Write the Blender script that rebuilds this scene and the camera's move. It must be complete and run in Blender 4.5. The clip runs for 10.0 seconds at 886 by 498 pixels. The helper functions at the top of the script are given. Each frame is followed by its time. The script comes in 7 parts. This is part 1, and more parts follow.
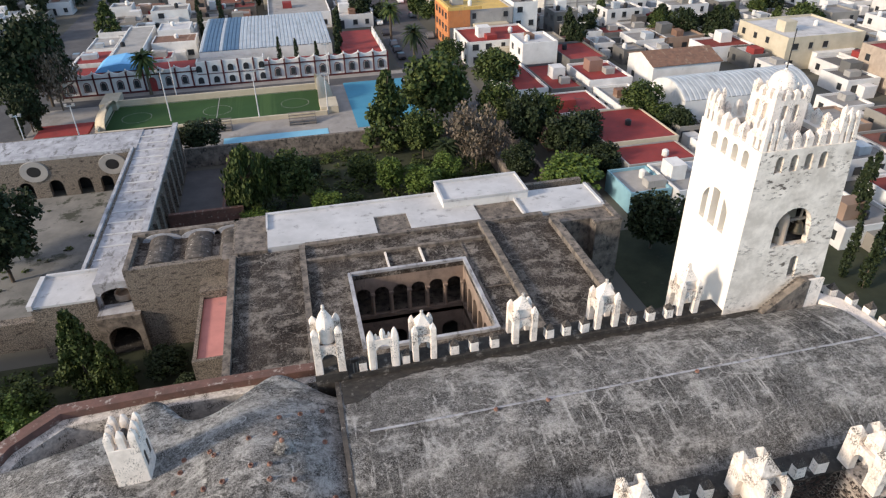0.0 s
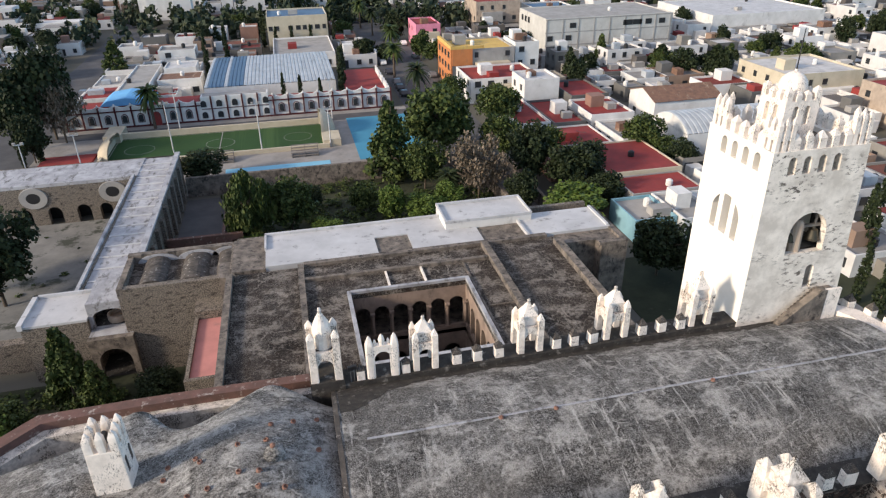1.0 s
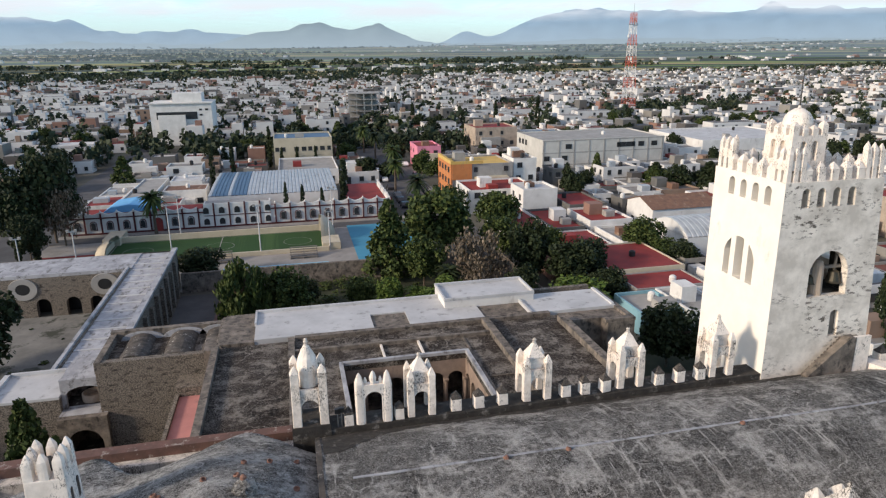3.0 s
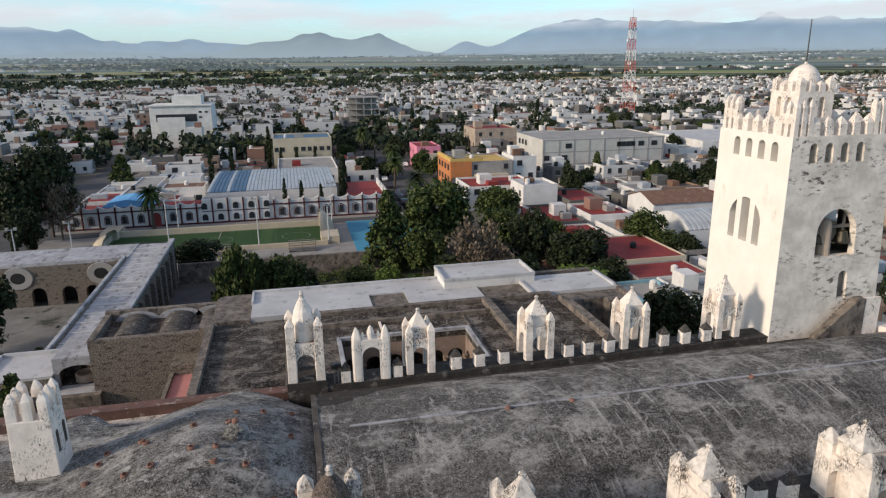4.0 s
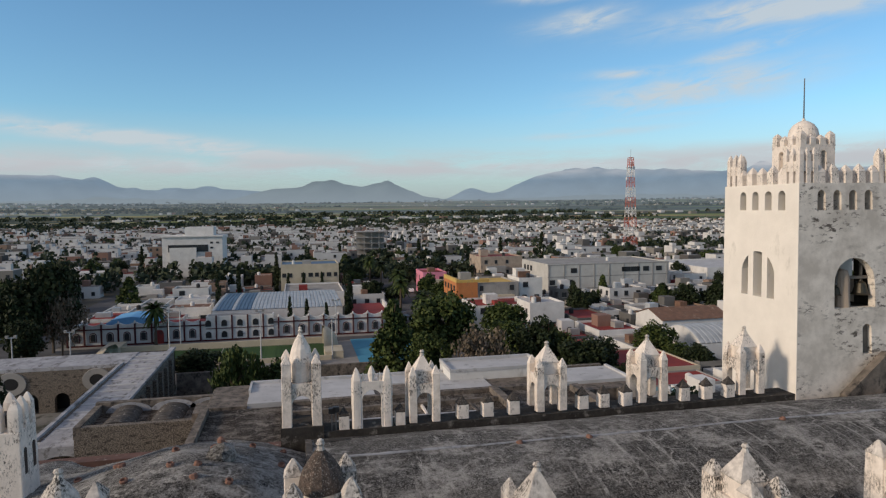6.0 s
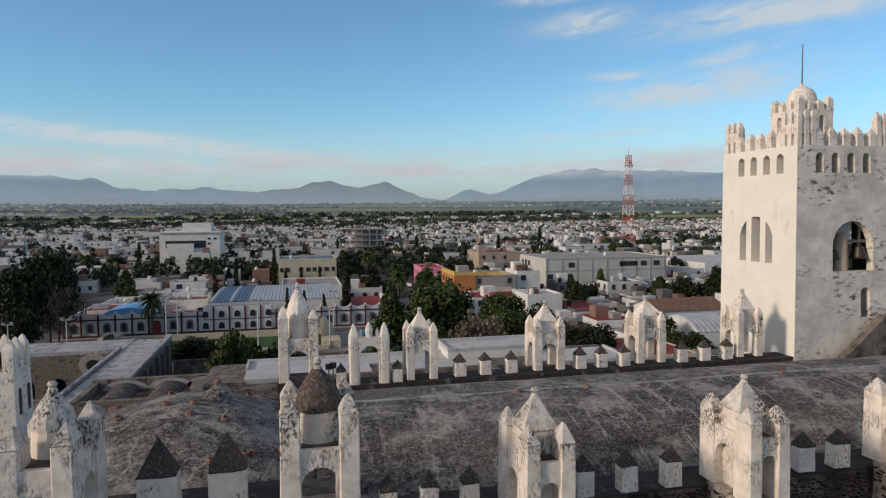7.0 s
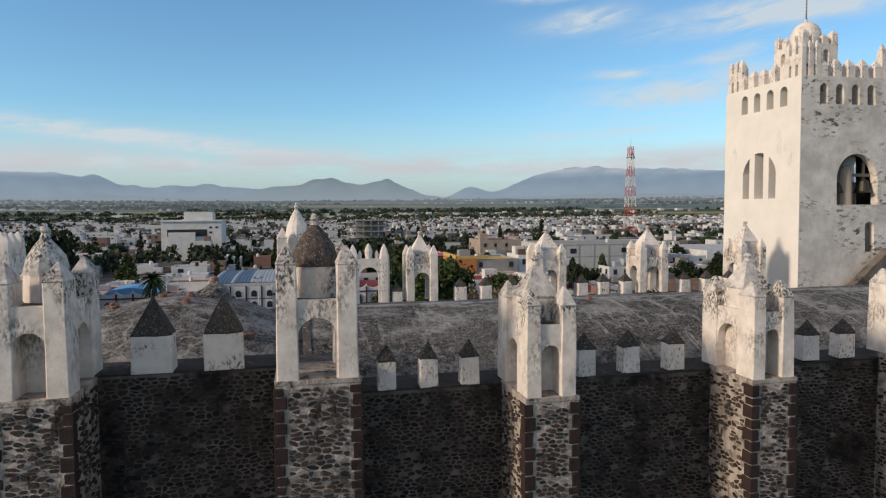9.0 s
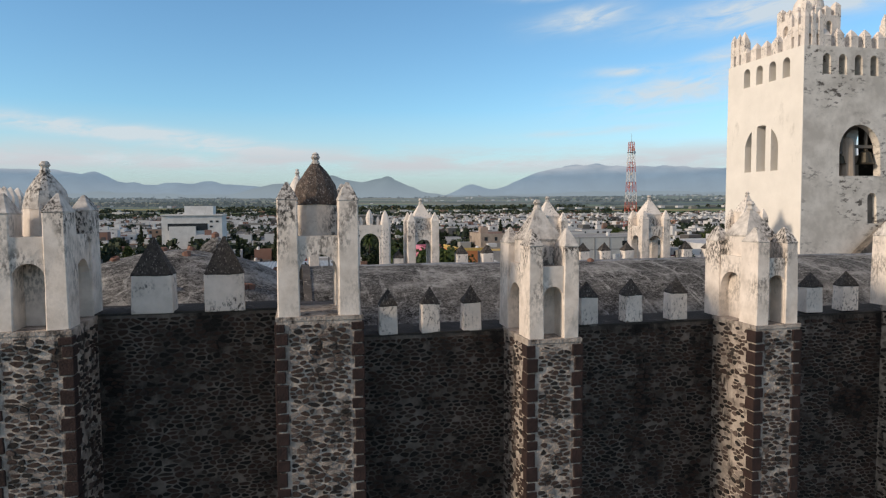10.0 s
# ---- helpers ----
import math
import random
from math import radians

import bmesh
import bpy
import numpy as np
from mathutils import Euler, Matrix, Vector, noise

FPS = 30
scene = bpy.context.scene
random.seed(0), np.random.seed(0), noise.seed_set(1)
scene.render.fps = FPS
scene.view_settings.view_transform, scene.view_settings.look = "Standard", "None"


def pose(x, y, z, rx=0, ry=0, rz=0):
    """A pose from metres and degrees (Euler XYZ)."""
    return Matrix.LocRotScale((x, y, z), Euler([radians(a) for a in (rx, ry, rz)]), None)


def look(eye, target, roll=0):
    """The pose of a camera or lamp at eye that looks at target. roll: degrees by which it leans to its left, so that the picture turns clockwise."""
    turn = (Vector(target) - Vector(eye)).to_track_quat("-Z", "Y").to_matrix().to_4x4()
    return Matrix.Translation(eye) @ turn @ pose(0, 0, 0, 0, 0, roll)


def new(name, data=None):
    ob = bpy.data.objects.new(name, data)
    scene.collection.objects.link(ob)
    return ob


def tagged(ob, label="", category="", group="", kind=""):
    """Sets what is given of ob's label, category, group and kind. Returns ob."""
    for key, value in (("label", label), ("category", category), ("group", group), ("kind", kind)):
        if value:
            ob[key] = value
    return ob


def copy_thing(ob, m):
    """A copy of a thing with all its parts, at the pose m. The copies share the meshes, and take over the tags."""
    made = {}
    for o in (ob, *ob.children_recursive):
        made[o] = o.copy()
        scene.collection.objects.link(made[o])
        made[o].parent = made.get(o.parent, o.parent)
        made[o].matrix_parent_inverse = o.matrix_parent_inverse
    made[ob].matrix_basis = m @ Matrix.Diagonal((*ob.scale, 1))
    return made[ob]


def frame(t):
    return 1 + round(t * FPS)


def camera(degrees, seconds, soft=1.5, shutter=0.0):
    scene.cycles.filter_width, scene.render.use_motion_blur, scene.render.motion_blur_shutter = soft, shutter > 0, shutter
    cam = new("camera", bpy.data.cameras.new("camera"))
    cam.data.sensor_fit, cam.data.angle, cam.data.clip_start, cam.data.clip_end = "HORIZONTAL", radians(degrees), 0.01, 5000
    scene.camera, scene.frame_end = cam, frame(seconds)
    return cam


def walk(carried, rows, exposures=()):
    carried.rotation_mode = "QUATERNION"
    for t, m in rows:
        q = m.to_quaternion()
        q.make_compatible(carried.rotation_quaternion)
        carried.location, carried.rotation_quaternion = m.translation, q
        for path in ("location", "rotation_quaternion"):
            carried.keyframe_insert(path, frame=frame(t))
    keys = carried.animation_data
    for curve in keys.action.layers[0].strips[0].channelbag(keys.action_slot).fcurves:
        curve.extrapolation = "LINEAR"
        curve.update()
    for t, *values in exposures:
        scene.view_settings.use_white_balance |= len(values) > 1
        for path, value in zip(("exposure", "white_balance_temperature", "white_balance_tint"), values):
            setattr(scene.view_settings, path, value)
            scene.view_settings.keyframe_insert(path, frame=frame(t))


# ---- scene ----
cam = camera(67.2, 10.0, 1.25)
METRES, EYE, TILT, LEAN, TURN = 26.0, 48.0, -32.0, 1.0, -13.3
ROWS = [
    (0.0, 0.0, 0.0, 0.0, 0.0, 0.0, -0.0),
    (0.5, 0.0003, 0.0338, -0.0528, 0.07, 2.08, -0.11),
    (1.0, -0.0009, 0.0635, -0.1029, 0.15, 4.02, -0.22),
    (1.5, 0.0004, 0.096, -0.1556, 0.16, 6.07, -0.36),
    (2.0, 0.0027, 0.1295, -0.2083, 0.2, 10.22, -0.31),
    (2.5, 0.0029, 0.1623, -0.263, 0.19, 14.03, -0.49),
    (4.0, 0.0034, 0.2618, -0.421, 0.03, 16.37, -0.55),
    (4.5, 0.0054, 0.2934, -0.4706, 0.17, 18.46, -0.5),
    (5.0, 0.0073, 0.3206, -0.5133, 0.26, 24.29, -0.61),
    (6.5, 0.0058, 0.398, -0.6407, 0.43, 28.69, -0.85),
    (7.0, 0.0068, 0.4191, -0.6751, 0.28, 28.65, -0.8),
    (7.5, 0.0077, 0.441, -0.7095, 0.3, 28.63, -0.79),
    (8.0, 0.008, 0.4617, -0.7418, 0.35, 28.59, -0.88),
    (8.5, 0.0101, 0.4809, -0.7713, 0.34, 28.54, -0.92),
    (9.0, 0.011, 0.4979, -0.7974, 0.35, 28.47, -0.98),
    (9.5, 0.01, 0.5149, -0.8232, 0.36, 28.37, -1.01),
    (10.0, 0.0102, 0.5295, -0.8477, 0.36, 28.28, -1.04),
]
SUN_AZ, SUN_EL = 15.0, 20.0          # sun stands towards -x, turned a little to the near side, and this high
walk(cam, [(t, pose(0, 0, EYE, TILT, LEAN, TURN) @ pose(METRES * x, METRES * y, METRES * z, 90 + pitch, roll, yaw)) for t, x, y, z, yaw, pitch, roll in ROWS],
     [(0.0, 0.5, 6560, 10.5), (1.6, 0.42, 6560, 10.5), (2.7, 0.24, 6560, 10.5), (4.0, -0.05, 6600, 10.5), (4.6, -0.17, 6650, 11), (5.2, -0.48, 6700, 11.5), (6.4, -0.56, 6760, 12), (8.5, -0.47, 6760, 12), (10.0, -0.35, 6760, 12)])

# ---- world and sun ----
to_sun = Vector((-math.cos(radians(SUN_AZ)) * math.cos(radians(SUN_EL)), -math.sin(radians(SUN_AZ)) * math.cos(radians(SUN_EL)), math.sin(radians(SUN_EL))))
sun = new("sun", bpy.data.lights.new("sun", "SUN"))
sun.data.energy, sun.data.angle, sun.data.color = 3.7, radians(9.0), (1.0, 0.85, 0.68)
sun.matrix_basis = look(to_sun * 300, (0, 0, 0))

world = bpy.data.worlds.new("sky")
scene.world = world
world.use_nodes = True
wn, wl = world.node_tree.nodes, world.node_tree.links
wn.clear()
sky = wn.new("ShaderNodeTexSky")
sky.sky_type, sky.sun_disc = "NISHITA", False
sky.sun_elevation, sky.sun_rotation = radians(SUN_EL + 6), math.atan2(to_sun.x, to_sun.y)
sky.altitude, sky.air_density, sky.dust_density, sky.ozone_density = 1000, 1.1, 0.8, 1.5
wco, wsep = wn.new("ShaderNodeTexCoord"), wn.new("ShaderNodeSeparateXYZ")
wl.new(wco.outputs["Generated"], wsep.inputs[0])


def calc(op, a, b=None, c=None, clamp=False):
    """One arithmetic node of the sky; a, b, c: numbers or sockets."""
    nd = wn.new("ShaderNodeMath")
    nd.operation, nd.use_clamp = op, clamp
    for k, v in enumerate((a, b, c)):
        if v is not None:
            if isinstance(v, (int, float)):
                nd.inputs[k].default_value = v
            else:
                wl.new(v, nd.inputs[k])
    return nd.outputs[0]


az = calc("MULTIPLY", calc("ARCTAN2", wsep.outputs[0], wsep.outputs[1]), 57.3)
el = calc("MULTIPLY", calc("ARCSINE", wsep.outputs[2]), 57.3)
flat = wn.new("ShaderNodeCombineXYZ")
wl.new(calc("MULTIPLY", az, 0.22), flat.inputs[0]); wl.new(calc("MULTIPLY", calc("SUBTRACT", el, calc("MULTIPLY", az, 0.12)), 0.85), flat.inputs[1])
fleece = wn.new("ShaderNodeTexNoise")
fleece.inputs["Scale"].default_value, fleece.inputs["Detail"].default_value, fleece.inputs["Roughness"].default_value, fleece.inputs["Distortion"].default_value = 1.0, 9, 0.6, 0.6
wl.new(flat.outputs[0], fleece.inputs[0])
# drifting clouds: bearing, height, half-length, half-thickness in degrees, slant, density
total = None
for a0, e0, w0, h0, slant, dens in ((24.4, 15.0, 3.2, 0.8, 0.1, 0.75), (21.4, 16.9, 2.6, 0.35, 0.0, 0.6), (40.5, 14.6, 8.0, 0.95, 0.05, 1.05), (36.8, 11.9, 3.6, 0.45, 0.2, 0.8),
                                    (33.0, 9.2, 6.5, 1.2, 0.1, 0.85), (28.6, 10.7, 3.0, 0.35, 0.0, 0.7), (25.0, 6.1, 5.5, 0.3, 0.05, 0.4), (-13.0, 5.75, 9.0, 0.5, -0.08, 1.25),
                                    (-4.0, 4.7, 7.0, 0.4, -0.07, 1.2), (-18.0, 3.7, 16.0, 0.5, 0.0, 0.85), (41.0, 3.8, 11.0, 0.75, 0.03, 1.2), (24.0, 3.5, 12.0, 0.4, 0.0, 0.85)):
    da = calc("SUBTRACT", az, a0)
    de = calc("SUBTRACT", calc("SUBTRACT", el, e0), calc("MULTIPLY", da, slant))
    u, v = calc("DIVIDE", da, w0), calc("DIVIDE", de, h0)
    blob = calc("MULTIPLY", calc("EXPONENT", calc("MULTIPLY", calc("ADD", calc("MULTIPLY", u, u), calc("MULTIPLY", v, v)), -0.8)), dens)
    total = blob if total is None else calc("MAXIMUM", total, blob)
wool = wn.new("ShaderNodeMapRange")
wool.inputs[1].default_value, wool.inputs[2].default_value, wool.inputs[3].default_value, wool.inputs[4].default_value = 0.34, 0.62, 0.15, 1.6
wl.new(fleece.outputs[0], wool.inputs[0])
clouds = calc("MULTIPLY", calc("SMOOTH_MIN", calc("MULTIPLY", total, wool.outputs[0]), 0.9, 0.2), 0.95, clamp=True)
band = wn.new("ShaderNodeMapRange")         # pale haze along the horizon
band.inputs[1].default_value, band.inputs[2].default_value, band.inputs[3].default_value, band.inputs[4].default_value = 0.0, 8.0, 0.8, 0.0
wl.new(el, band.inputs[0])
veil = wn.new("ShaderNodeMapRange")         # thin high cloud overhead, added above the view for warmer fill light
veil.inputs[1].default_value, veil.inputs[2].default_value, veil.inputs[3].default_value, veil.inputs[4].default_value = 18.0, 40.0, 0.0, 0.24
wl.new(el, veil.inputs[0])
toward, glow = wn.new("ShaderNodeVectorMath"), wn.new("ShaderNodeMapRange")
toward.operation, toward.inputs[1].default_value = "DOT_PRODUCT", to_sun
glow.inputs[1].default_value, glow.inputs[2].default_value, glow.inputs[3].default_value, glow.inputs[4].default_value = 0.35, 1.0, 0.0, 0.6
wl.new(wco.outputs["Generated"], toward.inputs[0]); wl.new(toward.outputs["Value"], glow.inputs[0])     # warm haze round the sun, added out of view to warm the fill
clear = wn.new("ShaderNodeMapRange")        # the air turns paler and warmer overhead, above the view, for less blue fill
clear.inputs[1].default_value, clear.inputs[2].default_value, clear.inputs[3].default_value, clear.inputs[4].default_value = 17.0, 32.0, 1.0, 0.0
wl.new(el, clear.inputs[0])
tone = wn.new("ShaderNodeMixRGB")           # clear highland air
tone.blend_type, tone.inputs[0].default_value, tone.inputs[2].default_value = "MULTIPLY", 1.0, (0.66, 0.99, 1.14, 1)
airy, woolly, high = wn.new("ShaderNodeMixRGB"), wn.new("ShaderNodeMixRGB"), wn.new("ShaderNodeMixRGB")
high.inputs[2].default_value = (5.5, 4.5, 3.55, 1)
airy.inputs[2].default_value = (3.75, 4.3, 4.6, 1)
woolly.inputs[2].default_value = (4.3, 4.9, 5.3, 1)
bg = wn.new("ShaderNodeBackground")
bg.inputs["Strength"].default_value = 0.188
wo = wn.new("ShaderNodeOutputWorld")
wl.new(sky.outputs[0], tone.inputs[1]); wl.new(tone.outputs[0], airy.inputs[1]); wl.new(band.outputs[0], airy.inputs[0]); wl.new(clear.outputs[0], tone.inputs[0])
wl.new(airy.outputs[0], high.inputs[1]); wl.new(calc("MAXIMUM", veil.outputs[0], glow.outputs[0]), high.inputs[0])
wl.new(high.outputs[0], woolly.inputs[1]); wl.new(clouds, woolly.inputs[0]); wl.new(woolly.outputs[0], bg.inputs[0]); wl.new(bg.outputs[0], wo.inputs[0])


# ---- materials ----
def material(name, base, other=None, rough=0.85, scale=1.0, stain=None, stain_at=(0.55, 0.75), stain_scale=0.25, stretch=(1, 1, 1), bump=0.3, fine=12.0,
             ramp=None, island=False, metal=0.0, spread=0.35, spec=0.3, gate=0.0, rise=None):
    """Two scales of variation, stains with a shape of their own, fine relief; ramp: colours picked piece by piece."""
    m = bpy.data.materials.new(name)
    m.use_nodes = True
    n, l = m.node_tree.nodes, m.node_tree.links
    n.clear()
    out, sh = n.new("ShaderNodeOutputMaterial"), n.new("ShaderNodeBsdfPrincipled")
    sh.inputs["Roughness"].default_value, sh.inputs["Metallic"].default_value = rough, metal
    sh.inputs["Specular IOR Level"].default_value = spec
    l.new(sh.outputs[0], out.inputs[0])
    geo = n.new("ShaderNodeNewGeometry")
    other = other or tuple(c * 0.72 for c in base)
    big = n.new("ShaderNodeTexNoise")
    big.inputs["Scale"].default_value, big.inputs["Detail"].default_value, big.inputs["Roughness"].default_value = scale, 7, 0.62
    l.new(geo.outputs["Position"], big.inputs["Vector"])
    r = n.new("ShaderNodeMapRange")
    r.inputs[1].default_value, r.inputs[2].default_value = 0.5 - spread / 2, 0.5 + spread / 2
    l.new(big.outputs[0], r.inputs[0])
    mixer = n.new("ShaderNodeMixRGB")
    l.new(r.outputs[0], mixer.inputs[0])
    mixer.inputs[1].default_value, mixer.inputs[2].default_value = (*base, 1), (*other, 1)
    colour = mixer.outputs[0]
    if ramp:
        src = geo.outputs["Random Per Island"] if island else n.new("ShaderNodeObjectInfo").outputs["Random"]
        cr = n.new("ShaderNodeValToRGB")
        cr.color_ramp.interpolation = "CONSTANT"
        for i, c in enumerate(ramp):
            e = cr.color_ramp.elements[i] if i < 2 else cr.color_ramp.elements.new(0.5)
            e.position = i / len(ramp)
        for i, c in enumerate(ramp):
            cr.color_ramp.elements[i].color = (*c, 1)
        l.new(src, cr.inputs[0])
        tint = n.new("ShaderNodeMixRGB")
        tint.blend_type = "MULTIPLY"
        tint.inputs[0].default_value = 1
        l.new(cr.outputs[0], tint.inputs[1]); l.new(colour, tint.inputs[2])
        colour = tint.outputs[0]
    if stain:
        mapping = n.new("ShaderNodeMapping")
        mapping.inputs["Scale"].default_value = stretch
        l.new(geo.outputs["Position"], mapping.inputs[0])
        st = n.new("ShaderNodeTexNoise")
        st.inputs["Scale"].default_value, st.inputs["Detail"].default_value, st.inputs["Roughness"].default_value = stain_scale, 10, 0.68
        l.new(mapping.outputs[0], st.inputs["Vector"])
        sr = n.new("ShaderNodeMapRange")
        sr.inputs[1].default_value, sr.inputs[2].default_value = stain_at
        l.new(st.outputs[0], sr.inputs[0])
        amount = sr.outputs[0]
        if gate:                            # stains gather in patches
            gz, gr, gm = n.new("ShaderNodeTexNoise"), n.new("ShaderNodeMapRange"), n.new("ShaderNodeMath")
            gz.inputs["Scale"].default_value, gz.inputs["Detail"].default_value = gate, 5
            gr.inputs[1].default_value, gr.inputs[2].default_value = 0.44, 0.6
            gm.operation = "MULTIPLY"
            l.new(geo.outputs["Position"], gz.inputs["Vector"]); l.new(gz.outputs[0], gr.inputs[0])
            l.new(amount, gm.inputs[0]); l.new(gr.outputs[0], gm.inputs[1])
            amount = gm.outputs[0]
        if rise:                            # lichen grows thickest on the exposed tops
            tc, sz, zr, zm = n.new("ShaderNodeTexCoord"), n.new("ShaderNodeSeparateXYZ"), n.new("ShaderNodeMapRange"), n.new("ShaderNodeMath")
            zr.inputs[1].default_value, zr.inputs[2].default_value, zr.inputs[3].default_value = *rise, 0.12
            zm.operation = "MULTIPLY"
            l.new(tc.outputs["Object"], sz.inputs[0]); l.new(sz.outputs[2], zr.inputs[0]); l.new(zr.outputs[0], zm.inputs[0]); l.new(amount, zm.inputs[1])
            amount = zm.outputs[0]
        sm = n.new("ShaderNodeMixRGB")
        l.new(amount, sm.inputs[0]); l.new(colour, sm.inputs[1])
        sm.inputs[2].default_value = (*stain, 1)
        colour = sm.outputs[0]
    l.new(colour, sh.inputs["Base Color"])
    if bump:
        grain = n.new("ShaderNodeTexNoise")
        grain.inputs["Scale"].default_value, grain.inputs["Detail"].default_value = fine, 6
        l.new(geo.outputs["Position"], grain.inputs["Vector"])
        b = n.new("ShaderNodeBump")
        b.inputs["Strength"].default_value, b.inputs["Distance"].default_value = bump, 0.05
        l.new(grain.outputs[0], b.inputs["Height"]); l.new(b.outputs[0], sh.inputs["Normal"])
    return m


M = {}
M["plaster"] = material("white_plaster", (0.84, 0.76, 0.685), (0.66, 0.595, 0.53), 0.85, 2.2, (0.09, 0.08, 0.071), (0.515, 0.62), 14.0, (1, 1, 0.5), 0.2, 14, gate=1.3)
M["plaster_high"] = material("weathered_turret_plaster", (0.84, 0.755, 0.675), (0.6, 0.525, 0.455), 0.86, 2.2, (0.07, 0.061, 0.053), (0.46, 0.56), 13.0, (1, 1, 0.5), 0.14, 18, gate=0.95, rise=(0.1, 2.1))
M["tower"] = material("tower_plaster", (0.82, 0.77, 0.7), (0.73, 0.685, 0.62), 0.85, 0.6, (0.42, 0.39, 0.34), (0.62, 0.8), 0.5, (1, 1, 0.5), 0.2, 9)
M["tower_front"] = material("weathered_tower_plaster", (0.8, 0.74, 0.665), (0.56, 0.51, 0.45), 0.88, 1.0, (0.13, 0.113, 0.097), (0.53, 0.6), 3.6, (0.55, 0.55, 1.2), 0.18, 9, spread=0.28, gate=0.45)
M["lichen"] = material("lichen_plaster", (0.72, 0.665, 0.605), (0.4, 0.365, 0.33), 0.9, 4, (0.055, 0.049, 0.044), (0.45, 0.56), 15, (1, 1, 0.55), 0.25, 18, gate=1.4)
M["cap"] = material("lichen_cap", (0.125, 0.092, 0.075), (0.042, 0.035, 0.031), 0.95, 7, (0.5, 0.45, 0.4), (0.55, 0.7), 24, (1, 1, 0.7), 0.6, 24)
M["cap_dark"] = material("dark_cap", (0.085, 0.074, 0.066), (0.03, 0.027, 0.025), 0.95, 8, (0.4, 0.37, 0.33), (0.56, 0.7), 24, (1, 1, 0.5), 0.6, 24)
M["whiteroof"] = material("white_roof", (0.53, 0.53, 0.535), (0.4, 0.4, 0.405), 0.8, 0.3, (0.17, 0.165, 0.16), (0.57, 0.72), 0.8, (1, 1, 1), 0.2, 5)
M["bluish"] = material("worn_white_roof", (0.44, 0.445, 0.47), (0.25, 0.25, 0.265), 0.8, 0.6, (0.11, 0.105, 0.1), (0.53, 0.66), 1.3, (1, 0.35, 1), 0.4, 5)
M["parapet"] = material("weathered_parapet", (0.245, 0.207, 0.174), (0.075, 0.066, 0.058), 0.93, 1.1, (0.042, 0.038, 0.035), (0.52, 0.64), 1.6, (1, 1, 0.7), 0.6, 8)
M["redband"] = material("red_brown_render", (0.17, 0.092, 0.075), (0.1, 0.062, 0.052), 0.93, 1.2, (0.4, 0.35, 0.31), (0.57, 0.68), 1.7, (1, 1, 1), 0.5, 8)
# also the dark stand-in for shade on gallery and loggia back walls
M["mortar"] = material("dark_mortar_and_shade", (0.25, 0.207, 0.175), (0.05, 0.042, 0.036), 0.97, 1.3, (0.02, 0.017, 0.015), (0.5, 0.62), 0.6, (1, 1, 0.7), 0.9, 14)
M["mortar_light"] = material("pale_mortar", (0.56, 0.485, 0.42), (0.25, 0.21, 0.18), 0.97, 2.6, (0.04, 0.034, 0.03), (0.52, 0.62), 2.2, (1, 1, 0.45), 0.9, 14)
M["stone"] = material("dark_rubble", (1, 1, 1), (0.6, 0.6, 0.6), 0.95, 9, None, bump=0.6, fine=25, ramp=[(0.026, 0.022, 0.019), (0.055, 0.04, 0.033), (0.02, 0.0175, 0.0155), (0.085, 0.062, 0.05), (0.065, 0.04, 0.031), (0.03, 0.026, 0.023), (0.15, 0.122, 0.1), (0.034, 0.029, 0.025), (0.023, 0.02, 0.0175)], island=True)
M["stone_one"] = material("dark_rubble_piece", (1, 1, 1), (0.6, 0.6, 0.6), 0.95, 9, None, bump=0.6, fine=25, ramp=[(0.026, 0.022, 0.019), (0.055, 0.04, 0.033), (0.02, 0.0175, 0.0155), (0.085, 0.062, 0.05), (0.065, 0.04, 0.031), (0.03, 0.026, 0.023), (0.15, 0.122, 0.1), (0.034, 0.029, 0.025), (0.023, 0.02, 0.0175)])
M["stone_pale"] = material("pale_rubble", (1, 1, 1), (0.6, 0.6, 0.6), 0.95, 9, None, bump=0.6, fine=25, ramp=[(0.14, 0.105, 0.09), (0.32, 0.27, 0.235), (0.05, 0.042, 0.038), (0.07, 0.048, 0.04), (0.44, 0.39, 0.35), (0.09, 0.05, 0.043), (0.03, 0.026, 0.024)], island=True)
M["quoin"] = material("red_brown_quoin", (0.045, 0.026, 0.023), (0.022, 0.015, 0.014), 0.9, 3, (0.1, 0.075, 0.065), (0.64, 0.8), 4, (1, 1, 1), 0.5, 20)
M["rubble_far"] = material("rubble_wall", (0.27, 0.232, 0.193), (0.065, 0.056, 0.048), 0.96, 9.0, (0.04, 0.035, 0.031), (0.53, 0.65), 2.6, (0.6, 0.6, 1.5), 1.0, 12, spread=0.2)
M["pink"] = material("pink_render", (0.55, 0.24, 0.22), (0.45, 0.2, 0.185), 0.9, 0.6, (0.3, 0.17, 0.16), (0.6, 0.8), 0.7, (1, 1, 1), 0.2, 8)
M["ochre"] = material("ochre_render", (0.42, 0.34, 0.27), (0.29, 0.235, 0.19), 0.9, 0.7, (0.13, 0.11, 0.095), (0.58, 0.72), 0.6, (1, 1, 0.5), 0.3, 8)
M["dust"] = material("court_dust", (0.235, 0.233, 0.222), (0.13, 0.13, 0.125), 0.95, 0.25, (0.05, 0.055, 0.045), (0.53, 0.62), 0.3, (1, 1, 1), 0.4, 3)
M["soil"] = material("garden_soil", (0.045, 0.05, 0.028), (0.022, 0.028, 0.015), 0.97, 0.3, (0.1, 0.085, 0.06), (0.6, 0.74), 0.3, (1, 1, 1), 0.6, 2)
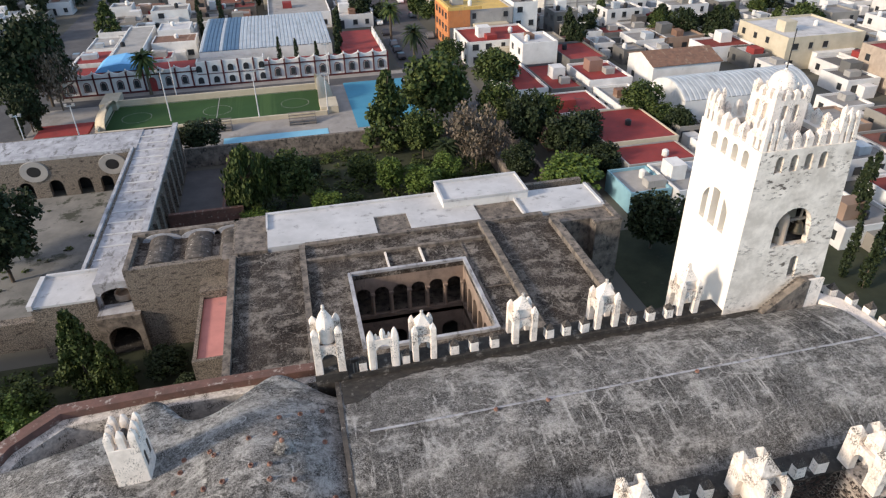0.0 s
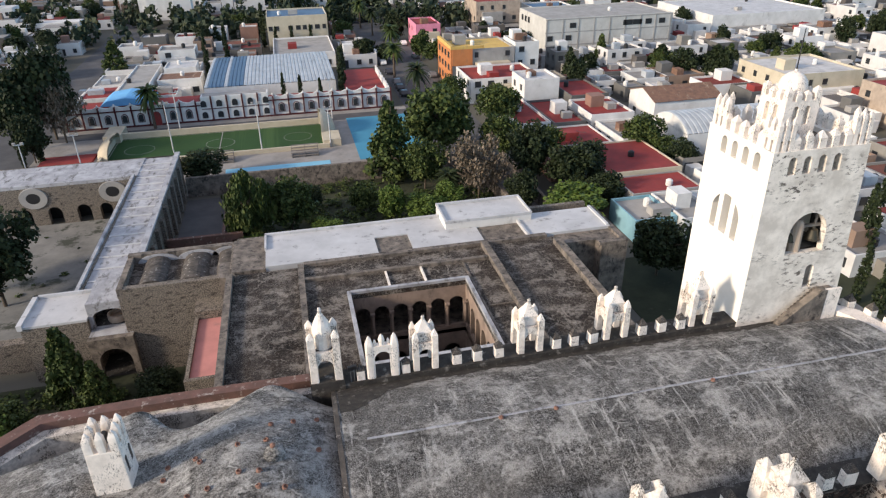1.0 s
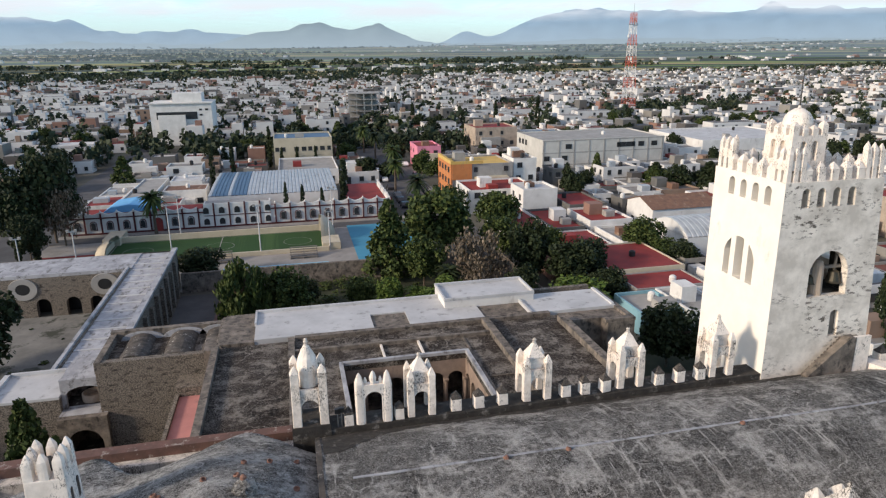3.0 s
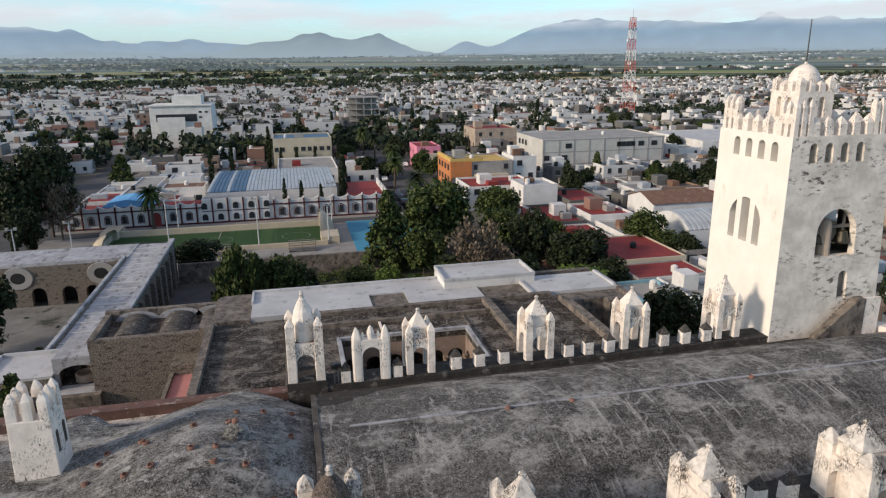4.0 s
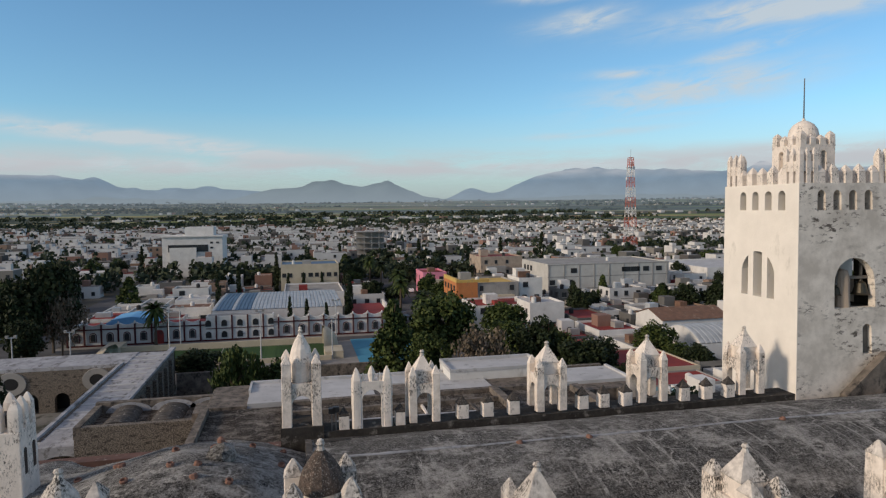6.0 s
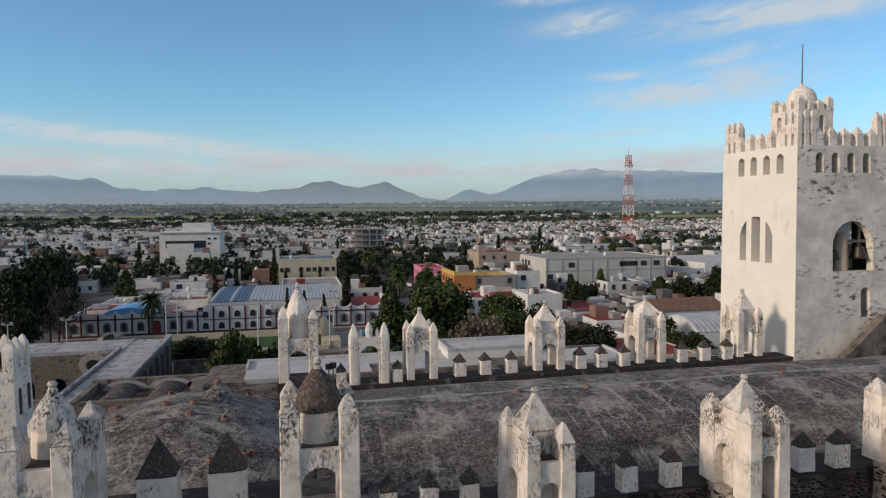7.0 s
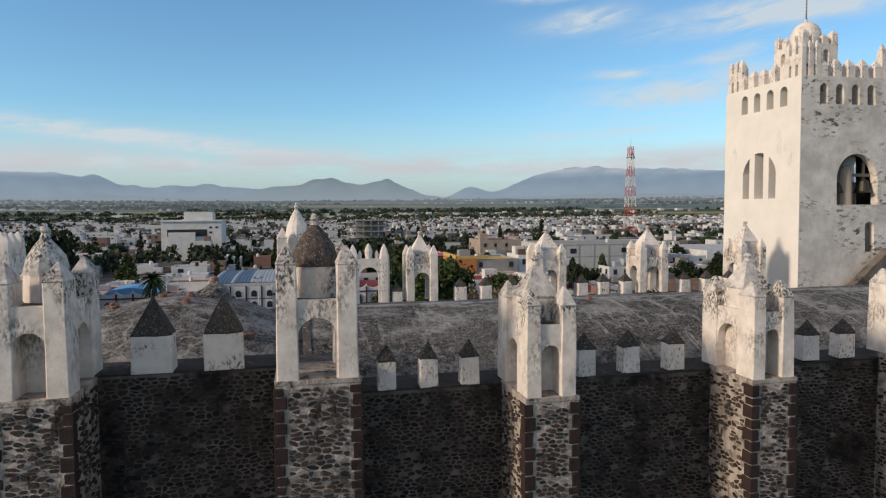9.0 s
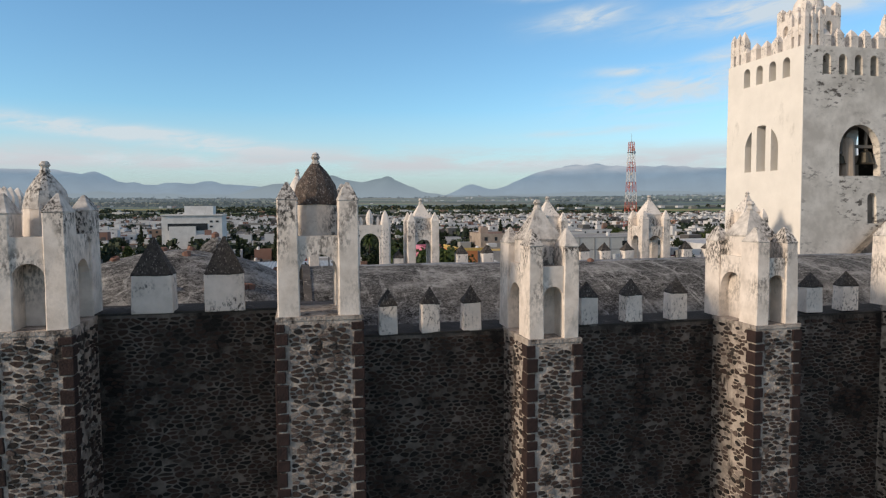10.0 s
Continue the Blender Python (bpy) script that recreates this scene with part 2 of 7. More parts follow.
M["asphalt"] = material("asphalt", (0.10, 0.10, 0.105), (0.065, 0.065, 0.07), 0.92, 0.3, (0.17, 0.165, 0.16), (0.6, 0.8), 0.3, (1, 1, 1), 0.3, 5)
M["paving"] = material("paving", (0.31, 0.294, 0.278), (0.22, 0.208, 0.196), 0.9, 0.3, (0.14, 0.132, 0.125), (0.57, 0.75), 0.35, (1, 1, 1), 0.2, 5)
M["turf"] = material("sports_turf", (0.026, 0.07, 0.018), (0.018, 0.052, 0.013), 0.95, 0.12, (0.042, 0.09, 0.026), (0.55, 0.62), 0.16, (1, 0.02, 1), 0.3, 8)
M["court"] = material("blue_court", (0.06, 0.25, 0.38), (0.05, 0.21, 0.32), 0.8, 0.2, (0.12, 0.33, 0.43), (0.6, 0.75), 0.3, (1, 1, 1), 0.1, 5)
M["water"] = material("pale_blue_paint", (0.22, 0.48, 0.62), (0.18, 0.42, 0.57), 0.6, 0.4, None, bump=0.1, fine=4)
M["maroon"] = material("maroon_paint", (0.085, 0.02, 0.022), (0.06, 0.016, 0.018), 0.8, 0.7, None, bump=0.1)
M["white"] = material("white_wall", (0.68, 0.67, 0.65), (0.55, 0.54, 0.52), 0.85, 0.4, (0.3, 0.285, 0.27), (0.6, 0.78), 0.4, (1, 1, 0.4), 0.15, 6)
M["cream"] = material("cream_wall", (0.52, 0.46, 0.35), (0.42, 0.37, 0.28), 0.85, 0.4, (0.3, 0.26, 0.2), (0.6, 0.8), 0.5, (1, 1, 0.4), 0.1)
M["concrete"] = material("grey_concrete", (0.34, 0.33, 0.315), (0.25, 0.242, 0.23), 0.9, 0.3, (0.15, 0.145, 0.14), (0.57, 0.73), 0.4, (1, 1, 0.4), 0.2, 6)
M["steel_roof"] = material("pale_sheet_roof", (0.42, 0.445, 0.47), (0.31, 0.335, 0.36), 0.5, 0.5, (0.22, 0.228, 0.235), (0.55, 0.7), 0.5, (1, 0.2, 1), 0.05, 6, spec=0.5)
M["blue_roof"] = material("blue_sheet_roof", (0.085, 0.15, 0.24), (0.06, 0.11, 0.18), 0.55, 0.4, None, bump=0.05)
M["sky_roof"] = material("bright_blue_roof", (0.16, 0.42, 0.72), (0.12, 0.35, 0.62), 0.6, 0.4, None, bump=0.1)
M["redroof"] = material("red_painted_roof", (0.27, 0.04, 0.036), (0.19, 0.032, 0.03), 0.85, 0.4, (0.12, 0.05, 0.045), (0.58, 0.72), 0.6, (1, 1, 1), 0.15, 4)
M["rust"] = material("rusty_sheet_roof", (0.22, 0.12, 0.08), (0.13, 0.08, 0.06), 0.9, 1.2, (0.35, 0.27, 0.2), (0.58, 0.7), 0.9, (1, 0.15, 1), 0.3, 6)
M["orange"] = material("orange_wall", (0.5, 0.2, 0.075), (0.42, 0.16, 0.06), 0.85, 0.5, (0.3, 0.15, 0.08), (0.55, 0.7), 0.6, (1, 1, 0.4), 0.1)
M["yellow"] = material("yellow_wall", (0.58, 0.4, 0.12), (0.48, 0.32, 0.1), 0.85, 0.5, (0.3, 0.24, 0.14), (0.55, 0.7), 0.6, (1, 1, 0.4), 0.1)
M["magenta"] = material("pink_wall", (0.66, 0.24, 0.33), (0.55, 0.2, 0.28), 0.85, 0.5, None, bump=0.1)
M["teal"] = material("light_blue_wall", (0.22, 0.40, 0.47), (0.18, 0.33, 0.4), 0.85, 0.5, None, bump=0.1)
M["blackened"] = material("blackened_plaster_and_shade", (0.115, 0.1, 0.088), (0.04, 0.036, 0.033), 0.95, 1.6, (0.46, 0.43, 0.39), (0.59, 0.68), 2.2, (1, 1, 0.6), 0.8, 10)
# moss on coping and parapet; also paints the belfry and loggia shade
M["moss_and_shade"] = material("black_moss_and_shade", (0.06, 0.054, 0.048), (0.028, 0.026, 0.024), 0.97, 2.2, (0.24, 0.225, 0.205), (0.56, 0.7), 1.6, (1, 1, 1), 0.9, 14)
M["pale_concrete"] = material("pale_grey_render", (0.52, 0.51, 0.48), (0.41, 0.4, 0.375), 0.9, 0.3, (0.22, 0.21, 0.2), (0.58, 0.74), 0.5, (1, 1, 0.35), 0.2, 6)
# near-black for dark things, and for shade painted into openings
M["dark"] = material("dark_opening", (0.02, 0.02, 0.022), (0.012, 0.012, 0.013), 0.4, 1, None, bump=0, spec=0.5)
M["glass"] = material("window_glass", (0.02, 0.023, 0.026), (0.035, 0.038, 0.042), 0.3, 0.6, None, bump=0, spec=0.25)
M["bronze"] = material("bell_bronze", (0.09, 0.075, 0.05), (0.06, 0.055, 0.045), 0.45, 4, None, bump=0.2, metal=0.7)
M["iron"] = material("grey_iron", (0.2, 0.2, 0.2), (0.13, 0.13, 0.13), 0.5, 2, None, bump=0, metal=0.6)
M["galv"] = material("galvanised_pole", (0.55, 0.55, 0.55), (0.45, 0.45, 0.45), 0.5, 2, None, bump=0)
M["mast_red"] = material("mast_red_paint", (0.5, 0.12, 0.08), (0.4, 0.1, 0.07), 0.6, 0.3, None, bump=0)
M["mast_white"] = material("mast_white_paint", (0.7, 0.69, 0.67), (0.58, 0.57, 0.55), 0.6, 0.3, None, bump=0)
M["terracotta"] = material("terracotta", (0.26, 0.14, 0.1), (0.18, 0.1, 0.08), 0.9, 3, None, bump=0.3)
M["timber"] = material("grey_timber", (0.2, 0.18, 0.16), (0.13, 0.12, 0.105), 0.9, 1.5, None, bump=0.3)
M["tank"] = material("black_tank", (0.03, 0.03, 0.032), (0.02, 0.02, 0.021), 0.5, 2, None, bump=0)
M["bark"] = material("bark", (0.12, 0.095, 0.07), (0.07, 0.055, 0.042), 0.95, 4, None, bump=0.8, fine=15)


def roof_skin(name, dark, mid, pale, across):
    """Old lime plaster on a vault: mottled grain, large worn patches, thin pale runs down the slope and dark lichen."""
    m = bpy.data.materials.new(name)
    m.use_nodes = True
    n, l = m.node_tree.nodes, m.node_tree.links
    sh = n["Principled BSDF"]
    sh.inputs["Roughness"].default_value, sh.inputs["Specular IOR Level"].default_value = 0.95, 0.15
    geo = n.new("ShaderNodeNewGeometry")

    def field(scale, stretch, lo, hi, rough=0.65, detail=10):
        mp = n.new("ShaderNodeMapping")
        mp.inputs["Scale"].default_value = stretch
        nz = n.new("ShaderNodeTexNoise")
        nz.inputs["Scale"].default_value, nz.inputs["Detail"].default_value, nz.inputs["Roughness"].default_value = scale, detail, rough
        mr = n.new("ShaderNodeMapRange")
        mr.inputs[1].default_value, mr.inputs[2].default_value = lo, hi
        l.new(geo.outputs["Position"], mp.inputs[0]); l.new(mp.outputs[0], nz.inputs["Vector"]); l.new(nz.outputs[0], mr.inputs[0])
        return mr.outputs[0]

    def over(fac, a, b):
        x = n.new("ShaderNodeMixRGB")
        l.new(fac, x.inputs[0])
        for k, c in ((1, a), (2, b)):
            if isinstance(c, tuple):
                x.inputs[k].default_value = (*c, 1)
            else:
                l.new(c, x.inputs[k])
        return x.outputs[0]

    def times(a, b):
        x = n.new("ShaderNodeMath")
        x.operation = "MULTIPLY"
        l.new(a, x.inputs[0]); l.new(b, x.inputs[1])
        return x.outputs[0]

    grain = field(6.5, (1, 1, 1), 0.40, 0.60, 0.8)
    crumbs = field(16.0, (1, 1, 1), 0.42, 0.58, 0.7)
    c = over(grain, dark, mid)
    c = over(times(field(0.30, (1, 1, 1), 0.44, 0.58, 0.65), field(2.2, (1, 1, 1), 0.36, 0.6)), c, tuple(k * 0.5 for k in dark))
    c = over(times(field(0.55, (0.8, 1.2, 1), 0.50, 0.58, 0.7), field(3.4, (1, 1, 1), 0.36, 0.56, 0.75)), c, tuple(k * 0.72 for k in pale))
    warp, vein, cut = n.new("ShaderNodeTexNoise"), n.new("ShaderNodeTexVoronoi"), n.new("ShaderNodeMapRange")
    warp.inputs["Scale"].default_value, warp.inputs["Detail"].default_value = 1.4, 6
    vein.feature = "DISTANCE_TO_EDGE"
    vein.inputs["Scale"].default_value = 0.42
    cut.inputs[1].default_value, cut.inputs[2].default_value, cut.inputs[3].default_value, cut.inputs[4].default_value = 0.006, 0.03, 1.0, 0.0
    wadd = n.new("ShaderNodeVectorMath")
    l.new(geo.outputs["Position"], warp.inputs["Vector"]); l.new(geo.outputs["Position"], wadd.inputs[0]); l.new(warp.outputs["Color"], wadd.inputs[1])
    l.new(wadd.outputs[0], vein.inputs["Vector"]); l.new(vein.outputs["Distance"], cut.inputs[0])
    c = over(times(times(cut.outputs[0], field(0.5, (1, 1, 1), 0.46, 0.56)), field(8.0, (1, 1, 1), 0.3, 0.6)), c, tuple(k * 0.85 for k in pale))
    run = times(field(1.0, across, 0.545, 0.6, 0.74), field(0.3, (1, 1, 1), 0.42, 0.58))
    c = over(times(run, field(9.0, (1, 1, 1), 0.34, 0.56)), c, pale)
    c = over(times(field(13.0, (1, 1, 1), 0.5, 0.6, 0.7), field(0.35, (1, 1, 1), 0.36, 0.6)), c, tuple(k * 0.62 for k in pale))
    fleck = times(field(4.6, (1, 1, 1), 0.5, 0.6, 0.8), crumbs)
    c = over(times(fleck, field(0.4, (1, 1, 1), 0.42, 0.56)), c, pale)
    c = over(times(field(9.0, (1, 1, 1), 0.54, 0.62, 0.75), crumbs), c, tuple(k * 0.3 for k in dark))
    l.new(c, sh.inputs["Base Color"])
    b = n.new("ShaderNodeBump")
    b.inputs["Strength"].default_value, b.inputs["Distance"].default_value = 0.8, 0.06
    l.new(grain, b.inputs["Height"]); l.new(b.outputs[0], sh.inputs["Normal"])
    return m


M["nave"] = roof_skin("nave_plaster", (0.06, 0.056, 0.052), (0.205, 0.198, 0.188), (0.56, 0.545, 0.52), (2.2, 0.26, 0.4))
M["brown"] = roof_skin("convent_roof", (0.02, 0.016, 0.0135), (0.058, 0.043, 0.035), (0.34, 0.305, 0.27), (0.8, 0.5, 0.6))
M["cloister"] = material("cloister_render", (0.3, 0.228, 0.185), (0.19, 0.145, 0.12), 0.9, 0.8, (0.09, 0.075, 0.065), (0.56, 0.7), 0.8, (1, 1, 0.5), 0.3, 8)
M["apse"] = roof_skin("apse_plaster", (0.05, 0.047, 0.044), (0.3, 0.288, 0.274), (0.62, 0.605, 0.58), (0.9, 0.9, 0.6))
WALLS = [(0.655, 0.645, 0.625), (0.219, 0.207, 0.187), (0.676, 0.666, 0.655), (0.257, 0.149, 0.117), (0.132, 0.129, 0.124), (0.254, 0.241, 0.219), (0.613, 0.611, 0.599), (0.262, 0.183, 0.138), (0.594, 0.584, 0.574), (0.161, 0.154, 0.144), (0.136, 0.180, 0.195), (0.645, 0.635, 0.613), (0.195, 0.186, 0.176), (0.329, 0.248, 0.138), (0.273, 0.268, 0.263), (0.098, 0.090, 0.085)]
ROOFS = [(0.236, 0.230, 0.225), (0.561, 0.551, 0.540), (0.182, 0.034, 0.028), (0.196, 0.190, 0.185), (0.633, 0.623, 0.612), (0.182, 0.073, 0.054), (0.146, 0.140, 0.138), (0.268, 0.258, 0.246), (0.230, 0.061, 0.043), (0.280, 0.275, 0.268), (0.213, 0.040, 0.031), (0.178, 0.053, 0.040), (0.132, 0.124, 0.119), (0.621, 0.611, 0.599), (0.551, 0.540, 0.530)]
M["house"] = material("house_render", (1, 1, 1), (0.82, 0.82, 0.82), 0.88, 0.4, (0.33, 0.31, 0.29), (0.64, 0.82), 0.35, (1, 1, 0.4), 0.1, 6, ramp=WALLS)
M["houseroof"] = material("house_roof", (1, 1, 1), (0.7, 0.7, 0.7), 0.9, 0.4, (0.2, 0.19, 0.18), (0.58, 0.75), 0.4, (1, 1, 1), 0.1, 6, ramp=ROOFS)
M["far_house"] = material("far_house_render", (1, 1, 1), (0.85, 0.85, 0.85), 0.9, 0.2, None, bump=0, ramp=WALLS, island=True)
M["far_roof"] = material("far_house_roof", (1, 1, 1), (0.75, 0.75, 0.75), 0.9, 0.2, None, bump=0, ramp=ROOFS, island=True)


def leaves(name, cols):
    return material(name, (1, 1, 1), (0.75, 0.75, 0.75), 0.7, 0.9, None, bump=0, ramp=cols, island=True, spec=0.25)


M["leaf_mid"] = leaves("green_leaves", [(0.0450, 0.0698, 0.0179), (0.0674, 0.0945, 0.0215), (0.0359, 0.0575, 0.0158), (0.0539, 0.0821, 0.0144), (0.0853, 0.1068, 0.0287)])
M["leaf_dark"] = leaves("dark_leaves", [(0.0181, 0.0302, 0.0107), (0.0259, 0.0392, 0.0134), (0.0142, 0.0241, 0.0096), (0.0323, 0.0452, 0.0161)])
M["leaf_bright"] = leaves("bright_leaves", [(0.0860, 0.1330, 0.0225), (0.1094, 0.1564, 0.0299), (0.0626, 0.1094, 0.0187), (0.0782, 0.1173, 0.0262)])
M["leaf_dry"] = leaves("dry_leaves", [(0.16, 0.125, 0.09), (0.12, 0.095, 0.07), (0.2, 0.16, 0.12), (0.09, 0.075, 0.05)])
# far foliage, blued in its base colour to carry the haze
M["leaf_far"] = leaves("far_foliage", [(0.0311, 0.0481, 0.0259), (0.0428, 0.0606, 0.0324), (0.0248, 0.0388, 0.0243), (0.0505, 0.0621, 0.0324)])


# ---- builders ----
G = 0.8                      # height of the town's ground


def rnd(a, b):
    return random.uniform(a, b)


def link_mesh(name, bm, mat):
    me = bpy.data.meshes.new(name)
    bm.to_mesh(me)
    bm.free()
    if mat:
        me.materials.append(mat)
    return me


def part(name, bm, mat, parent=None, label=""):
    ob = new(name, bm if isinstance(bm, bpy.types.Mesh) else link_mesh(name, bm, mat))
    if parent is not None:
        ob.parent = parent
    if label:
        ob["label"] = label
    return ob


def thing(name, x, y, z, label, category, group="", rz=0.0, kind=""):
    ob = new(name)
    ob.empty_display_size = 0.2
    ob.matrix_basis = pose(x, y, z, 0, 0, rz)
    return tagged(ob, label, category, group, kind)


def structure(name, bm, mat, label, category="structure"):
    return tagged(part(name, bm, mat), label, category, "", "structure")


def box(bm, x0, x1, y0, y1, z0, z1, taper=0.0, soft=0.0):
    t = taper
    c = [(x0, y0, z0), (x1, y0, z0), (x1, y1, z0), (x0, y1, z0), (x0 + t, y0 + t, z1), (x1 - t, y0 + t, z1), (x1 - t, y1 - t, z1), (x0 + t, y1 - t, z1)]
    v = [bm.verts.new(p) for p in c]
    f = [bm.faces.new([v[i] for i in q]) for q in ((3, 2, 1, 0), (4, 5, 6, 7), (0, 1, 5, 4), (1, 2, 6, 5), (2, 3, 7, 6), (3, 0, 4, 7))]
    if soft:
        es = list({e for q in f for e in q.edges})
        bmesh.ops.bevel(bm, geom=es, offset=soft, segments=2, affect="EDGES", profile=0.6)
    return bm


def boxes(*rows, soft=0.0):
    bm = bmesh.new()
    for r in rows:
        box(bm, *r, soft=soft)
    return bm


def prism(bm, pts, axis, a, b):
    """A flat outline drawn out along an axis from a to b. Outline in (x, z) for axis y, (y, z) for axis x, (x, y) for axis z."""
    def at(p, s):
        return {"y": (p[0], s, p[1]), "x": (s, p[0], p[1]), "z": (p[0], p[1], s)}[axis]
    lo, hi = [bm.verts.new(at(p, a)) for p in pts], [bm.verts.new(at(p, b)) for p in pts]
    bm.faces.new(lo)
    bm.faces.new(list(reversed(hi)))
    n = len(pts)
    for i in range(n):
        bm.faces.new((lo[(i + 1) % n], lo[i], hi[i], hi[(i + 1) % n]))
    bmesh.ops.recalc_face_normals(bm, faces=bm.faces[:])
    return bm


def arch(x0, x1, z0, spring, n=10, rise=None):
    """Outline of an arched opening, from the left foot over the crown to the right foot."""
    c, r = (x0 + x1) / 2, (x1 - x0) / 2
    h = rise or r
    return [(x0, z0)] + [(c - r * math.cos(math.pi * i / n), spring + h * math.sin(math.pi * i / n)) for i in range(n + 1)] + [(x1, z0)]


def arcade(x0, x1, z0, z1, openings, n=10):
    """Outline of a wall with arched doors from its foot: openings (x0, x1, spring[, rise])."""
    pts = [(x0, z0)]
    for o in openings:
        pts += arch(o[0], o[1], z0, o[2], n, o[3] if len(o) > 3 else None)
    return pts + [(x1, z0), (x1, z1), (x0, z1)]


def cylinder(bm, x, y, z0, z1, r0, r1=None, n=12, caps=True):
    r1 = r0 if r1 is None else r1
    a = [bm.verts.new((x + r0 * math.cos(2 * math.pi * i / n), y + r0 * math.sin(2 * math.pi * i / n), z0)) for i in range(n)]
    b = [bm.verts.new((x + r1 * math.cos(2 * math.pi * i / n), y + r1 * math.sin(2 * math.pi * i / n), z1)) for i in range(n)]
    for i in range(n):
        bm.faces.new((a[i], a[(i + 1) % n], b[(i + 1) % n], b[i]))
    if caps:
        bm.faces.new(b)
        bm.faces.new(list(reversed(a)))
    return bm


def lathe(bm, prof, n=16, x=0.0, y=0.0, square=0.0):
    """A turned form from (radius, height) rows; square > 0 draws the plan towards a square."""
    rings = []
    for r, z in prof:
        ring = []
        for i in range(n):
            a = 2 * math.pi * (i + 0.5) / n
            c, s = math.cos(a), math.sin(a)
            k = 1 + square * (1 / max(abs(c), abs(s)) - 1)
            ring.append(bm.verts.new((x + r * k * c, y + r * k * s, z)))
        rings.append(ring)
    for a, b in zip(rings, rings[1:]):
        for i in range(n):
            bm.faces.new((a[i], a[(i + 1) % n], b[(i + 1) % n], b[i]))
    bm.faces.new(rings[-1])
    bm.faces.new(list(reversed(rings[0])))
    return bm


def rod(bm, p, q, r, n=6):
    p, q = Vector(p), Vector(q)
    m = (q - p).to_track_quat("Z", "Y").to_matrix()
    a = [bm.verts.new(p + m @ Vector((r * math.cos(2 * math.pi * i / n), r * math.sin(2 * math.pi * i / n), 0))) for i in range(n)]
    b = [bm.verts.new(v.co + (q - p)) for v in a]
    for i in range(n):
        bm.faces.new((a[i], a[(i + 1) % n], b[(i + 1) % n], b[i]))
    bm.faces.new(b)
    bm.faces.new(list(reversed(a)))
    return bm


def worn(bm, amount=0.02, scale=2.0, seed=0):
    """Hand-plastered unevenness."""
    for v in bm.verts:
        v.co += noise.noise_vector(v.co * scale + Vector((seed * 7.1, seed * 3.3, seed))) * amount
    return bm


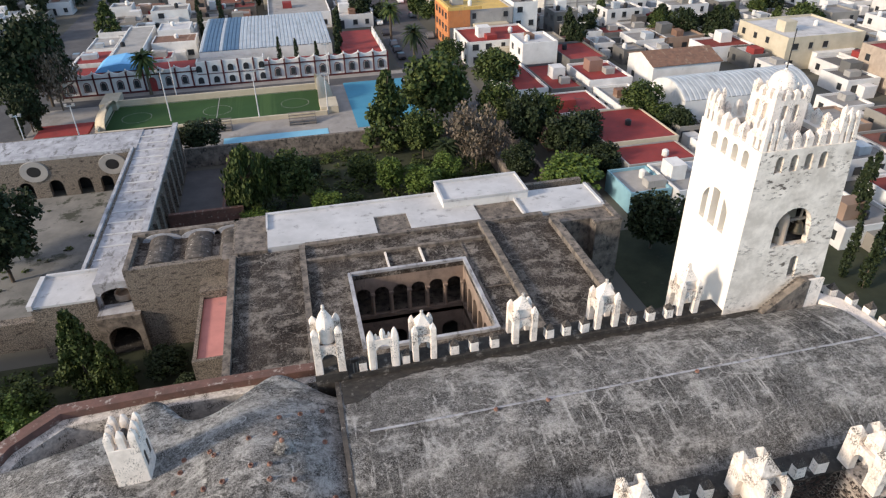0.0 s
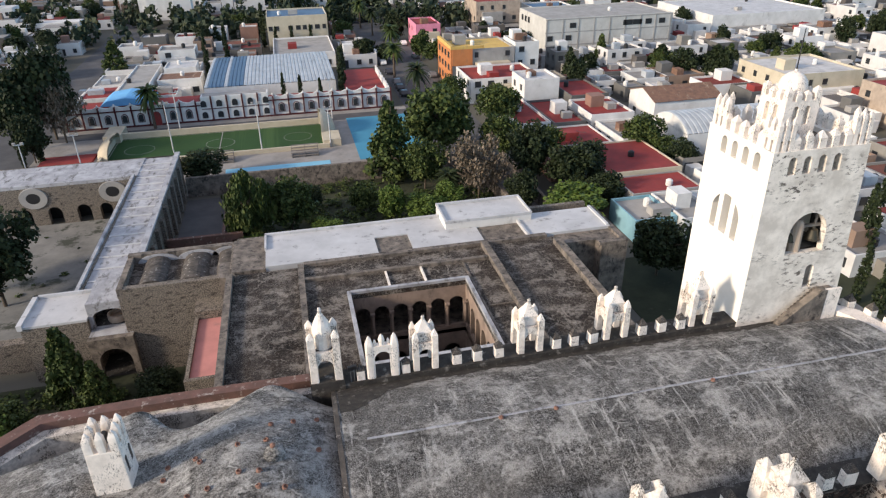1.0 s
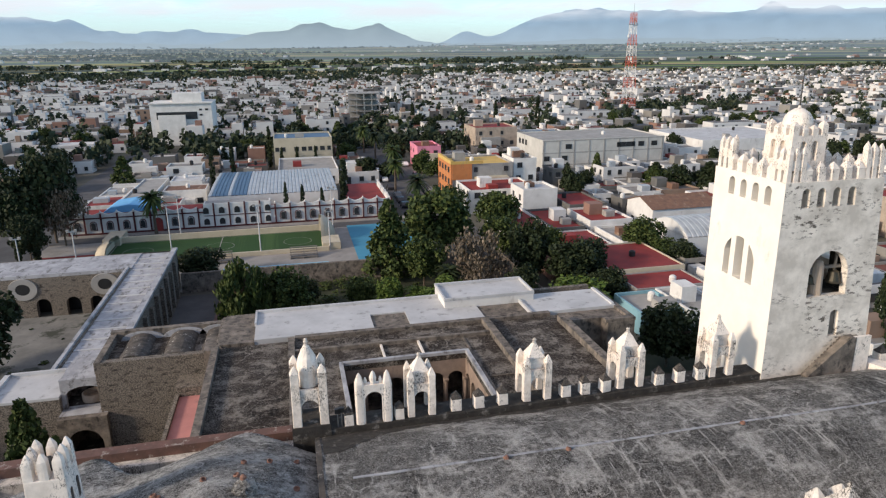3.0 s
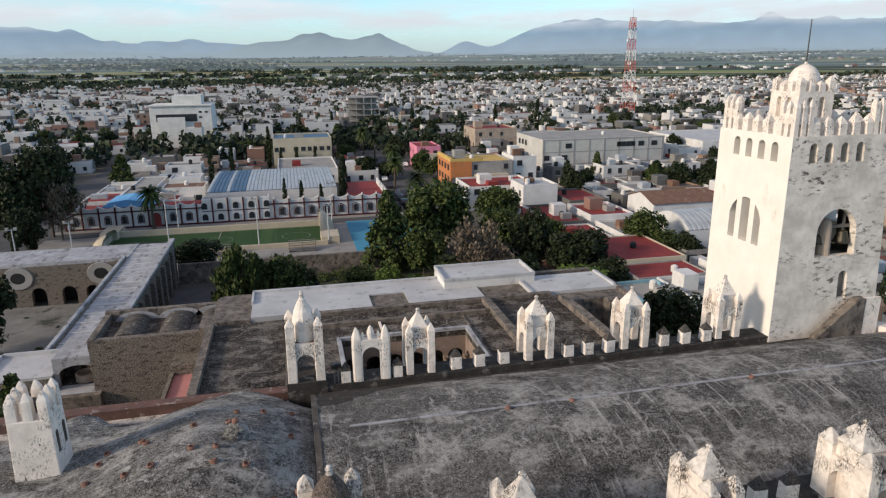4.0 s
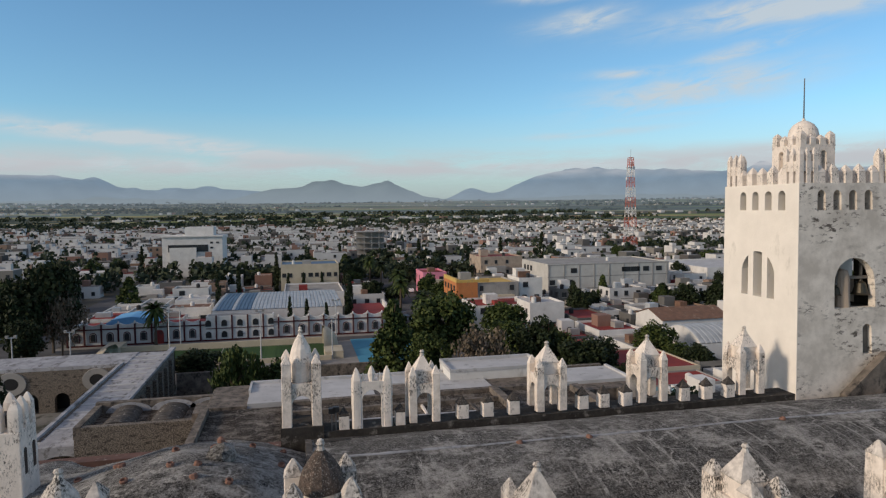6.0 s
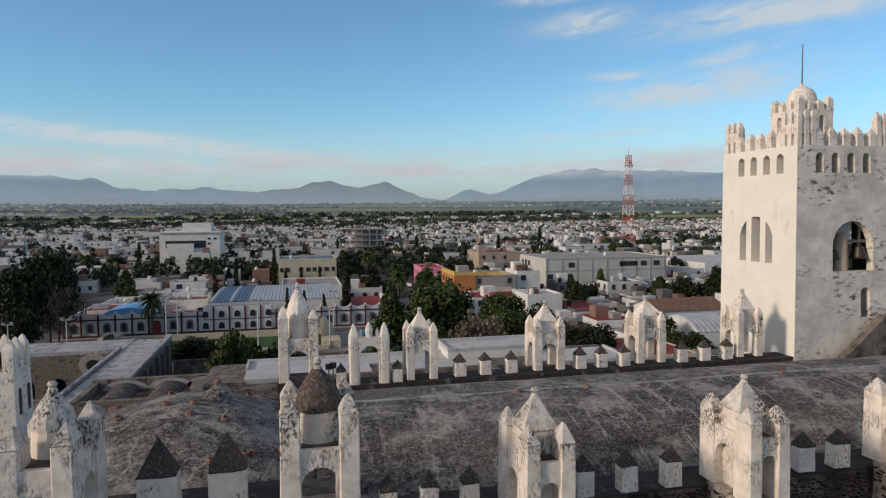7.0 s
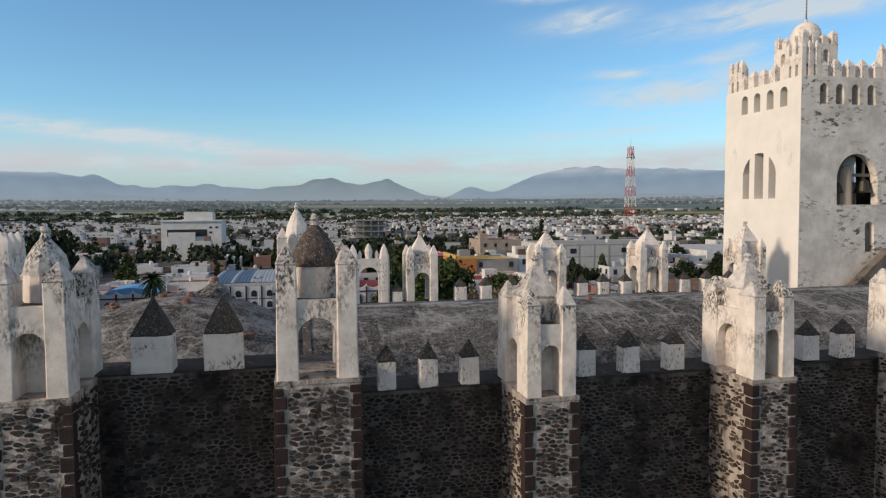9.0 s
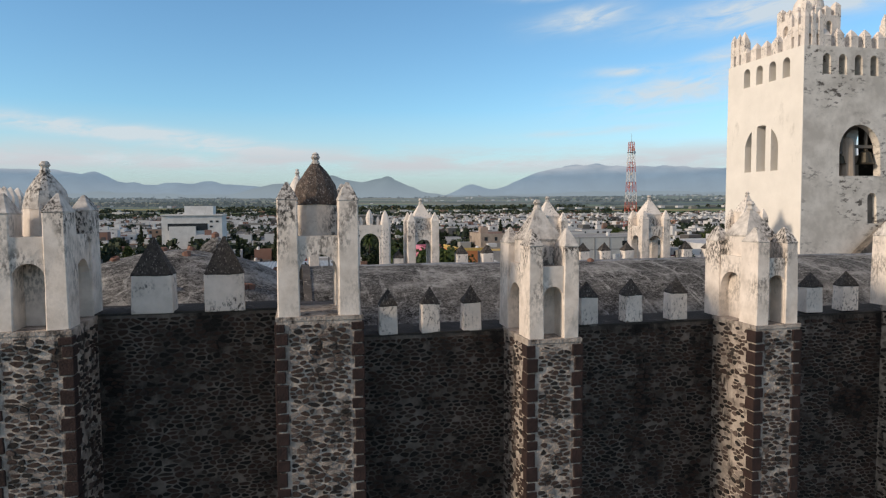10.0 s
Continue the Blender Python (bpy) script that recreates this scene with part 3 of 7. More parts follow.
# ---- battlements of the church ----
def pinnacle(x0, x1, y0, y1, z, crown, ledge, tip, top, kind, label, seed=0, thick=0.42, cap="cap", pier=0.30, tips="lichen", solid=False):
    """A turret of four pointed piers with arches between them and a capped core. Heights are above its foot z."""
    w, d = x1 - x0, y1 - y0
    t = thing("pinnacle", (x0 + x1) / 2, (y0 + y1) / 2, z, label, "pinnacle", "pinnacles on the church walls")
    p = pier * w
    pd = pier * d
    P = M["plaster_high"]
    for sx in (-1, 1):
        for sy in (-1, 1):
            bm = bmesh.new()
            cx, cy = sx * (w - p) / 2, sy * (d - pd) / 2
            hx, hy = p / 2, pd / 2
            c = 0.1 * min(hx, hy)
            q = [(-hx, -hy + c), (-hx + c, -hy), (hx - c, -hy), (hx, -hy + c), (hx, hy - c), (hx - c, hy), (-hx + c, hy), (-hx, hy - c)]
            low = tip - 0.42 - 0.08 * random.random()

            def rise(bm, zs):
                rings = [[bm.verts.new((cx + a * k, cy + b * k, zz)) for a, b in q] for zz, k in zs]
                for r0, r1 in zip(rings, rings[1:]):
                    for i in range(8):
                        bm.faces.new((r0[i], r0[(i + 1) % 8], r1[(i + 1) % 8], r1[i]))
                bm.faces.new(rings[-1])
                bm.faces.new(list(reversed(rings[0])))
                return worn(bm, 0.03, 1.7, seed + sx + 2 * sy)
            body = part("pier", rise(bm, [(0, 1.0), (ledge * 0.5, 0.985), (ledge, 0.96), (low, 0.93)]), P, t)
            part("pier_cap", rise(bmesh.new(), [(low, 0.935), (low + 0.03, 0.98), (tip - 0.19, 0.52), (tip - 0.02, 0.16), (tip, 0.09)]), M[tips], body, "pointed tip")
    ox = w / 2 - p * 1.0
    oy = d / 2 - pd * 1.0
    for sy in (-1, 1):
        bm = bmesh.new()
        y = sy * (d / 2 - 0.07)
        prism(bm, arcade(-w / 2 + p * 0.6, w / 2 - p * 0.6, 0, ledge, [(-ox, ox, max(crown - ox, 0.2))]), "y", y, y - sy * thick * 0.5)
        part("arch", worn(bm, 0.02, 2.0, seed), P, t)
    for sx in (-1, 1):
        bm = bmesh.new()
        x = sx * (w / 2 - 0.07)
        prism(bm, arcade(-d / 2 + pd * 0.6, d / 2 - pd * 0.6, 0, ledge, [(-oy, oy, max(crown - oy, 0.2))]), "x", x, x - sx * thick * 0.5)
        part("arch", worn(bm, 0.02, 2.0, seed + 1), P, t)
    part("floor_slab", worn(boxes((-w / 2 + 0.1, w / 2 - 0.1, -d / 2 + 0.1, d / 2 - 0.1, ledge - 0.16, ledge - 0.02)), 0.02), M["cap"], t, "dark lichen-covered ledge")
    core = bmesh.new()
    cw, cd = w * 0.24, d * 0.24
    if solid:
        box(core, -cw, cw, -cd, cd, 0.0, ledge - 0.1)
    r = min(w, d) * 0.30
    drum = ledge + (top - ledge) * 0.36
    if kind == "dome":
        lathe(core, [(r * 1.05, ledge - 0.1), (r, drum)], 14)
        part("core", worn(core, 0.03, 2, seed), P, t)
        bm = bmesh.new()
        lathe(bm, [(r * 1.06, drum), (r * 1.03, drum + 0.12 * (top - drum)), (r * 0.85, drum + 0.38 * (top - drum)), (r * 0.5, drum + 0.62 * (top - drum)), (r * 0.16, drum + 0.8 * (top - drum))], 14)
        part("dome", worn(bm, 0.035, 3, seed), M[cap], t, "rounded lichen-stained dome")
    else:
        r *= 1.16 if solid else 0.98
        lathe(core, [(r * 1.04, ledge - 0.1), (r * 1.02, drum)], 20, square=0.96)
        part("core", worn(core, 0.03, 2, seed), P, t)
        bm = bmesh.new()
        lathe(bm, [(r * 1.05, drum), (r * 1.08, drum + 0.05), (r * 0.6, drum + 0.42 * (top - drum)), (r * 0.13, drum + 0.8 * (top - drum))], 20, square=0.96)
        part("pyramid_cap", worn(bm, 0.012, 2, seed), M[cap], t, "pointed weathered cap")
    bm = bmesh.new()
    k = drum + 0.78 * (top - drum)
    lathe(bm, [(0.13, k), (0.08, k + 0.1), (0.13, k + 0.17), (0.07, k + 0.26), (0.1, top - 0.05), (0.03, top)], 8)
    part("finial", bm, M["lichen"], t)
    return t


def merlon(x, y, z, w, d, h, cap, seed, big=False):
    t = thing("merlon", x, y, z, "small white plastered merlon with a dark pointed cap" if not big else "broad white plastered merlon with a black mossy cap", "merlon", "merlons along the church parapets", rnd(-4, 4))
    bm = bmesh.new()
    box(bm, -w / 2, w / 2, -d / 2, d / 2, 0, h, 0.015, soft=0.035)
    part("block", worn(bm, 0.025, 2.2, seed), M["plaster"], t)
    bm = bmesh.new()
    lathe(bm, [(w * 0.48, h - 0.02), (w * 0.495, h + 0.02), (w * 0.27, h + cap * 0.48), (w * 0.07, h + cap * 0.88), (w * 0.03, h + cap)], 12, square=0.97)
    for v in bm.verts:
        v.co.y *= d / w
    part("pyramid_cap", worn(bm, 0.03, 3, seed), M["cap_dark"], t)
    return t


W, SE = "weathered white plaster turret ", "on a buttress"
# near wall, above the buttresses
pinnacle(-7.0, -5.34, 16.8, 19.6, 19.2, 1.55, 2.15, 3.15, 3.95, "dome", W + "with a mossy dome " + SE, 1, solid=True, cap="lichen")
pinnacle(-0.66, 1.36, 16.8, 19.2, 19.28, 1.55, 2.0, 3.35, 4.15, "dome", W + "with a brown dome " + SE, 2, pier=0.265)
pinnacle(5.84, 7.28, 16.78, 19.4, 18.42, 1.4, 1.95, 2.95, 3.75, "pyramid", W + "with a pointed cap " + SE, 3, cap="lichen", solid=True)
pinnacle(12.84, 14.24, 16.85, 19.42, 18.48, 1.45, 1.95, 2.85, 3.6, "pyramid", W + "with a pointed cap " + SE, 4, cap="lichen", solid=True)
pinnacle(19.3, 20.9, 16.8, 19.4, 18.55, 1.45, 1.95, 2.85, 3.6, "pyramid", W + "with a pointed cap " + SE, 5, cap="lichen", solid=True)
pinnacle(26.2, 27.8, 16.8, 19.4, 18.55, 1.45, 1.95, 2.85, 3.6, "pyramid", W + "with a pointed cap " + SE, 6, cap="lichen")
# far wall
pinnacle(-1.03, 0.88, 32.5, 34.3, 19.1, 1.5, 2.1, 3.5, 4.75, "dome", W + "beside the cloister roof", 7, cap="plaster", tips="plaster", pier=0.25)
pinnacle(5.2, 6.78, 32.5, 34.0, 18.85, 1.5, 1.95, 2.85, 3.5, "pyramid", W + "beside the cloister roof", 9, cap="plaster", tips="plaster", pier=0.25)
pinnacle(11.95, 13.64, 32.5, 34.1, 18.9, 1.4, 1.9, 2.75, 3.55, "pyramid", W + "beside the cloister roof", 10, cap="plaster", tips="plaster", pier=0.25)
pinnacle(17.85, 19.54, 32.5, 34.1, 18.95, 1.4, 1.9, 2.75, 3.55, "pyramid", W + "beside the cloister roof", 11, cap="plaster", tips="plaster", pier=0.25)
pinnacle(24.0, 25.6, 32.5, 34.1, 18.95, 1.4, 1.95, 2.8, 3.75, "pyramid", W + "beside the bell tower", 12, cap="plaster", tips="plaster", pier=0.25)

for x in (-3.93, -2.12):
    merlon(x, 19.1, 19.2, 1.05, 0.7, 1.02, 1.0, x, True)
for i, x in enumerate((2.35, 3.58, 4.82, 8.5, 10.0, 11.56, 16.55, 17.95, 22.2, 23.4, 24.7)):
    merlon(x, 19.02, 18.32 + 0.006 * x, 0.53 + 0.006 * x, 0.48, 0.84, 0.48, i)
for i, x in enumerate((7.98, 9.32, 10.74, 14.6, 15.82, 17.14, 20.63, 22.05, 23.45)):
    merlon(x, 32.8, 18.85, 0.58, 0.55, 0.75, 0.42, i + 20)
for i, (x, h) in enumerate(((1.95, 0.75), (4.75, 0.75))):
    merlon(x, 32.8, 18.7, 0.5, 0.5, h, 0.42, i + 40)

# pierced gable with four knobs on the far wall
t = thing("bell_gable", 3.34, 32.75, 18.2, "white plaster bell gable with one open arch and knobs", "bell gable")
for s in (-1, 1):
    bm = bmesh.new()
    lathe(bm, [(0.25, 0), (0.25, 2.75), (0.24, 3.0), (0.14, 3.35), (0.03, 3.6)], 16, s * 0.76, 0, square=0.92)
    part("pier", worn(bm, 0.03, 2, s), M["plaster"], t)
bm = prism(bmesh.new(), arcade(-0.68, 0.68, 0, 2.9, [(-0.48, 0.48, 2.0)]), "y", -0.22, 0.22)
part("arch", worn(bm, 0.02, 2), M["plaster"], t)
for x, r, h in ((-0.42, 0.1, 0.4), (0.0, 0.2, 0.75), (0.4, 0.1, 0.4)):
    part("knob", lathe(bmesh.new(), [(r * 0.8, 2.88), (r, 2.95 + h * 0.4), (r * 0.6, 2.9 + h * 0.8), (0.02, 2.9 + h)], 10, x, 0), M["plaster"], t)
part("plinth", worn(boxes((-1.0, 1.0, -0.4, 0.4, -0.35, 0.02)), 0.03), M["blackened"], t, "weathered grey plinth")
for n, x in ((0, -0.35), (1, 0.0)):
    t2 = thing("floodlight", 1.55 + x * 0.6, 32.6, 19.5 + 0.05 * n, "small black floodlight on the church parapet", "floodlight", "floodlights on the parapet")
    part("housing", boxes((-0.16, 0.16, -0.1, 0.1, 0.12, 0.4), soft=0.02), M["dark"], t2)
    part("bracket", boxes((-0.03, 0.03, -0.03, 0.03, -0.75, 0.14)), M["iron"], t2)

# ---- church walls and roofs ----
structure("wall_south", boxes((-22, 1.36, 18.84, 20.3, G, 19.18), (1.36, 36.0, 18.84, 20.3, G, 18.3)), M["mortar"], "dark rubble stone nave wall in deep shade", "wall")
structure("wall_coping", worn(boxes((-22, -0.7, 18.8, 20.32, 19.18, 19.24), (1.38, 36.0, 18.8, 20.32, 18.3, 18.36)), 0.02), M["moss_and_shade"], "dark weathered coping of the nave wall", "wall")
structure("wall_north", boxes((0.9, 36.0, 32.45, 33.9, G, 18.78), (-1.1, 0.95, 32.4, 34.4, G, 19.1)), M["moss_and_shade"], "blackened plastered nave parapet wall", "wall")


def nave_height(x, y):
    """The slightly uneven barrel of the nave roof."""
    s = (y - 26.6) / 6.3
    return 19.62 - 1.45 * s * s - (0.25 * s ** 4 if s < 0 else 0) + 0.05 * noise.noise(Vector((x * 0.35, y * 0.5, 0))) + 0.02 * noise.noise(Vector((x * 1.7, y * 0.6, 3)))


bm = bmesh.new()
nx, ny = 70, 26
grid = []
for i in range(nx + 1):
    x = 0.2 + 35.0 * i / nx
    row = []
    for j in range(ny + 1):
        y = 20.2 + 12.3 * j / ny
        row.append(bm.verts.new((x, y, nave_height(x, y))))
    grid.append(row)
for i in range(nx):
    for j in range(ny):
        bm.faces.new((grid[i][j], grid[i + 1][j], grid[i + 1][j + 1], grid[i][j + 1])).smooth = True
structure("roof_nave", bm, M["nave"], "grey streaked plaster barrel roof of the nave", "roof")
bm = bmesh.new()
for i in range(34):
    x = 1.6 + i
    zz = 19.63 + 0.05 * noise.noise(Vector((x * 0.35, 13.3, 0)))
    box(bm, x, x + 0.985, 26.53, 26.65, zz - 0.05, zz + 0.035)
structure("trim_ridge_seam", worn(bm, 0.03, 1.0), M["bluish"], "thin pale raised seam along the roof ridge", "trim")
ys = np.linspace(20.3, 32.4, 22)
bm = prism(bmesh.new(), [(y, nave_height(0.3, y) + 0.045) for y in ys] + [(32.4, 16.6), (20.3, 16.6)], "x", 0.04, 0.3)
structure("trim_vault_end", worn(bm, 0.04, 1.5), M["blackened"], "low blackened rib between apse and nave roofs", "trim")
# dark ragged strip in the gutter along the far parapet, widening towards the apse
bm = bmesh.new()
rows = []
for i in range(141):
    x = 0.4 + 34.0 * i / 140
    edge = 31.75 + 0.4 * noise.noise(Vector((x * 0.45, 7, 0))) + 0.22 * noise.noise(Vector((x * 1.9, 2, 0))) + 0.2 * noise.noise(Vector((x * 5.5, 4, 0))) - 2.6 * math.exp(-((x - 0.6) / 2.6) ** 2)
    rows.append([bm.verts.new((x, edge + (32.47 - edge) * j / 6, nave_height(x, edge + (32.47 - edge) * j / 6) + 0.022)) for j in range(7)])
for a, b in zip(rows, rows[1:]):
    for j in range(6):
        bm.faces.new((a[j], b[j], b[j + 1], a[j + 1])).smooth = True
structure("roof_gutter_crust", bm, M["moss_and_shade"], "dark ragged strip in the gutter along the parapet", "roof")


def apse_height(x, y):
    """The vaulted, lumpy roof over the apse: one main dome with groins, and a lower one beyond."""
    main = math.exp(-((x + 4.3) / 6.3) ** 2) * math.exp(-((y - 25.0) / (9.0 if y > 25 else 6.0)) ** 2)
    far = 2.0 * math.exp(-((x + 14.6) / 4.4) ** 2) * math.exp(-((y - 26.5) / 6.5) ** 2)
    lobe = 3.5 * math.exp(-((x + 3.6) / 2.4) ** 2) + 3.3 * math.exp(-((x + 11.3) / 1.8) ** 2)
    k = min(max((y - 30.6 - lobe) / 2.3, 0.0), 1.0)
    z = 16.9 + 3.6 * main + far + 0.35 * math.exp(-((x + 11.3) / 1.6) ** 2) * max(0.0, min(1.0, (y - 28) / 3)) - 2.5 * k * k * (3 - 2 * k)
    return z + 0.08 * noise.noise(Vector((x * 0.8, y * 0.8, 1))) + 0.03 * noise.noise(Vector((x * 3, y * 3, 2)))


bm = bmesh.new()
grid = [[bm.verts.new((x, y, apse_height(x, y))) for y in np.linspace(20.2, 35.0, 60)] for x in np.linspace(-20.5, 0.05, 84)]
for a, b in zip(grid, grid[1:]):
    for j in range(len(a) - 1):
        bm.faces.new((a[j], b[j], b[j + 1], a[j + 1])).smooth = True
structure("roof_apse", bm, M["apse"], "rough grey humped vault roof of the apse", "roof")
for i in range(26):
    x, y = rnd(-9, 0.0), rnd(21.5, 30.0)
    bm = lathe(bmesh.new(), [(0.13, -0.1), (0.15, 0.1), (0.1, 0.13), (0.08, 0.04)], 8)
    ob = part("drain_tile", bm, M["terracotta"])
    ob.matrix_basis = pose(x, y, apse_height(x, y), rnd(-25, 25), rnd(-25, 25), 0)
    tagged(ob, "small round terracotta pipe end set in the vault", "drain pipe", "pipe ends on the apse roof")
ob = thing("vent_knob", -3.1, 25.9, apse_height(-3.1, 25.9) - 0.15, "lumpy plaster knob with a terracotta ball on the vault", "finial")
part("boulder", worn(lathe(bmesh.new(), [(0.5, 0), (0.56, 0.25), (0.42, 0.5), (0.2, 0.62), (0.12, 0.7)], 12), 0.12, 2.5), M["apse"], ob)
part("ball", lathe(bmesh.new(), [(0.05, 0.66), (0.14, 0.74), (0.14, 0.86), (0.05, 0.94)], 10), M["terracotta"], ob)

for x in (8.9, 12.1, 21.8):
    bm = lathe(bmesh.new(), [(0.13, -0.1), (0.15, 0.05), (0.1, 0.1), (0.08, 0.03)], 8)
    ob = part("drain_tile", bm, M["terracotta"])
    ob.matrix_basis = pose(x, 26.45, nave_height(x, 26.45) + 0.02, rnd(-25, 25), rnd(-25, 25), 0)
    tagged(ob, "small round terracotta pipe end beside the roof seam", "drain pipe", "pipe ends on the nave roof")

# apse parapet: a wall that runs straight and then turns in facets round the apse
bm = bmesh.new()
outer = [(-1.1, 35.95), (-7.0, 36.05), (-12.0, 36.05), (-17.5, 35.9), (-20.1, 33.4), (-21.6, 30.0), (-22.0, 20.0)]
inner = [(-1.1, 35.2), (-7.0, 35.3), (-12.0, 35.25), (-17.1, 35.05), (-19.4, 32.85), (-20.8, 29.75), (-21.2, 20.0)]
prism(bm, outer + inner[::-1], "z", G, 17.3)
structure("wall_apse", bm, M["redband"], "red-brown rendered parapet wall round the apse", "wall")
bm = bmesh.new()
prism(bm, inner + [(b[0] + (b[0] - a[0]) * 0.85, b[1] + (b[1] - a[1]) * 0.85) for a, b in zip(outer, inner)][::-1], "z", 14.5, 16.75)
structure("trim_apse_gutter", bm, M["lichen"], "pale weathered inner edge of the apse parapet", "trim")

# small crowned block on the apse roof
t = thing("roof_turret", -10.95, 27.4, 19.0, "white plastered roof turret with a crown of stubby piers", "turret")
t.scale = (0.92, 0.92, 0.95)
bm = box(bmesh.new(), -0.92, 0.92, -0.92, 0.92, 0, 2.75, 0.06, soft=0.05)
part("body", worn(bm, 0.04, 1.5), M["plaster"], t)
for i in range(3):
    for j in range(3):
        if i == 1 and j == 1:
            continue
        bm = lathe(bmesh.new(), [(0.22, 2.65), (0.21, 3.5), (0.2, 3.62), (0.08, 3.9), (0.02, 3.98)], 12, (i - 1) * 0.64, (j - 1) * 0.64, square=0.8)
        part("pier", worn(bm, 0.03, 2, i + j), M["plaster"], t)
# near-black insets paint the shade inside the slit niches
for j in (-0.45, 0.45):
    part("niche", prism(bmesh.new(), arch(j - 0.14, j + 0.14, 1.0, 1.9), "x", 0.84, 0.9), M["dark"], t, "slit niche, its shade a near-black inset")
part("niche", prism(bmesh.new(), arch(-0.16, 0.16, 2.8, 3.2), "y", -0.2, 0.2), M["dark"], t, "slit niche, its shade a near-black inset")

# facade parapet beyond the tower, with its merlons
bm = bmesh.new()
out = [(35.0, 32.4), (36.2, 31.2), (36.6, 29.0), (36.7, 20.2)]
inn = [(34.2, 32.4), (35.1, 30.6), (35.5, 28.8), (35.6, 20.2)]
prism(bm, out + inn[::-1], "z", 15, 19.15)
structure("wall_facade_parapet", worn(bm, 0.03), M["plaster"], "curved white facade parapet", "wall")
structure("wall_facade", boxes((35.4, 38.0, 18.84, 34, G, 18.2)), M["ochre"], "church facade wall", "wall")
for i, (x, y) in enumerate(((36.0, 32.0), (36.6, 30.7), (36.95, 29.4), (37.05, 28.1), (37.1, 26.8), (37.1, 25.4), (37.1, 24.0), (37.1, 22.6))):
    merlon(x, y, 18.1, 0.62, 0.62, 1.45, 0.5, i + 60)

# buttresses with quoins
def buttress(x0, x1, y0, ztop, first):
    ob = structure("wall_buttress", boxes((x0, x1, y0, 18.86, G, ztop - 0.05)), M["mortar_light"], "rubble stone buttress with dark reddish quoins", "buttress")
    bm = worn(boxes((x0 - 0.02, x1 + 0.02, y0 - 0.02, 18.86, ztop - 0.1, ztop)), 0.03)
    part("ledge", bm, M["mortar_light"], ob, "worn mortar ledge")
    z = ztop - 0.16
    k = 0
    while z > 8.5:
        h = rnd(0.22, 0.46)
        for s in (0, 1):
            a = 0.27 if (k + s) % 2 else 0.2
            b = 0.26 if (k + s) % 2 else 0.36
            xx = (x0 - 0.05, x0 + a) if s == 0 else (x1 - a, x1 + 0.05)
            bm = box(bmesh.new(), xx[0], xx[1], y0 - rnd(0.04, 0.06), y0 + b, z - h + 0.045, z, 0.0, soft=0.02)
            part("quoin", worn(bm, 0.02, 3, k), M["quoin"], ob)
        z -= h
        k += 1
    return ob


BUTT = [(-7.05, -5.3, 16.75, 19.2), (-0.7, 1.4, 16.75, 19.28), (5.8, 7.32, 16.73, 18.42), (12.8, 14.28, 16.8, 18.48), (19.26, 20.95, 16.75, 18.55), (26.15, 27.85, 16.75, 18.55)]
BUTT_OBJ = [buttress(*b, i) for i, b in enumerate(BUTT)]

# ---- bell tower ----
TX0, TX1, TY0, TY1 = 27.6, 35.2, 32.4, 39.2      # foot of the tower
TZ = 30.85                                        # foot of its battlements


tower = thing("bell_tower", 31.3, 35.9, G, "tall square whitewashed bell tower with battlements and a lantern", "bell tower")


def tpart(name, bm, mat, parent=None, label="", batter=True):
    for v in bm.verts:
        if batter:
            k = (v.co.z - 18.0) / 13.0
            cx = (v.co.x - TX0) / (TX1 - TX0)
            v.co.x += (-0.75 * cx + 0.02 * (1 - cx)) * k
            v.co.y += 0.15 * (1 - (v.co.y - TY0) / (TY1 - TY0)) * k
    ob = part(name, bm, mat, parent or tower, label)
    if parent is None:
        ob.location = (-31.3, -35.9, -G)
    return ob


TH = 0.95
# front wall: the great bell arch, a small door by the stair, four slots
def slab_with_holes(a0, a1, z0, z1, holes, axis, s0, s1):
    """A wall from columns: every hole is an arched opening (a0, a1, z0, spring)."""
    bm = bmesh.new()
    at = a0
    for h in sorted(holes):
        if h[0] > at:
            prism(bm, [(at, z0), (h[0], z0), (h[0], z1), (at, z1)], axis, s0, s1)
        if h[2] > z0:
            prism(bm, [(h[0], z0), (h[1], z0), (h[1], h[2]), (h[0], h[2])], axis, s0, s1)
        top = arch(h[0], h[1], h[3], h[3], 12, h[4] if len(h) > 4 else None)[1:-1]
        prism(bm, top + [(h[1], z1), (h[0], z1)], axis, s0, s1)
        at = h[1]
    if at < a1:
        prism(bm, [(at, z0), (a1, z0), (a1, z1), (at, z1)], axis, s0, s1)
    bmesh.ops.remove_doubles(bm, verts=bm.verts[:], dist=0.0005)
    return bm


T = M["tower"]
slots_x = [(28.95 + 1.17 * i, 29.55 + 1.17 * i, 29.3, 30.15) for i in range(4)]
slots_y = [(33.5 + 1.17 * i, 34.1 + 1.17 * i, 29.3, 30.15) for i in range(4)]
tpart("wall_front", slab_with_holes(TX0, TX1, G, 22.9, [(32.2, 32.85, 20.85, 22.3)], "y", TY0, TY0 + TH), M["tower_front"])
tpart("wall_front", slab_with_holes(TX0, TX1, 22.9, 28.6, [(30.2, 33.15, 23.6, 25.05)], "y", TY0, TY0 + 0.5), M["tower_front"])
# leaf added to hide the lit room and keep the doorway dark
tpart("door_leaf", boxes((32.12, 32.93, TY0 + 0.3, TY0 + 0.4, 20.6, 22.75)), M["timber"], None, "weathered timber leaf added to darken the doorway")
tpart("corner_facing", boxes((TX0 - 0.008, TX0 + 0.04, TY0 - 0.004, TY0 + TH + 0.004, G, TZ)), T)
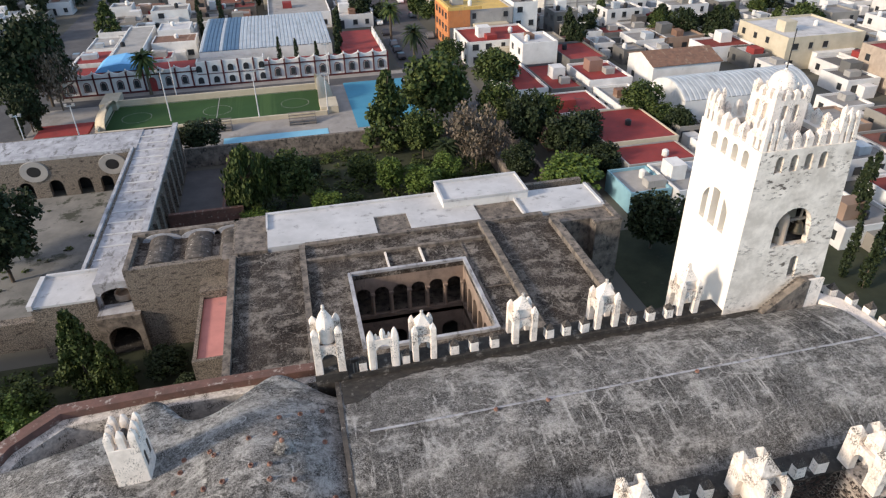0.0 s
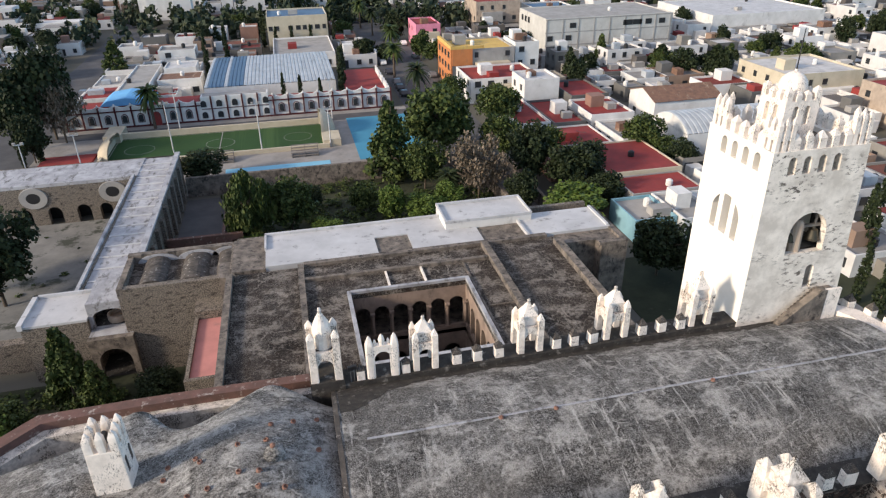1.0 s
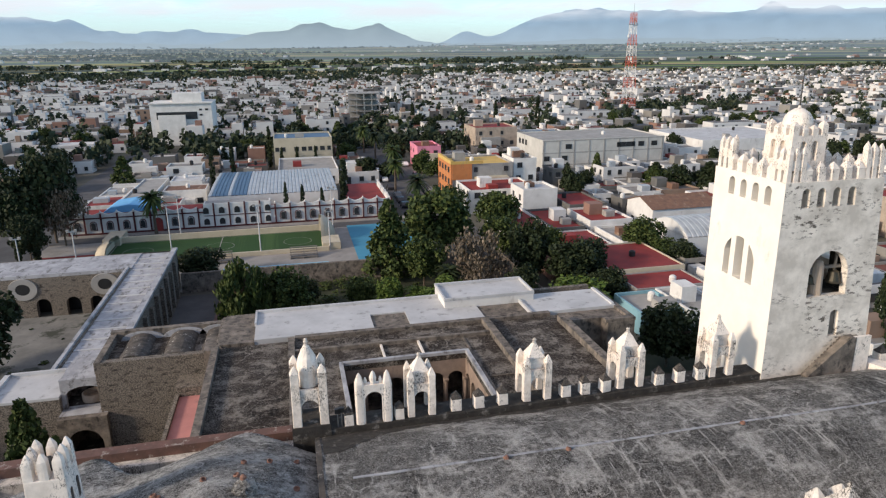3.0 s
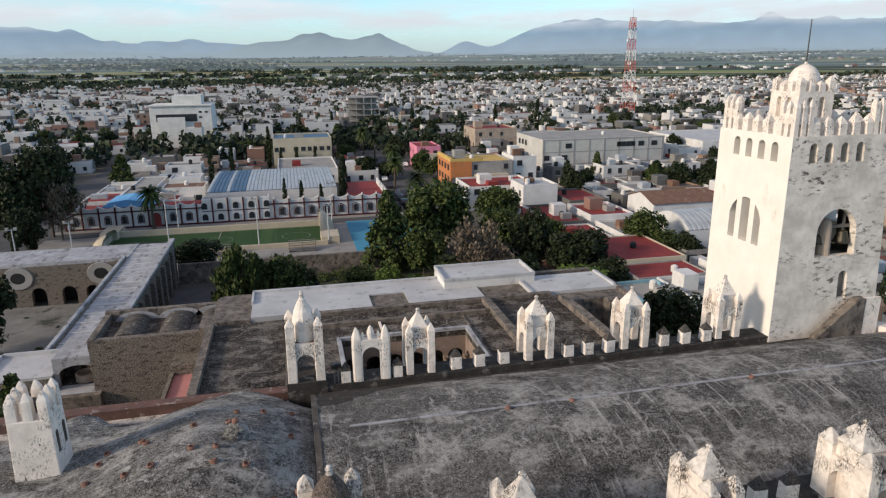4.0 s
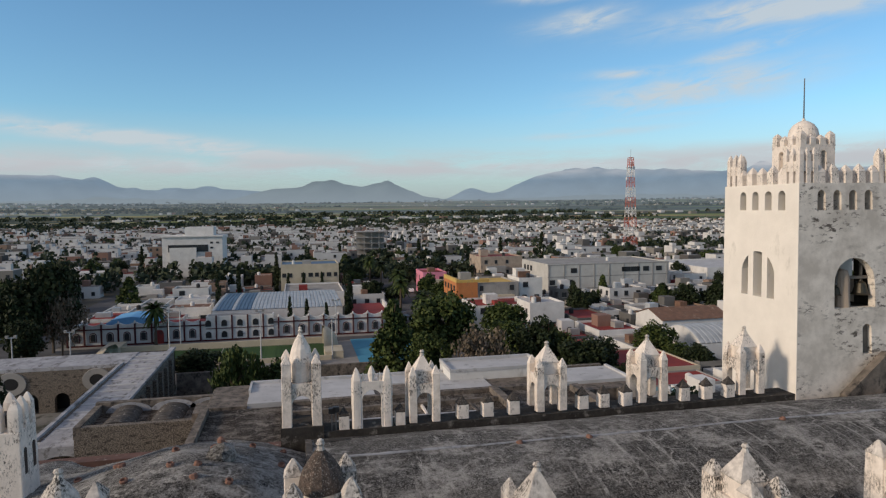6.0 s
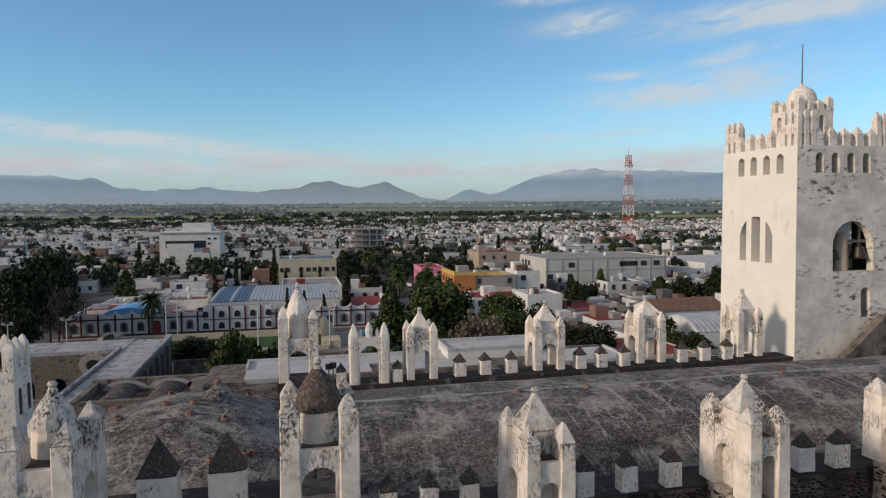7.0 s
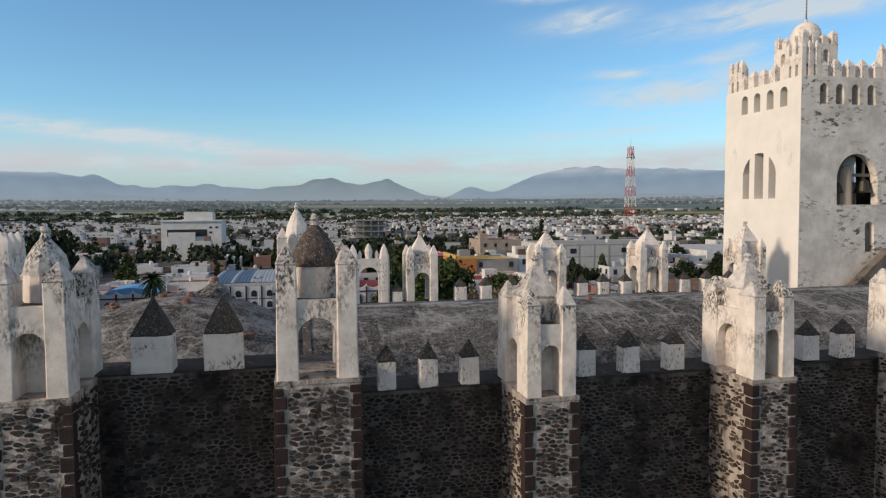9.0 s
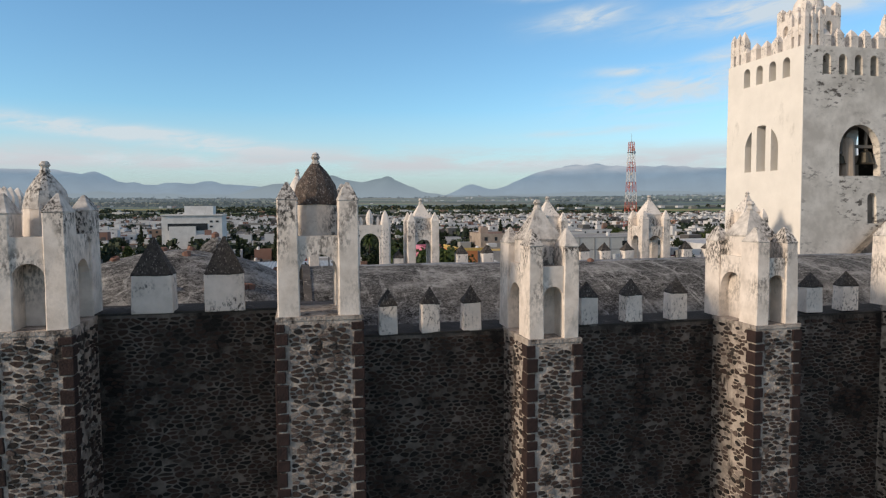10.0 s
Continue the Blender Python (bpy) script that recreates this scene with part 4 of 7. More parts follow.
for a, b in ((TX0 + 0.05, TX0 + TH), (TX1 - TH, TX1)):
    tpart("corner_pier", boxes((a, b, TY0 + 0.5, TY0 + TH, 22.9, 28.6)), T)
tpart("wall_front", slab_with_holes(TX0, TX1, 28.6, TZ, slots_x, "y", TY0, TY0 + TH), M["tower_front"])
tpart("wall_side", slab_with_holes(TY0 + TH, TY1, G, 23.6, [], "x", TX0, TX0 + TH), T)
# three tall lights under one round head
bm = bmesh.new()
c, r = 35.85, 1.56
lights = [(c - 1.5, c - 0.88), (c - 0.4, c + 0.4), (c + 0.88, c + 1.5)]
at = TY0 + TH
zb, sp, zt = 24.0, 25.15, 28.6
prism(bm, [(at, 23.6), (TY1, 23.6), (TY1, zb), (at, zb)], "x", TX0, TX0 + TH)
def head(y):
    return sp + math.sqrt(max(r * r - (y - c) ** 2, 0)) * 1.05
for a, b in lights:
    prism(bm, [(at, zb), (a, zb), (a, zt), (at, zt)], "x", TX0, TX0 + TH)
    ys = [a + (b - a) * i / 8 for i in range(9)]
    prism(bm, [(y, head(y)) for y in ys] + [(b, zt), (a, zt)], "x", TX0, TX0 + TH)
    at = b
prism(bm, [(at, zb), (TY1, zb), (TY1, zt), (at, zt)], "x", TX0, TX0 + TH)
bmesh.ops.remove_doubles(bm, verts=bm.verts[:], dist=0.0005)
tpart("wall_side", bm, T)
tpart("wall_side", slab_with_holes(TY0 + TH, TY1, 28.6, TZ, slots_y, "x", TX0, TX0 + TH), T)
tpart("wall_side", slab_with_holes(TY0 + TH, TY1, G, TZ, [(34.7, 36.1, 25.0, 25.9)], "x", TX1 - TH, TX1), T)
tpart("wall_back", slab_with_holes(TX0 + TH, TX1 - TH, G, TZ, [], "y", TY1 - TH, TY1), T)
tpart("tower_floor", boxes((TX0 + TH, TX1 - TH, TY0 + TH, TY1 - TH, 23.2, 23.5), (TX0 + TH, TX1 - TH, TY0 + TH, TY1 - TH, 20.3, 20.6)), M["parapet"])
tpart("roof_terrace", boxes((TX0 + TH, TX1 - TH, TY0 + TH, TY1 - TH, 30.2, 30.5)), M["parapet"], None, "grey stained roof terrace")
for x, y, s in ((30.75, 33.1, 0.55), (32.4, 33.05, 0.85), (29.0, 35.85, 0.6)):
    bm = lathe(bmesh.new(), [(0.62 * s, 0), (0.5 * s, 0.12 * s), (0.4 * s, 0.5 * s), (0.33 * s, 0.8 * s), (0.15 * s, 0.92 * s), (0.08 * s, 1.15 * s)], 18)
    b = part("bell", bm, M["bronze"], tower, "dark bronze bell")
    b.location = (x - 31.3, y - 35.9, 24.3 - G)
    bm = boxes((-1.0 * s, 1.0 * s, -0.1, 0.1, 1.1 * s, 1.3 * s))
    part("yoke", bm, M["timber"], b, "timber yoke")
    part("hanger", boxes((-0.06, 0.06, -0.06, 0.06, 1.25 * s, 4.6)), M["timber"], b)
tpart("arch_pier", worn(lathe(bmesh.new(), [(0.42, 23.5), (0.4, 25.4), (0.3, 25.75), (0.12, 25.85)], 14, 31.35, 33.0), 0.05), M["ochre"], None, "battered round plaster post in the bell arch")
# added dark lining that paints the belfry's inner shade
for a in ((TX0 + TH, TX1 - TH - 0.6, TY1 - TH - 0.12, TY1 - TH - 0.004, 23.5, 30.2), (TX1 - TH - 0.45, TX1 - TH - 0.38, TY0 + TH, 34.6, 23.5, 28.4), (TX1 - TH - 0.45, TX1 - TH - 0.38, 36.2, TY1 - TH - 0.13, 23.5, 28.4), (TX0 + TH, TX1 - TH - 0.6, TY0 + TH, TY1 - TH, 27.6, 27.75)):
    tpart("inner_lining", boxes(a), M["moss_and_shade"], None, "dark lining that paints the shade inside the belfry")
# battlements
MERL = [(0.21, 0), (0.205, 0.52), (0.215, 0.56), (0.12, 0.8), (0.02, 0.98)]


def tower_merlon(x, y, z, k, h=0.0, width=1.0):
    rows = [(a * 1.25 * width, z + b * k + (h if j > 0 else 0)) for j, (a, b) in enumerate(MERL)]
    tpart("merlon", worn(lathe(bmesh.new(), rows, 12, x, y, square=0.97), 0.03, 2, x + y), M["plaster"])


for i in range(5):
    a = 0.2 + 0.15 * (i % 2)
    tower_merlon(29.35 + i * 1.02, TY0 + 0.35, TZ, 1.0, a * 0.4)
    tower_merlon(29.35 + i * 1.02, TY1 - 0.35, TZ, 1.0, a * 0.4)
    tower_merlon(TX0 + 0.35, 34.0 + i * 0.95, TZ, 1.0, a * 0.4)
    tower_merlon(TX1 - 0.35, 34.0 + i * 0.95, TZ, 1.0, a * 0.4)
for cx, cy in ((TX0 + 0.78, TY0 + 0.78), (TX1 - 0.78, TY0 + 0.78), (TX0 + 0.78, TY1 - 0.78), (TX1 - 0.78, TY1 - 0.78)):
    # corner turrets: arched slots between five piers, open behind
    sx, sy = (1 if cx > 31 else -1), (1 if cy > 35 else -1)
    for dx, dy in ((sx, sy), (sx, 0), (sx, -sy), (0, sy), (-sx, sy)):
        tower_merlon(cx + dx * 0.53, cy + dy * 0.53, TZ, 1.0, 1.05, 0.62)
    for horizontal in (True, False):
        bm = bmesh.new()
        o = [(-0.4, -0.12, 0.55), (0.12, 0.4, 0.55)]
        prism(bm, arcade(-0.62, 0.62, 0, 1.25, o, 6), "y" if horizontal else "x", -0.12, 0.12)
        for v in bm.verts:
            v.co += Vector((cx, cy + sy * 0.53, TZ)) if horizontal else Vector((cx + sx * 0.53, cy, TZ))
        tpart("turret_arch", bm, M["plaster"])
# lantern with its own crown, a small dome and a rod
LX, LY, LW = 30.7, 35.9, 1.22
lant = part("lantern", worn(boxes((-LW + 0.3, LW - 0.3, -LW + 0.3, LW - 0.3, 30.3, 33.2)), 0.02), M["plaster"], tower, "square white lantern turret")
lant.location = (LX - 31.3, LY - 35.9, -G)
for axis in ("x", "y"):
    for s in (-1, 1):
        e = LW if axis == "y" else LW - 0.28
        bm = slab_with_holes(-e, e, 30.3, 33.25, [(-0.62, -0.2, 31.7, 32.7), (0.2, 0.62, 31.7, 32.7)], axis, s * LW, s * (LW - 0.28))
        part("lantern_wall", bm, M["plaster"], lant)
for i in range(4):
    for j in range(4):
        if 0 < i < 3 and 0 < j < 3:
            continue
        hh = 0.3 if (i in (0, 3) and j in (0, 3)) else 0.08
        rows = [(a * 0.98, 33.2 + b * 0.6 + (hh if k > 0 else 0)) for k, (a, b) in enumerate(MERL)]
        part("merlon", worn(lathe(bmesh.new(), rows, 12, (i - 1.5) * (LW - 0.2) / 1.5, (j - 1.5) * (LW - 0.2) / 1.5, square=0.95), 0.03, 2, i + j), M["plaster"], lant)
part("dome", lathe(bmesh.new(), [(0.88, 33.1), (0.88, 33.9), (0.8, 34.25), (0.6, 34.55), (0.3, 34.75), (0.1, 34.82), (0.08, 34.95)], 24), M["plaster"], lant, "smooth white dome")
part("lightning_rod", cylinder(bmesh.new(), 0, 0, 34.85, 37.4, 0.045, 0.03, 6), M["dark"], lant, "thin dark lightning rod")
# outside stair up to the tower door
stair = thing("tower_stair", 30.7, 31.5, 17.9, "steep plastered stair with a sloping parapet against the tower", "stair")
bm = prism(bmesh.new(), [(-0.6, -0.4), (2.6, -0.4), (2.6, 3.2), (2.15, 3.2), (-0.6, 0.9)], "y", -0.12, 0.42)
part("parapet", worn(bm, 0.03, 2), M["parapet"], stair, "stained sloping parapet")
# steps coloured dark for the shade behind the parapet
for i in range(14):
    part("step", boxes((-0.5 + i * 0.2, -0.3 + i * 0.2 + 0.04, 0.42, 0.95, -0.4, 0.3 + i * 0.185)), M["blackened"], stair)
part("landing", boxes((2.25, 3.6, 0.14, 0.95, -0.4, 2.85)), M["parapet"], stair)
part("parapet", worn(boxes((2.5, 3.7, -0.1, 0.1, -0.6, 3.2)), 0.02), M["plaster"], stair)

# ---- convent ----
Z = 12.4
B, PA = M["brown"], M["parapet"]
CX0, CX1, CY0, CY1 = 3.0, 13.9, 42.2, 53.0        # the cloister court
structure("roof_convent", boxes((-8.0, CX0, 34.4, 59.4, Z - 0.5, Z), (CX0, CX1, 33.9, CY0, Z - 0.5, Z), (CX0, CX1, CY1, 59.4, Z - 0.5, Z), (CX1, 25.4, 33.9, 59.4, Z - 0.5, Z)), B, "brown weathered flat roof of the convent with pale patches", "roof")
structure("wall_convent_outer", boxes((-8.2, -7.7, 34.4, 67.5, G, Z), (-8.2, 32.2, 66.9, 67.5, G, Z), (25.4, 26.0, 33.9, 58, G, Z), (-19.3, -18.7, 62, 69.5, G, 11.0)), M["rubble_far"], "rubble convent walls", "wall")
rows = [(-8.35, -7.75, 36.2, 59.0, 0.5), (-1.6, -1.05, 36, 59.4, 0.4), (-1.05, 17.3, 56.3, 56.7, 0.35), (-1.0, 24.5, 59.3, 59.9, 0.35), (17.2, 17.9, 36, 59.4, 0.55), (24.7, 25.5, 34, 58, 0.6), (29.2, 32.4, 56.3, 56.9, 0.3), (31.8, 32.4, 56.9, 65.2, 0.3), (14.4, 14.6, 44, 56.3, 0.1), (14.6, 17.2, 48.0, 48.12, 0.1)]
structure("trim_roof_parapets", worn(boxes(*[(a, b, c, d, Z - 0.02, Z + h) for a, b, c, d, h in rows]), 0.04, 0.8), PA, "low weathered parapets that divide the convent roof", "trim")
for x in (6.7, 10.2):
    structure("trim_roof_rib", worn(boxes((x - 0.1, x + 0.1, 53.5, 56.3, Z, Z + 0.18)), 0.02), M["plaster"], "thin pale rib across the cloister roof", "trim")
structure("trim_court_coping", worn(boxes((CX0 - 0.35, CX0, CY0 - 0.3, CY1 + 0.3, Z, Z + 0.28), (CX1, CX1 + 0.35, CY0 - 0.3, CY1 + 0.3, Z, Z + 0.28), (CX0, CX1, CY1, CY1 + 0.35, Z, Z + 0.28), (CX0, CX1, CY0 - 0.35, CY0, Z, Z + 0.28)), 0.03), M["bluish"], "pale weathered coping round the cloister court", "trim")
structure("floor_court", boxes((-1, 18, 38, 57, G + 1.0, G + 1.1)), M["dust"], "cloister court floor", "floor")


def cloister_side(name, a0, a1, n, axis, s0, s1, z0, z1, gap, lift):
    w = (a1 - a0) / n
    holes = [(a0 + i * w + gap, a0 + (i + 1) * w - gap, lift) for i in range(n)]
    bm = prism(bmesh.new(), arcade(a0, a1, z0, z1, holes, 10), axis, s0, s1)
    return structure(name, bm, M["cloister"], "ochre cloister arcade with round arches", "arcade")


for z0, z1, gap, lift, n in ((G + 1.1, 6.6, 0.5, 4.4, 4), (7.5, Z - 0.5, 0.18, 10.0, 6)):
    cloister_side("wall_cloister_north", CX0, CX1, n, "y", CY1, CY1 + 0.5, z0, z1, gap, lift)
    cloister_side("wall_cloister_south", CX0, CX1, n, "y", CY0 - 0.5, CY0, z0, z1, gap, lift)
    cloister_side("wall_cloister_west", CY0, CY1, n, "x", CX0 - 0.5, CX0, z0, z1, gap, lift)
    cloister_side("wall_cloister_east", CY0, CY1, n, "x", CX1, CX1 + 0.5, z0, z1, gap, lift)
structure("floor_gallery", boxes((-1, CX0, 38, 57, 6.6, 7.0), (CX1, 18, 38, 57, 6.6, 7.0), (CX0, CX1, CY1, 57, 6.6, 7.0), (CX0, CX1, 38, CY0, 6.6, 7.0)), M["parapet"], "upper gallery floor of the cloister", "floor")
structure("wall_gallery_parapet", boxes((CX0, CX1, CY1, CY1 + 0.3, 6.6, 7.5), (CX0 - 0.3, CX0, CY0, CY1, 6.6, 7.5), (CX1, CX1 + 0.3, CY0, CY1, 6.6, 7.5)), M["cloister"], "gallery parapet below the upper arches", "wall")
# the galleries' deep shade is put into the colour of these walls
structure("wall_gallery_back", boxes((-1, 18, 56.6, 57, G, Z - 0.5), (-1.4, -1, 38, 57, G, Z - 0.5), (18, 18.4, 38, 57, G, Z - 0.5), (-1, 18, 37.6, 38, G, Z - 0.5)), M["mortar"], "cloister gallery back walls, coloured dark for their shade", "wall")
for i in range(7):
    x = CX0 + i * (CX1 - CX0) / 6
    ob = thing("cloister_column", x, CY1 - 0.08, 7.5, "slim stone column of the upper cloister gallery", "column", "columns of the cloister gallery")
    part("shaft", cylinder(bmesh.new(), 0, 0, 0.15, 2.4, 0.16, 0.14, 10), M["cloister"], ob)
    part("capital", boxes((-0.22, 0.22, -0.2, 0.2, 2.4, 2.6), soft=0.03), M["cloister"], ob)
    part("base", boxes((-0.22, 0.22, -0.2, 0.2, 0, 0.15), soft=0.03), M["cloister"], ob)

# white newer roofs at the back of the convent
WR = M["whiteroof"]
structure("roof_white", boxes((-4.7, 6.6, 60.0, 66.9, Z - 0.5, Z + 0.25), (6.6, 10.2, 63.6, 66.9, Z - 0.5, Z + 0.25), (10.2, 17.8, 60.0, 66.9, Z - 0.5, Z + 0.25), (17.8, 22.6, 63.4, 66.9, Z - 0.5, Z + 0.25), (22.6, 32.0, 59.8, 65.0, Z - 0.5, Z + 0.3)), WR, "white painted flat roof over the convent cells", "roof")
structure("roof_grey_patches", boxes((6.62, 10.18, 60.0, 63.58, Z - 0.5, Z + 0.12), (17.82, 22.58, 60.0, 63.38, Z - 0.5, Z + 0.12), (-8.0, -4.72, 59.9, 66.9, Z - 0.5, Z + 0.1)), PA, "grey patched roof squares between the white ones", "roof")
structure("trim_white_kerbs", boxes((-4.8, 14.3, 66.75, 67.1, Z, Z + 0.5), (22.5, 22.75, 59.8, 65, Z, Z + 0.5), (31.6, 31.9, 60, 65, Z, Z + 0.5), (-4.8, -4.6, 63.6, 66.9, Z, Z + 0.5)), WR, "white kerbs round the roofs", "trim")
box_room = thing("roof_room", 19.3, 65.6, Z, "low white roof room with a kerbed top", "roof room")
part("walls", boxes((-4.9, 4.9, -2.2, 2.6, -0.3, 1.0)), M["white"], box_room)
part("roof", boxes((-4.7, 4.7, -2.0, 2.4, 1.0, 1.06)), WR, box_room, "white flat roof")
part("kerb", boxes((-4.95, 4.95, 2.35, 2.65, 1.0, 1.35), (-4.95, 4.95, -2.25, -2.05, 1.0, 1.3), (-4.95, -4.75, -2.05, 2.35, 1.0, 1.35), (4.75, 4.95, -2.05, 2.35, 1.0, 1.35)), WR, box_room)
structure("wall_corner_block", boxes((29.4, 32.3, 56.2, 65.3, G, Z - 0.02), (25.5, 29.4, 57.7, 65, G, Z - 0.02)), M["parapet"], "tall weathered corner block of the convent", "wall")
structure("roof_light_well", boxes((26.0, 29.4, 40, 57.7, G + 2, G + 2.2)), M["soil"], "dark light well", "floor")

# rubble block with small domes, beside the convent roof
structure("wall_rubble_block", boxes((-18.7, -9.2, 61.9, 62.6, G, 11.0)), M["rubble_far"], "tall rubble stone wall in sunlight", "wall")
structure("roof_rubble_block", boxes((-18.7, -8.2, 62.6, 68.6, 9.6, 10.3)), B, "sunken brown roof behind the rubble wall", "roof")
structure("trim_rubble_block", worn(boxes((-19.3, -8.2, 68.6, 69.3, G, 11.3), (-19.3, -18.7, 61.9, 68.6, 10.0, 11.1), (-9.2, -8.2, 59.4, 62.6, G, 12.3)), 0.04), PA, "weathered edge walls of the rubble block", "trim")
for i, (x, r, y0) in enumerate(((-16.3, 1.35, 63.0), (-12.2, 1.4, 62.9), (-8.9, 1.1, 62.9))):
    bm = bmesh.new()
    prism(bm, [(x + r * math.cos(math.pi * k / 12), 10.2 + 0.8 * math.sin(math.pi * k / 12)) for k in range(13)], "y", y0, 68.4)
    bmesh.ops.subdivide_edges(bm, edges=[e for e in bm.edges if abs(e.verts[0].co.y - e.verts[1].co.y) > 1], cuts=6)
    tagged(part("roof_vault", worn(bm, 0.1, 0.9, i), M["blackened"]), "small weathered plaster barrel vault on the sunken roof", "vault", "vaults on the rubble block")
    structure("trim_vault_rim", prism(bmesh.new(), [(x + (r + 0.75) * math.cos(math.pi * k / 12), 10.25 + 0.95 * math.sin(math.pi * k / 12)) for k in range(13)], "y", 68.5, 68.6), M["bluish"], "pale scalloped rim behind the small vaults", "trim")
structure("floor_pink_terrace", boxes((-11.8, -8.25, 49.4, 59.3, 7.4, 8.0)), M["pink"], "pink painted terrace floor", "floor")
structure("trim_pink_terrace", worn(boxes((-12.1, -11.75, 49.2, 60.5, G, 8.3), (-12.1, -8.2, 49.0, 49.4, G, 8.4), (-12.1, -9.2, 59.3, 61.9, G, 8.9)), 0.03), M["rubble_far"], "rubble edge of the pink terrace", "trim")
# arched loggia, flat white roof and the long wing with a pale walkway roof
bm = prism(bmesh.new(), arcade(-23.0, -18.7, G, 6.0, [(-22.4, -19.3, 3.2)]), "y", 61.2, 61.9)
structure("wall_loggia", bm, M["parapet"], "rendered wall with one broad arch", "wall")
bm = slab_with_holes(-23.0, -18.7, 6.0, 9.0, [(-22.6, -19.0, 6.05, 7.3, 0.9)], "y", 63.4, 63.8)
structure("wall_loggia_upper", bm, M["bluish"], "rendered upper wall with an oval opening", "wall")
# added wall and dark floor colour that paint the shade inside the loggia
structure("wall_loggia_back", boxes((-23.0, -18.7, 66.0, 66.3, G, 8.6)), M["mortar"], "added back wall, dark for the loggia's shade", "wall")
structure("floor_loggia", boxes((-23.0, -18.7, 61.9, 66.0, G, G + 0.1), (-23.0, -18.7, 63.4, 66.0, 5.9, 6.02)), M["moss_and_shade"], "loggia floors, dark to carry the arch's shade", "floor")
ob = thing("stone_ring", -20.7, 65.0, 6.02, "round pale stone well ring on the loggia floor", "well")
part("ring", worn(lathe(bmesh.new(), [(1.0, 0.0), (1.0, 0.7), (0.82, 0.72), (0.8, 0.3)], 24), 0.02), M["ochre"], ob)
structure("roof_loggia", boxes((-23.0, -18.7, 61.9, 63.4, 5.6, 6.0), (-23.0, -18.7, 63.8, 69, 8.6, 8.9)), M["bluish"], "loggia roof", "roof")
structure("wall_flat_white", boxes((-29.2, -23.0, 62.8, 68.4, G, 7.35)), M["rubble_far"], "rubble walls below the white flat roof", "wall")
structure("roof_flat_white", boxes((-29.2, -23.0, 62.8, 68.4, 7.35, 7.6)), WR, "white flat roof above rubble walls", "roof")
structure("trim_flat_white", boxes((-29.4, -28.9, 62.6, 68.6, 7.35, 7.95), (-29.4, -23, 68.3, 68.6, 7.35, 7.95)), WR, "white kerb round the flat roof", "trim")
structure("wall_garden_old", worn(boxes((-60, -29.4, 65.0, 66.2, G, 4.4)), 0.05), M["rubble_far"], "old rubble garden wall", "wall")
structure("wall_long_wing", boxes((-25.4, -24.8, 68.5, 104, G, 7.5), (-20.2, -19.6, 68.5, 112.5, G, 7.6)), M["rubble_far"], "stone walls of the long wing", "wall")
structure("roof_long_wing", boxes((-24.8, -20.2, 68.5, 112.5, 6.9, 7.4)), M["bluish"], "pale streaked walkway roof of the long wing", "roof")
for i in range(14):
    y = 71 + i * 2.9
    part("roof_step", worn(boxes((-24.75, -20.3, y, y + 0.25, 7.4, 7.5)), 0.02), M["whiteroof"], bpy.data.objects["roof_long_wing"])
structure("trim_long_wing", boxes((-25.5, -25.1, 68.5, 104, 7.5, 7.8), (-20.2, -19.4, 68.5, 112.5, 7.6, 7.95)), M["bluish"], "pale copings of the long wing", "trim")
for i in range(9):
    y = 76 + i * 3.9
    ob = part("buttress_pier", worn(boxes((-19.6, -19.1, y, y + 0.9, G, 6.9 - 0.3 * (i % 2))), 0.04), M["rubble_far"], bpy.data.objects["wall_long_wing"])
# cross wing with two round windows and four arches
holes = [(-47.4, -45.4, G, 2.7), (-42.85, -40.85, G, 2.7), (-38.6, -36.6, G, 2.7), (-34.5, -32.5, G, 2.7), (-31.2, -29.4, G, 2.7)]
structure("wall_cross_wing", slab_with_holes(-70, -25.4, G, 7.0, holes, "y", 104.0, 105.0), M["rubble_far"], "long rubble stone wall with arches and two round windows", "wall")
structure("wall_cross_wing_back", boxes((-70, -19.6, 112, 112.6, G, 7.4)), M["rubble_far"], "back wall of the cross wing", "wall")
# near-black sheet painted in for the shade inside the arches
structure("wall_cross_inner", boxes((-70, -25.4, 106.5, 107, G, 7)), M["dark"], "near-black sheet that stands for shade behind the arches", "wall")
structure("roof_cross_wing", boxes((-70, -24.8, 104.0, 112, 7.0, 7.5)), M["bluish"], "pale worn roof of the cross wing", "roof")
for x in (-40.0, -28.8):
    ob = thing("round_window", x, 104, 5.35, "round stone-framed window in the rubble wall", "window", "round windows of the cross wing")
    bm = bmesh.new()
    ring = [[(bm.verts.new((r * math.cos(a), y, 0.85 * r * math.sin(a)))) for a in [2 * math.pi * k / 24 for k in range(24)]] for r, y in ((2.0, 0.0), (1.95, -0.15), (1.0, -0.12), (0.9, 0.4))]
    for a, b in zip(ring, ring[1:]):
        for k in range(24):
            bm.faces.new((a[k], a[(k + 1) % 24], b[(k + 1) % 24], b[k]))
    part("frame", bm, M["concrete"], ob)
    for k in (-0.45, 0.0, 0.45):
        part("bar", boxes((k - 0.05, k + 0.05, 0.02, 0.06, -0.8, 0.8)), M["iron"], ob)
        part("bar", boxes((-0.8, 0.8, -0.03, 0.015, k - 0.05, k + 0.05)), M["iron"], ob)
    # near-black disc paints the shade behind the bars
    part("opening", cylinder(bmesh.new(), 0, 0, 0.04, 0.1, 0.95, 0.95, 20), M["dark"], ob).matrix_basis = pose(0, 0, 0, 90, 0, 0)
structure("floor_long_court", boxes((-70, -25.4, 68.6, 104.0, G, G + 0.08)), M["dust"], "dusty grey courtyard with dark weeds", "floor")
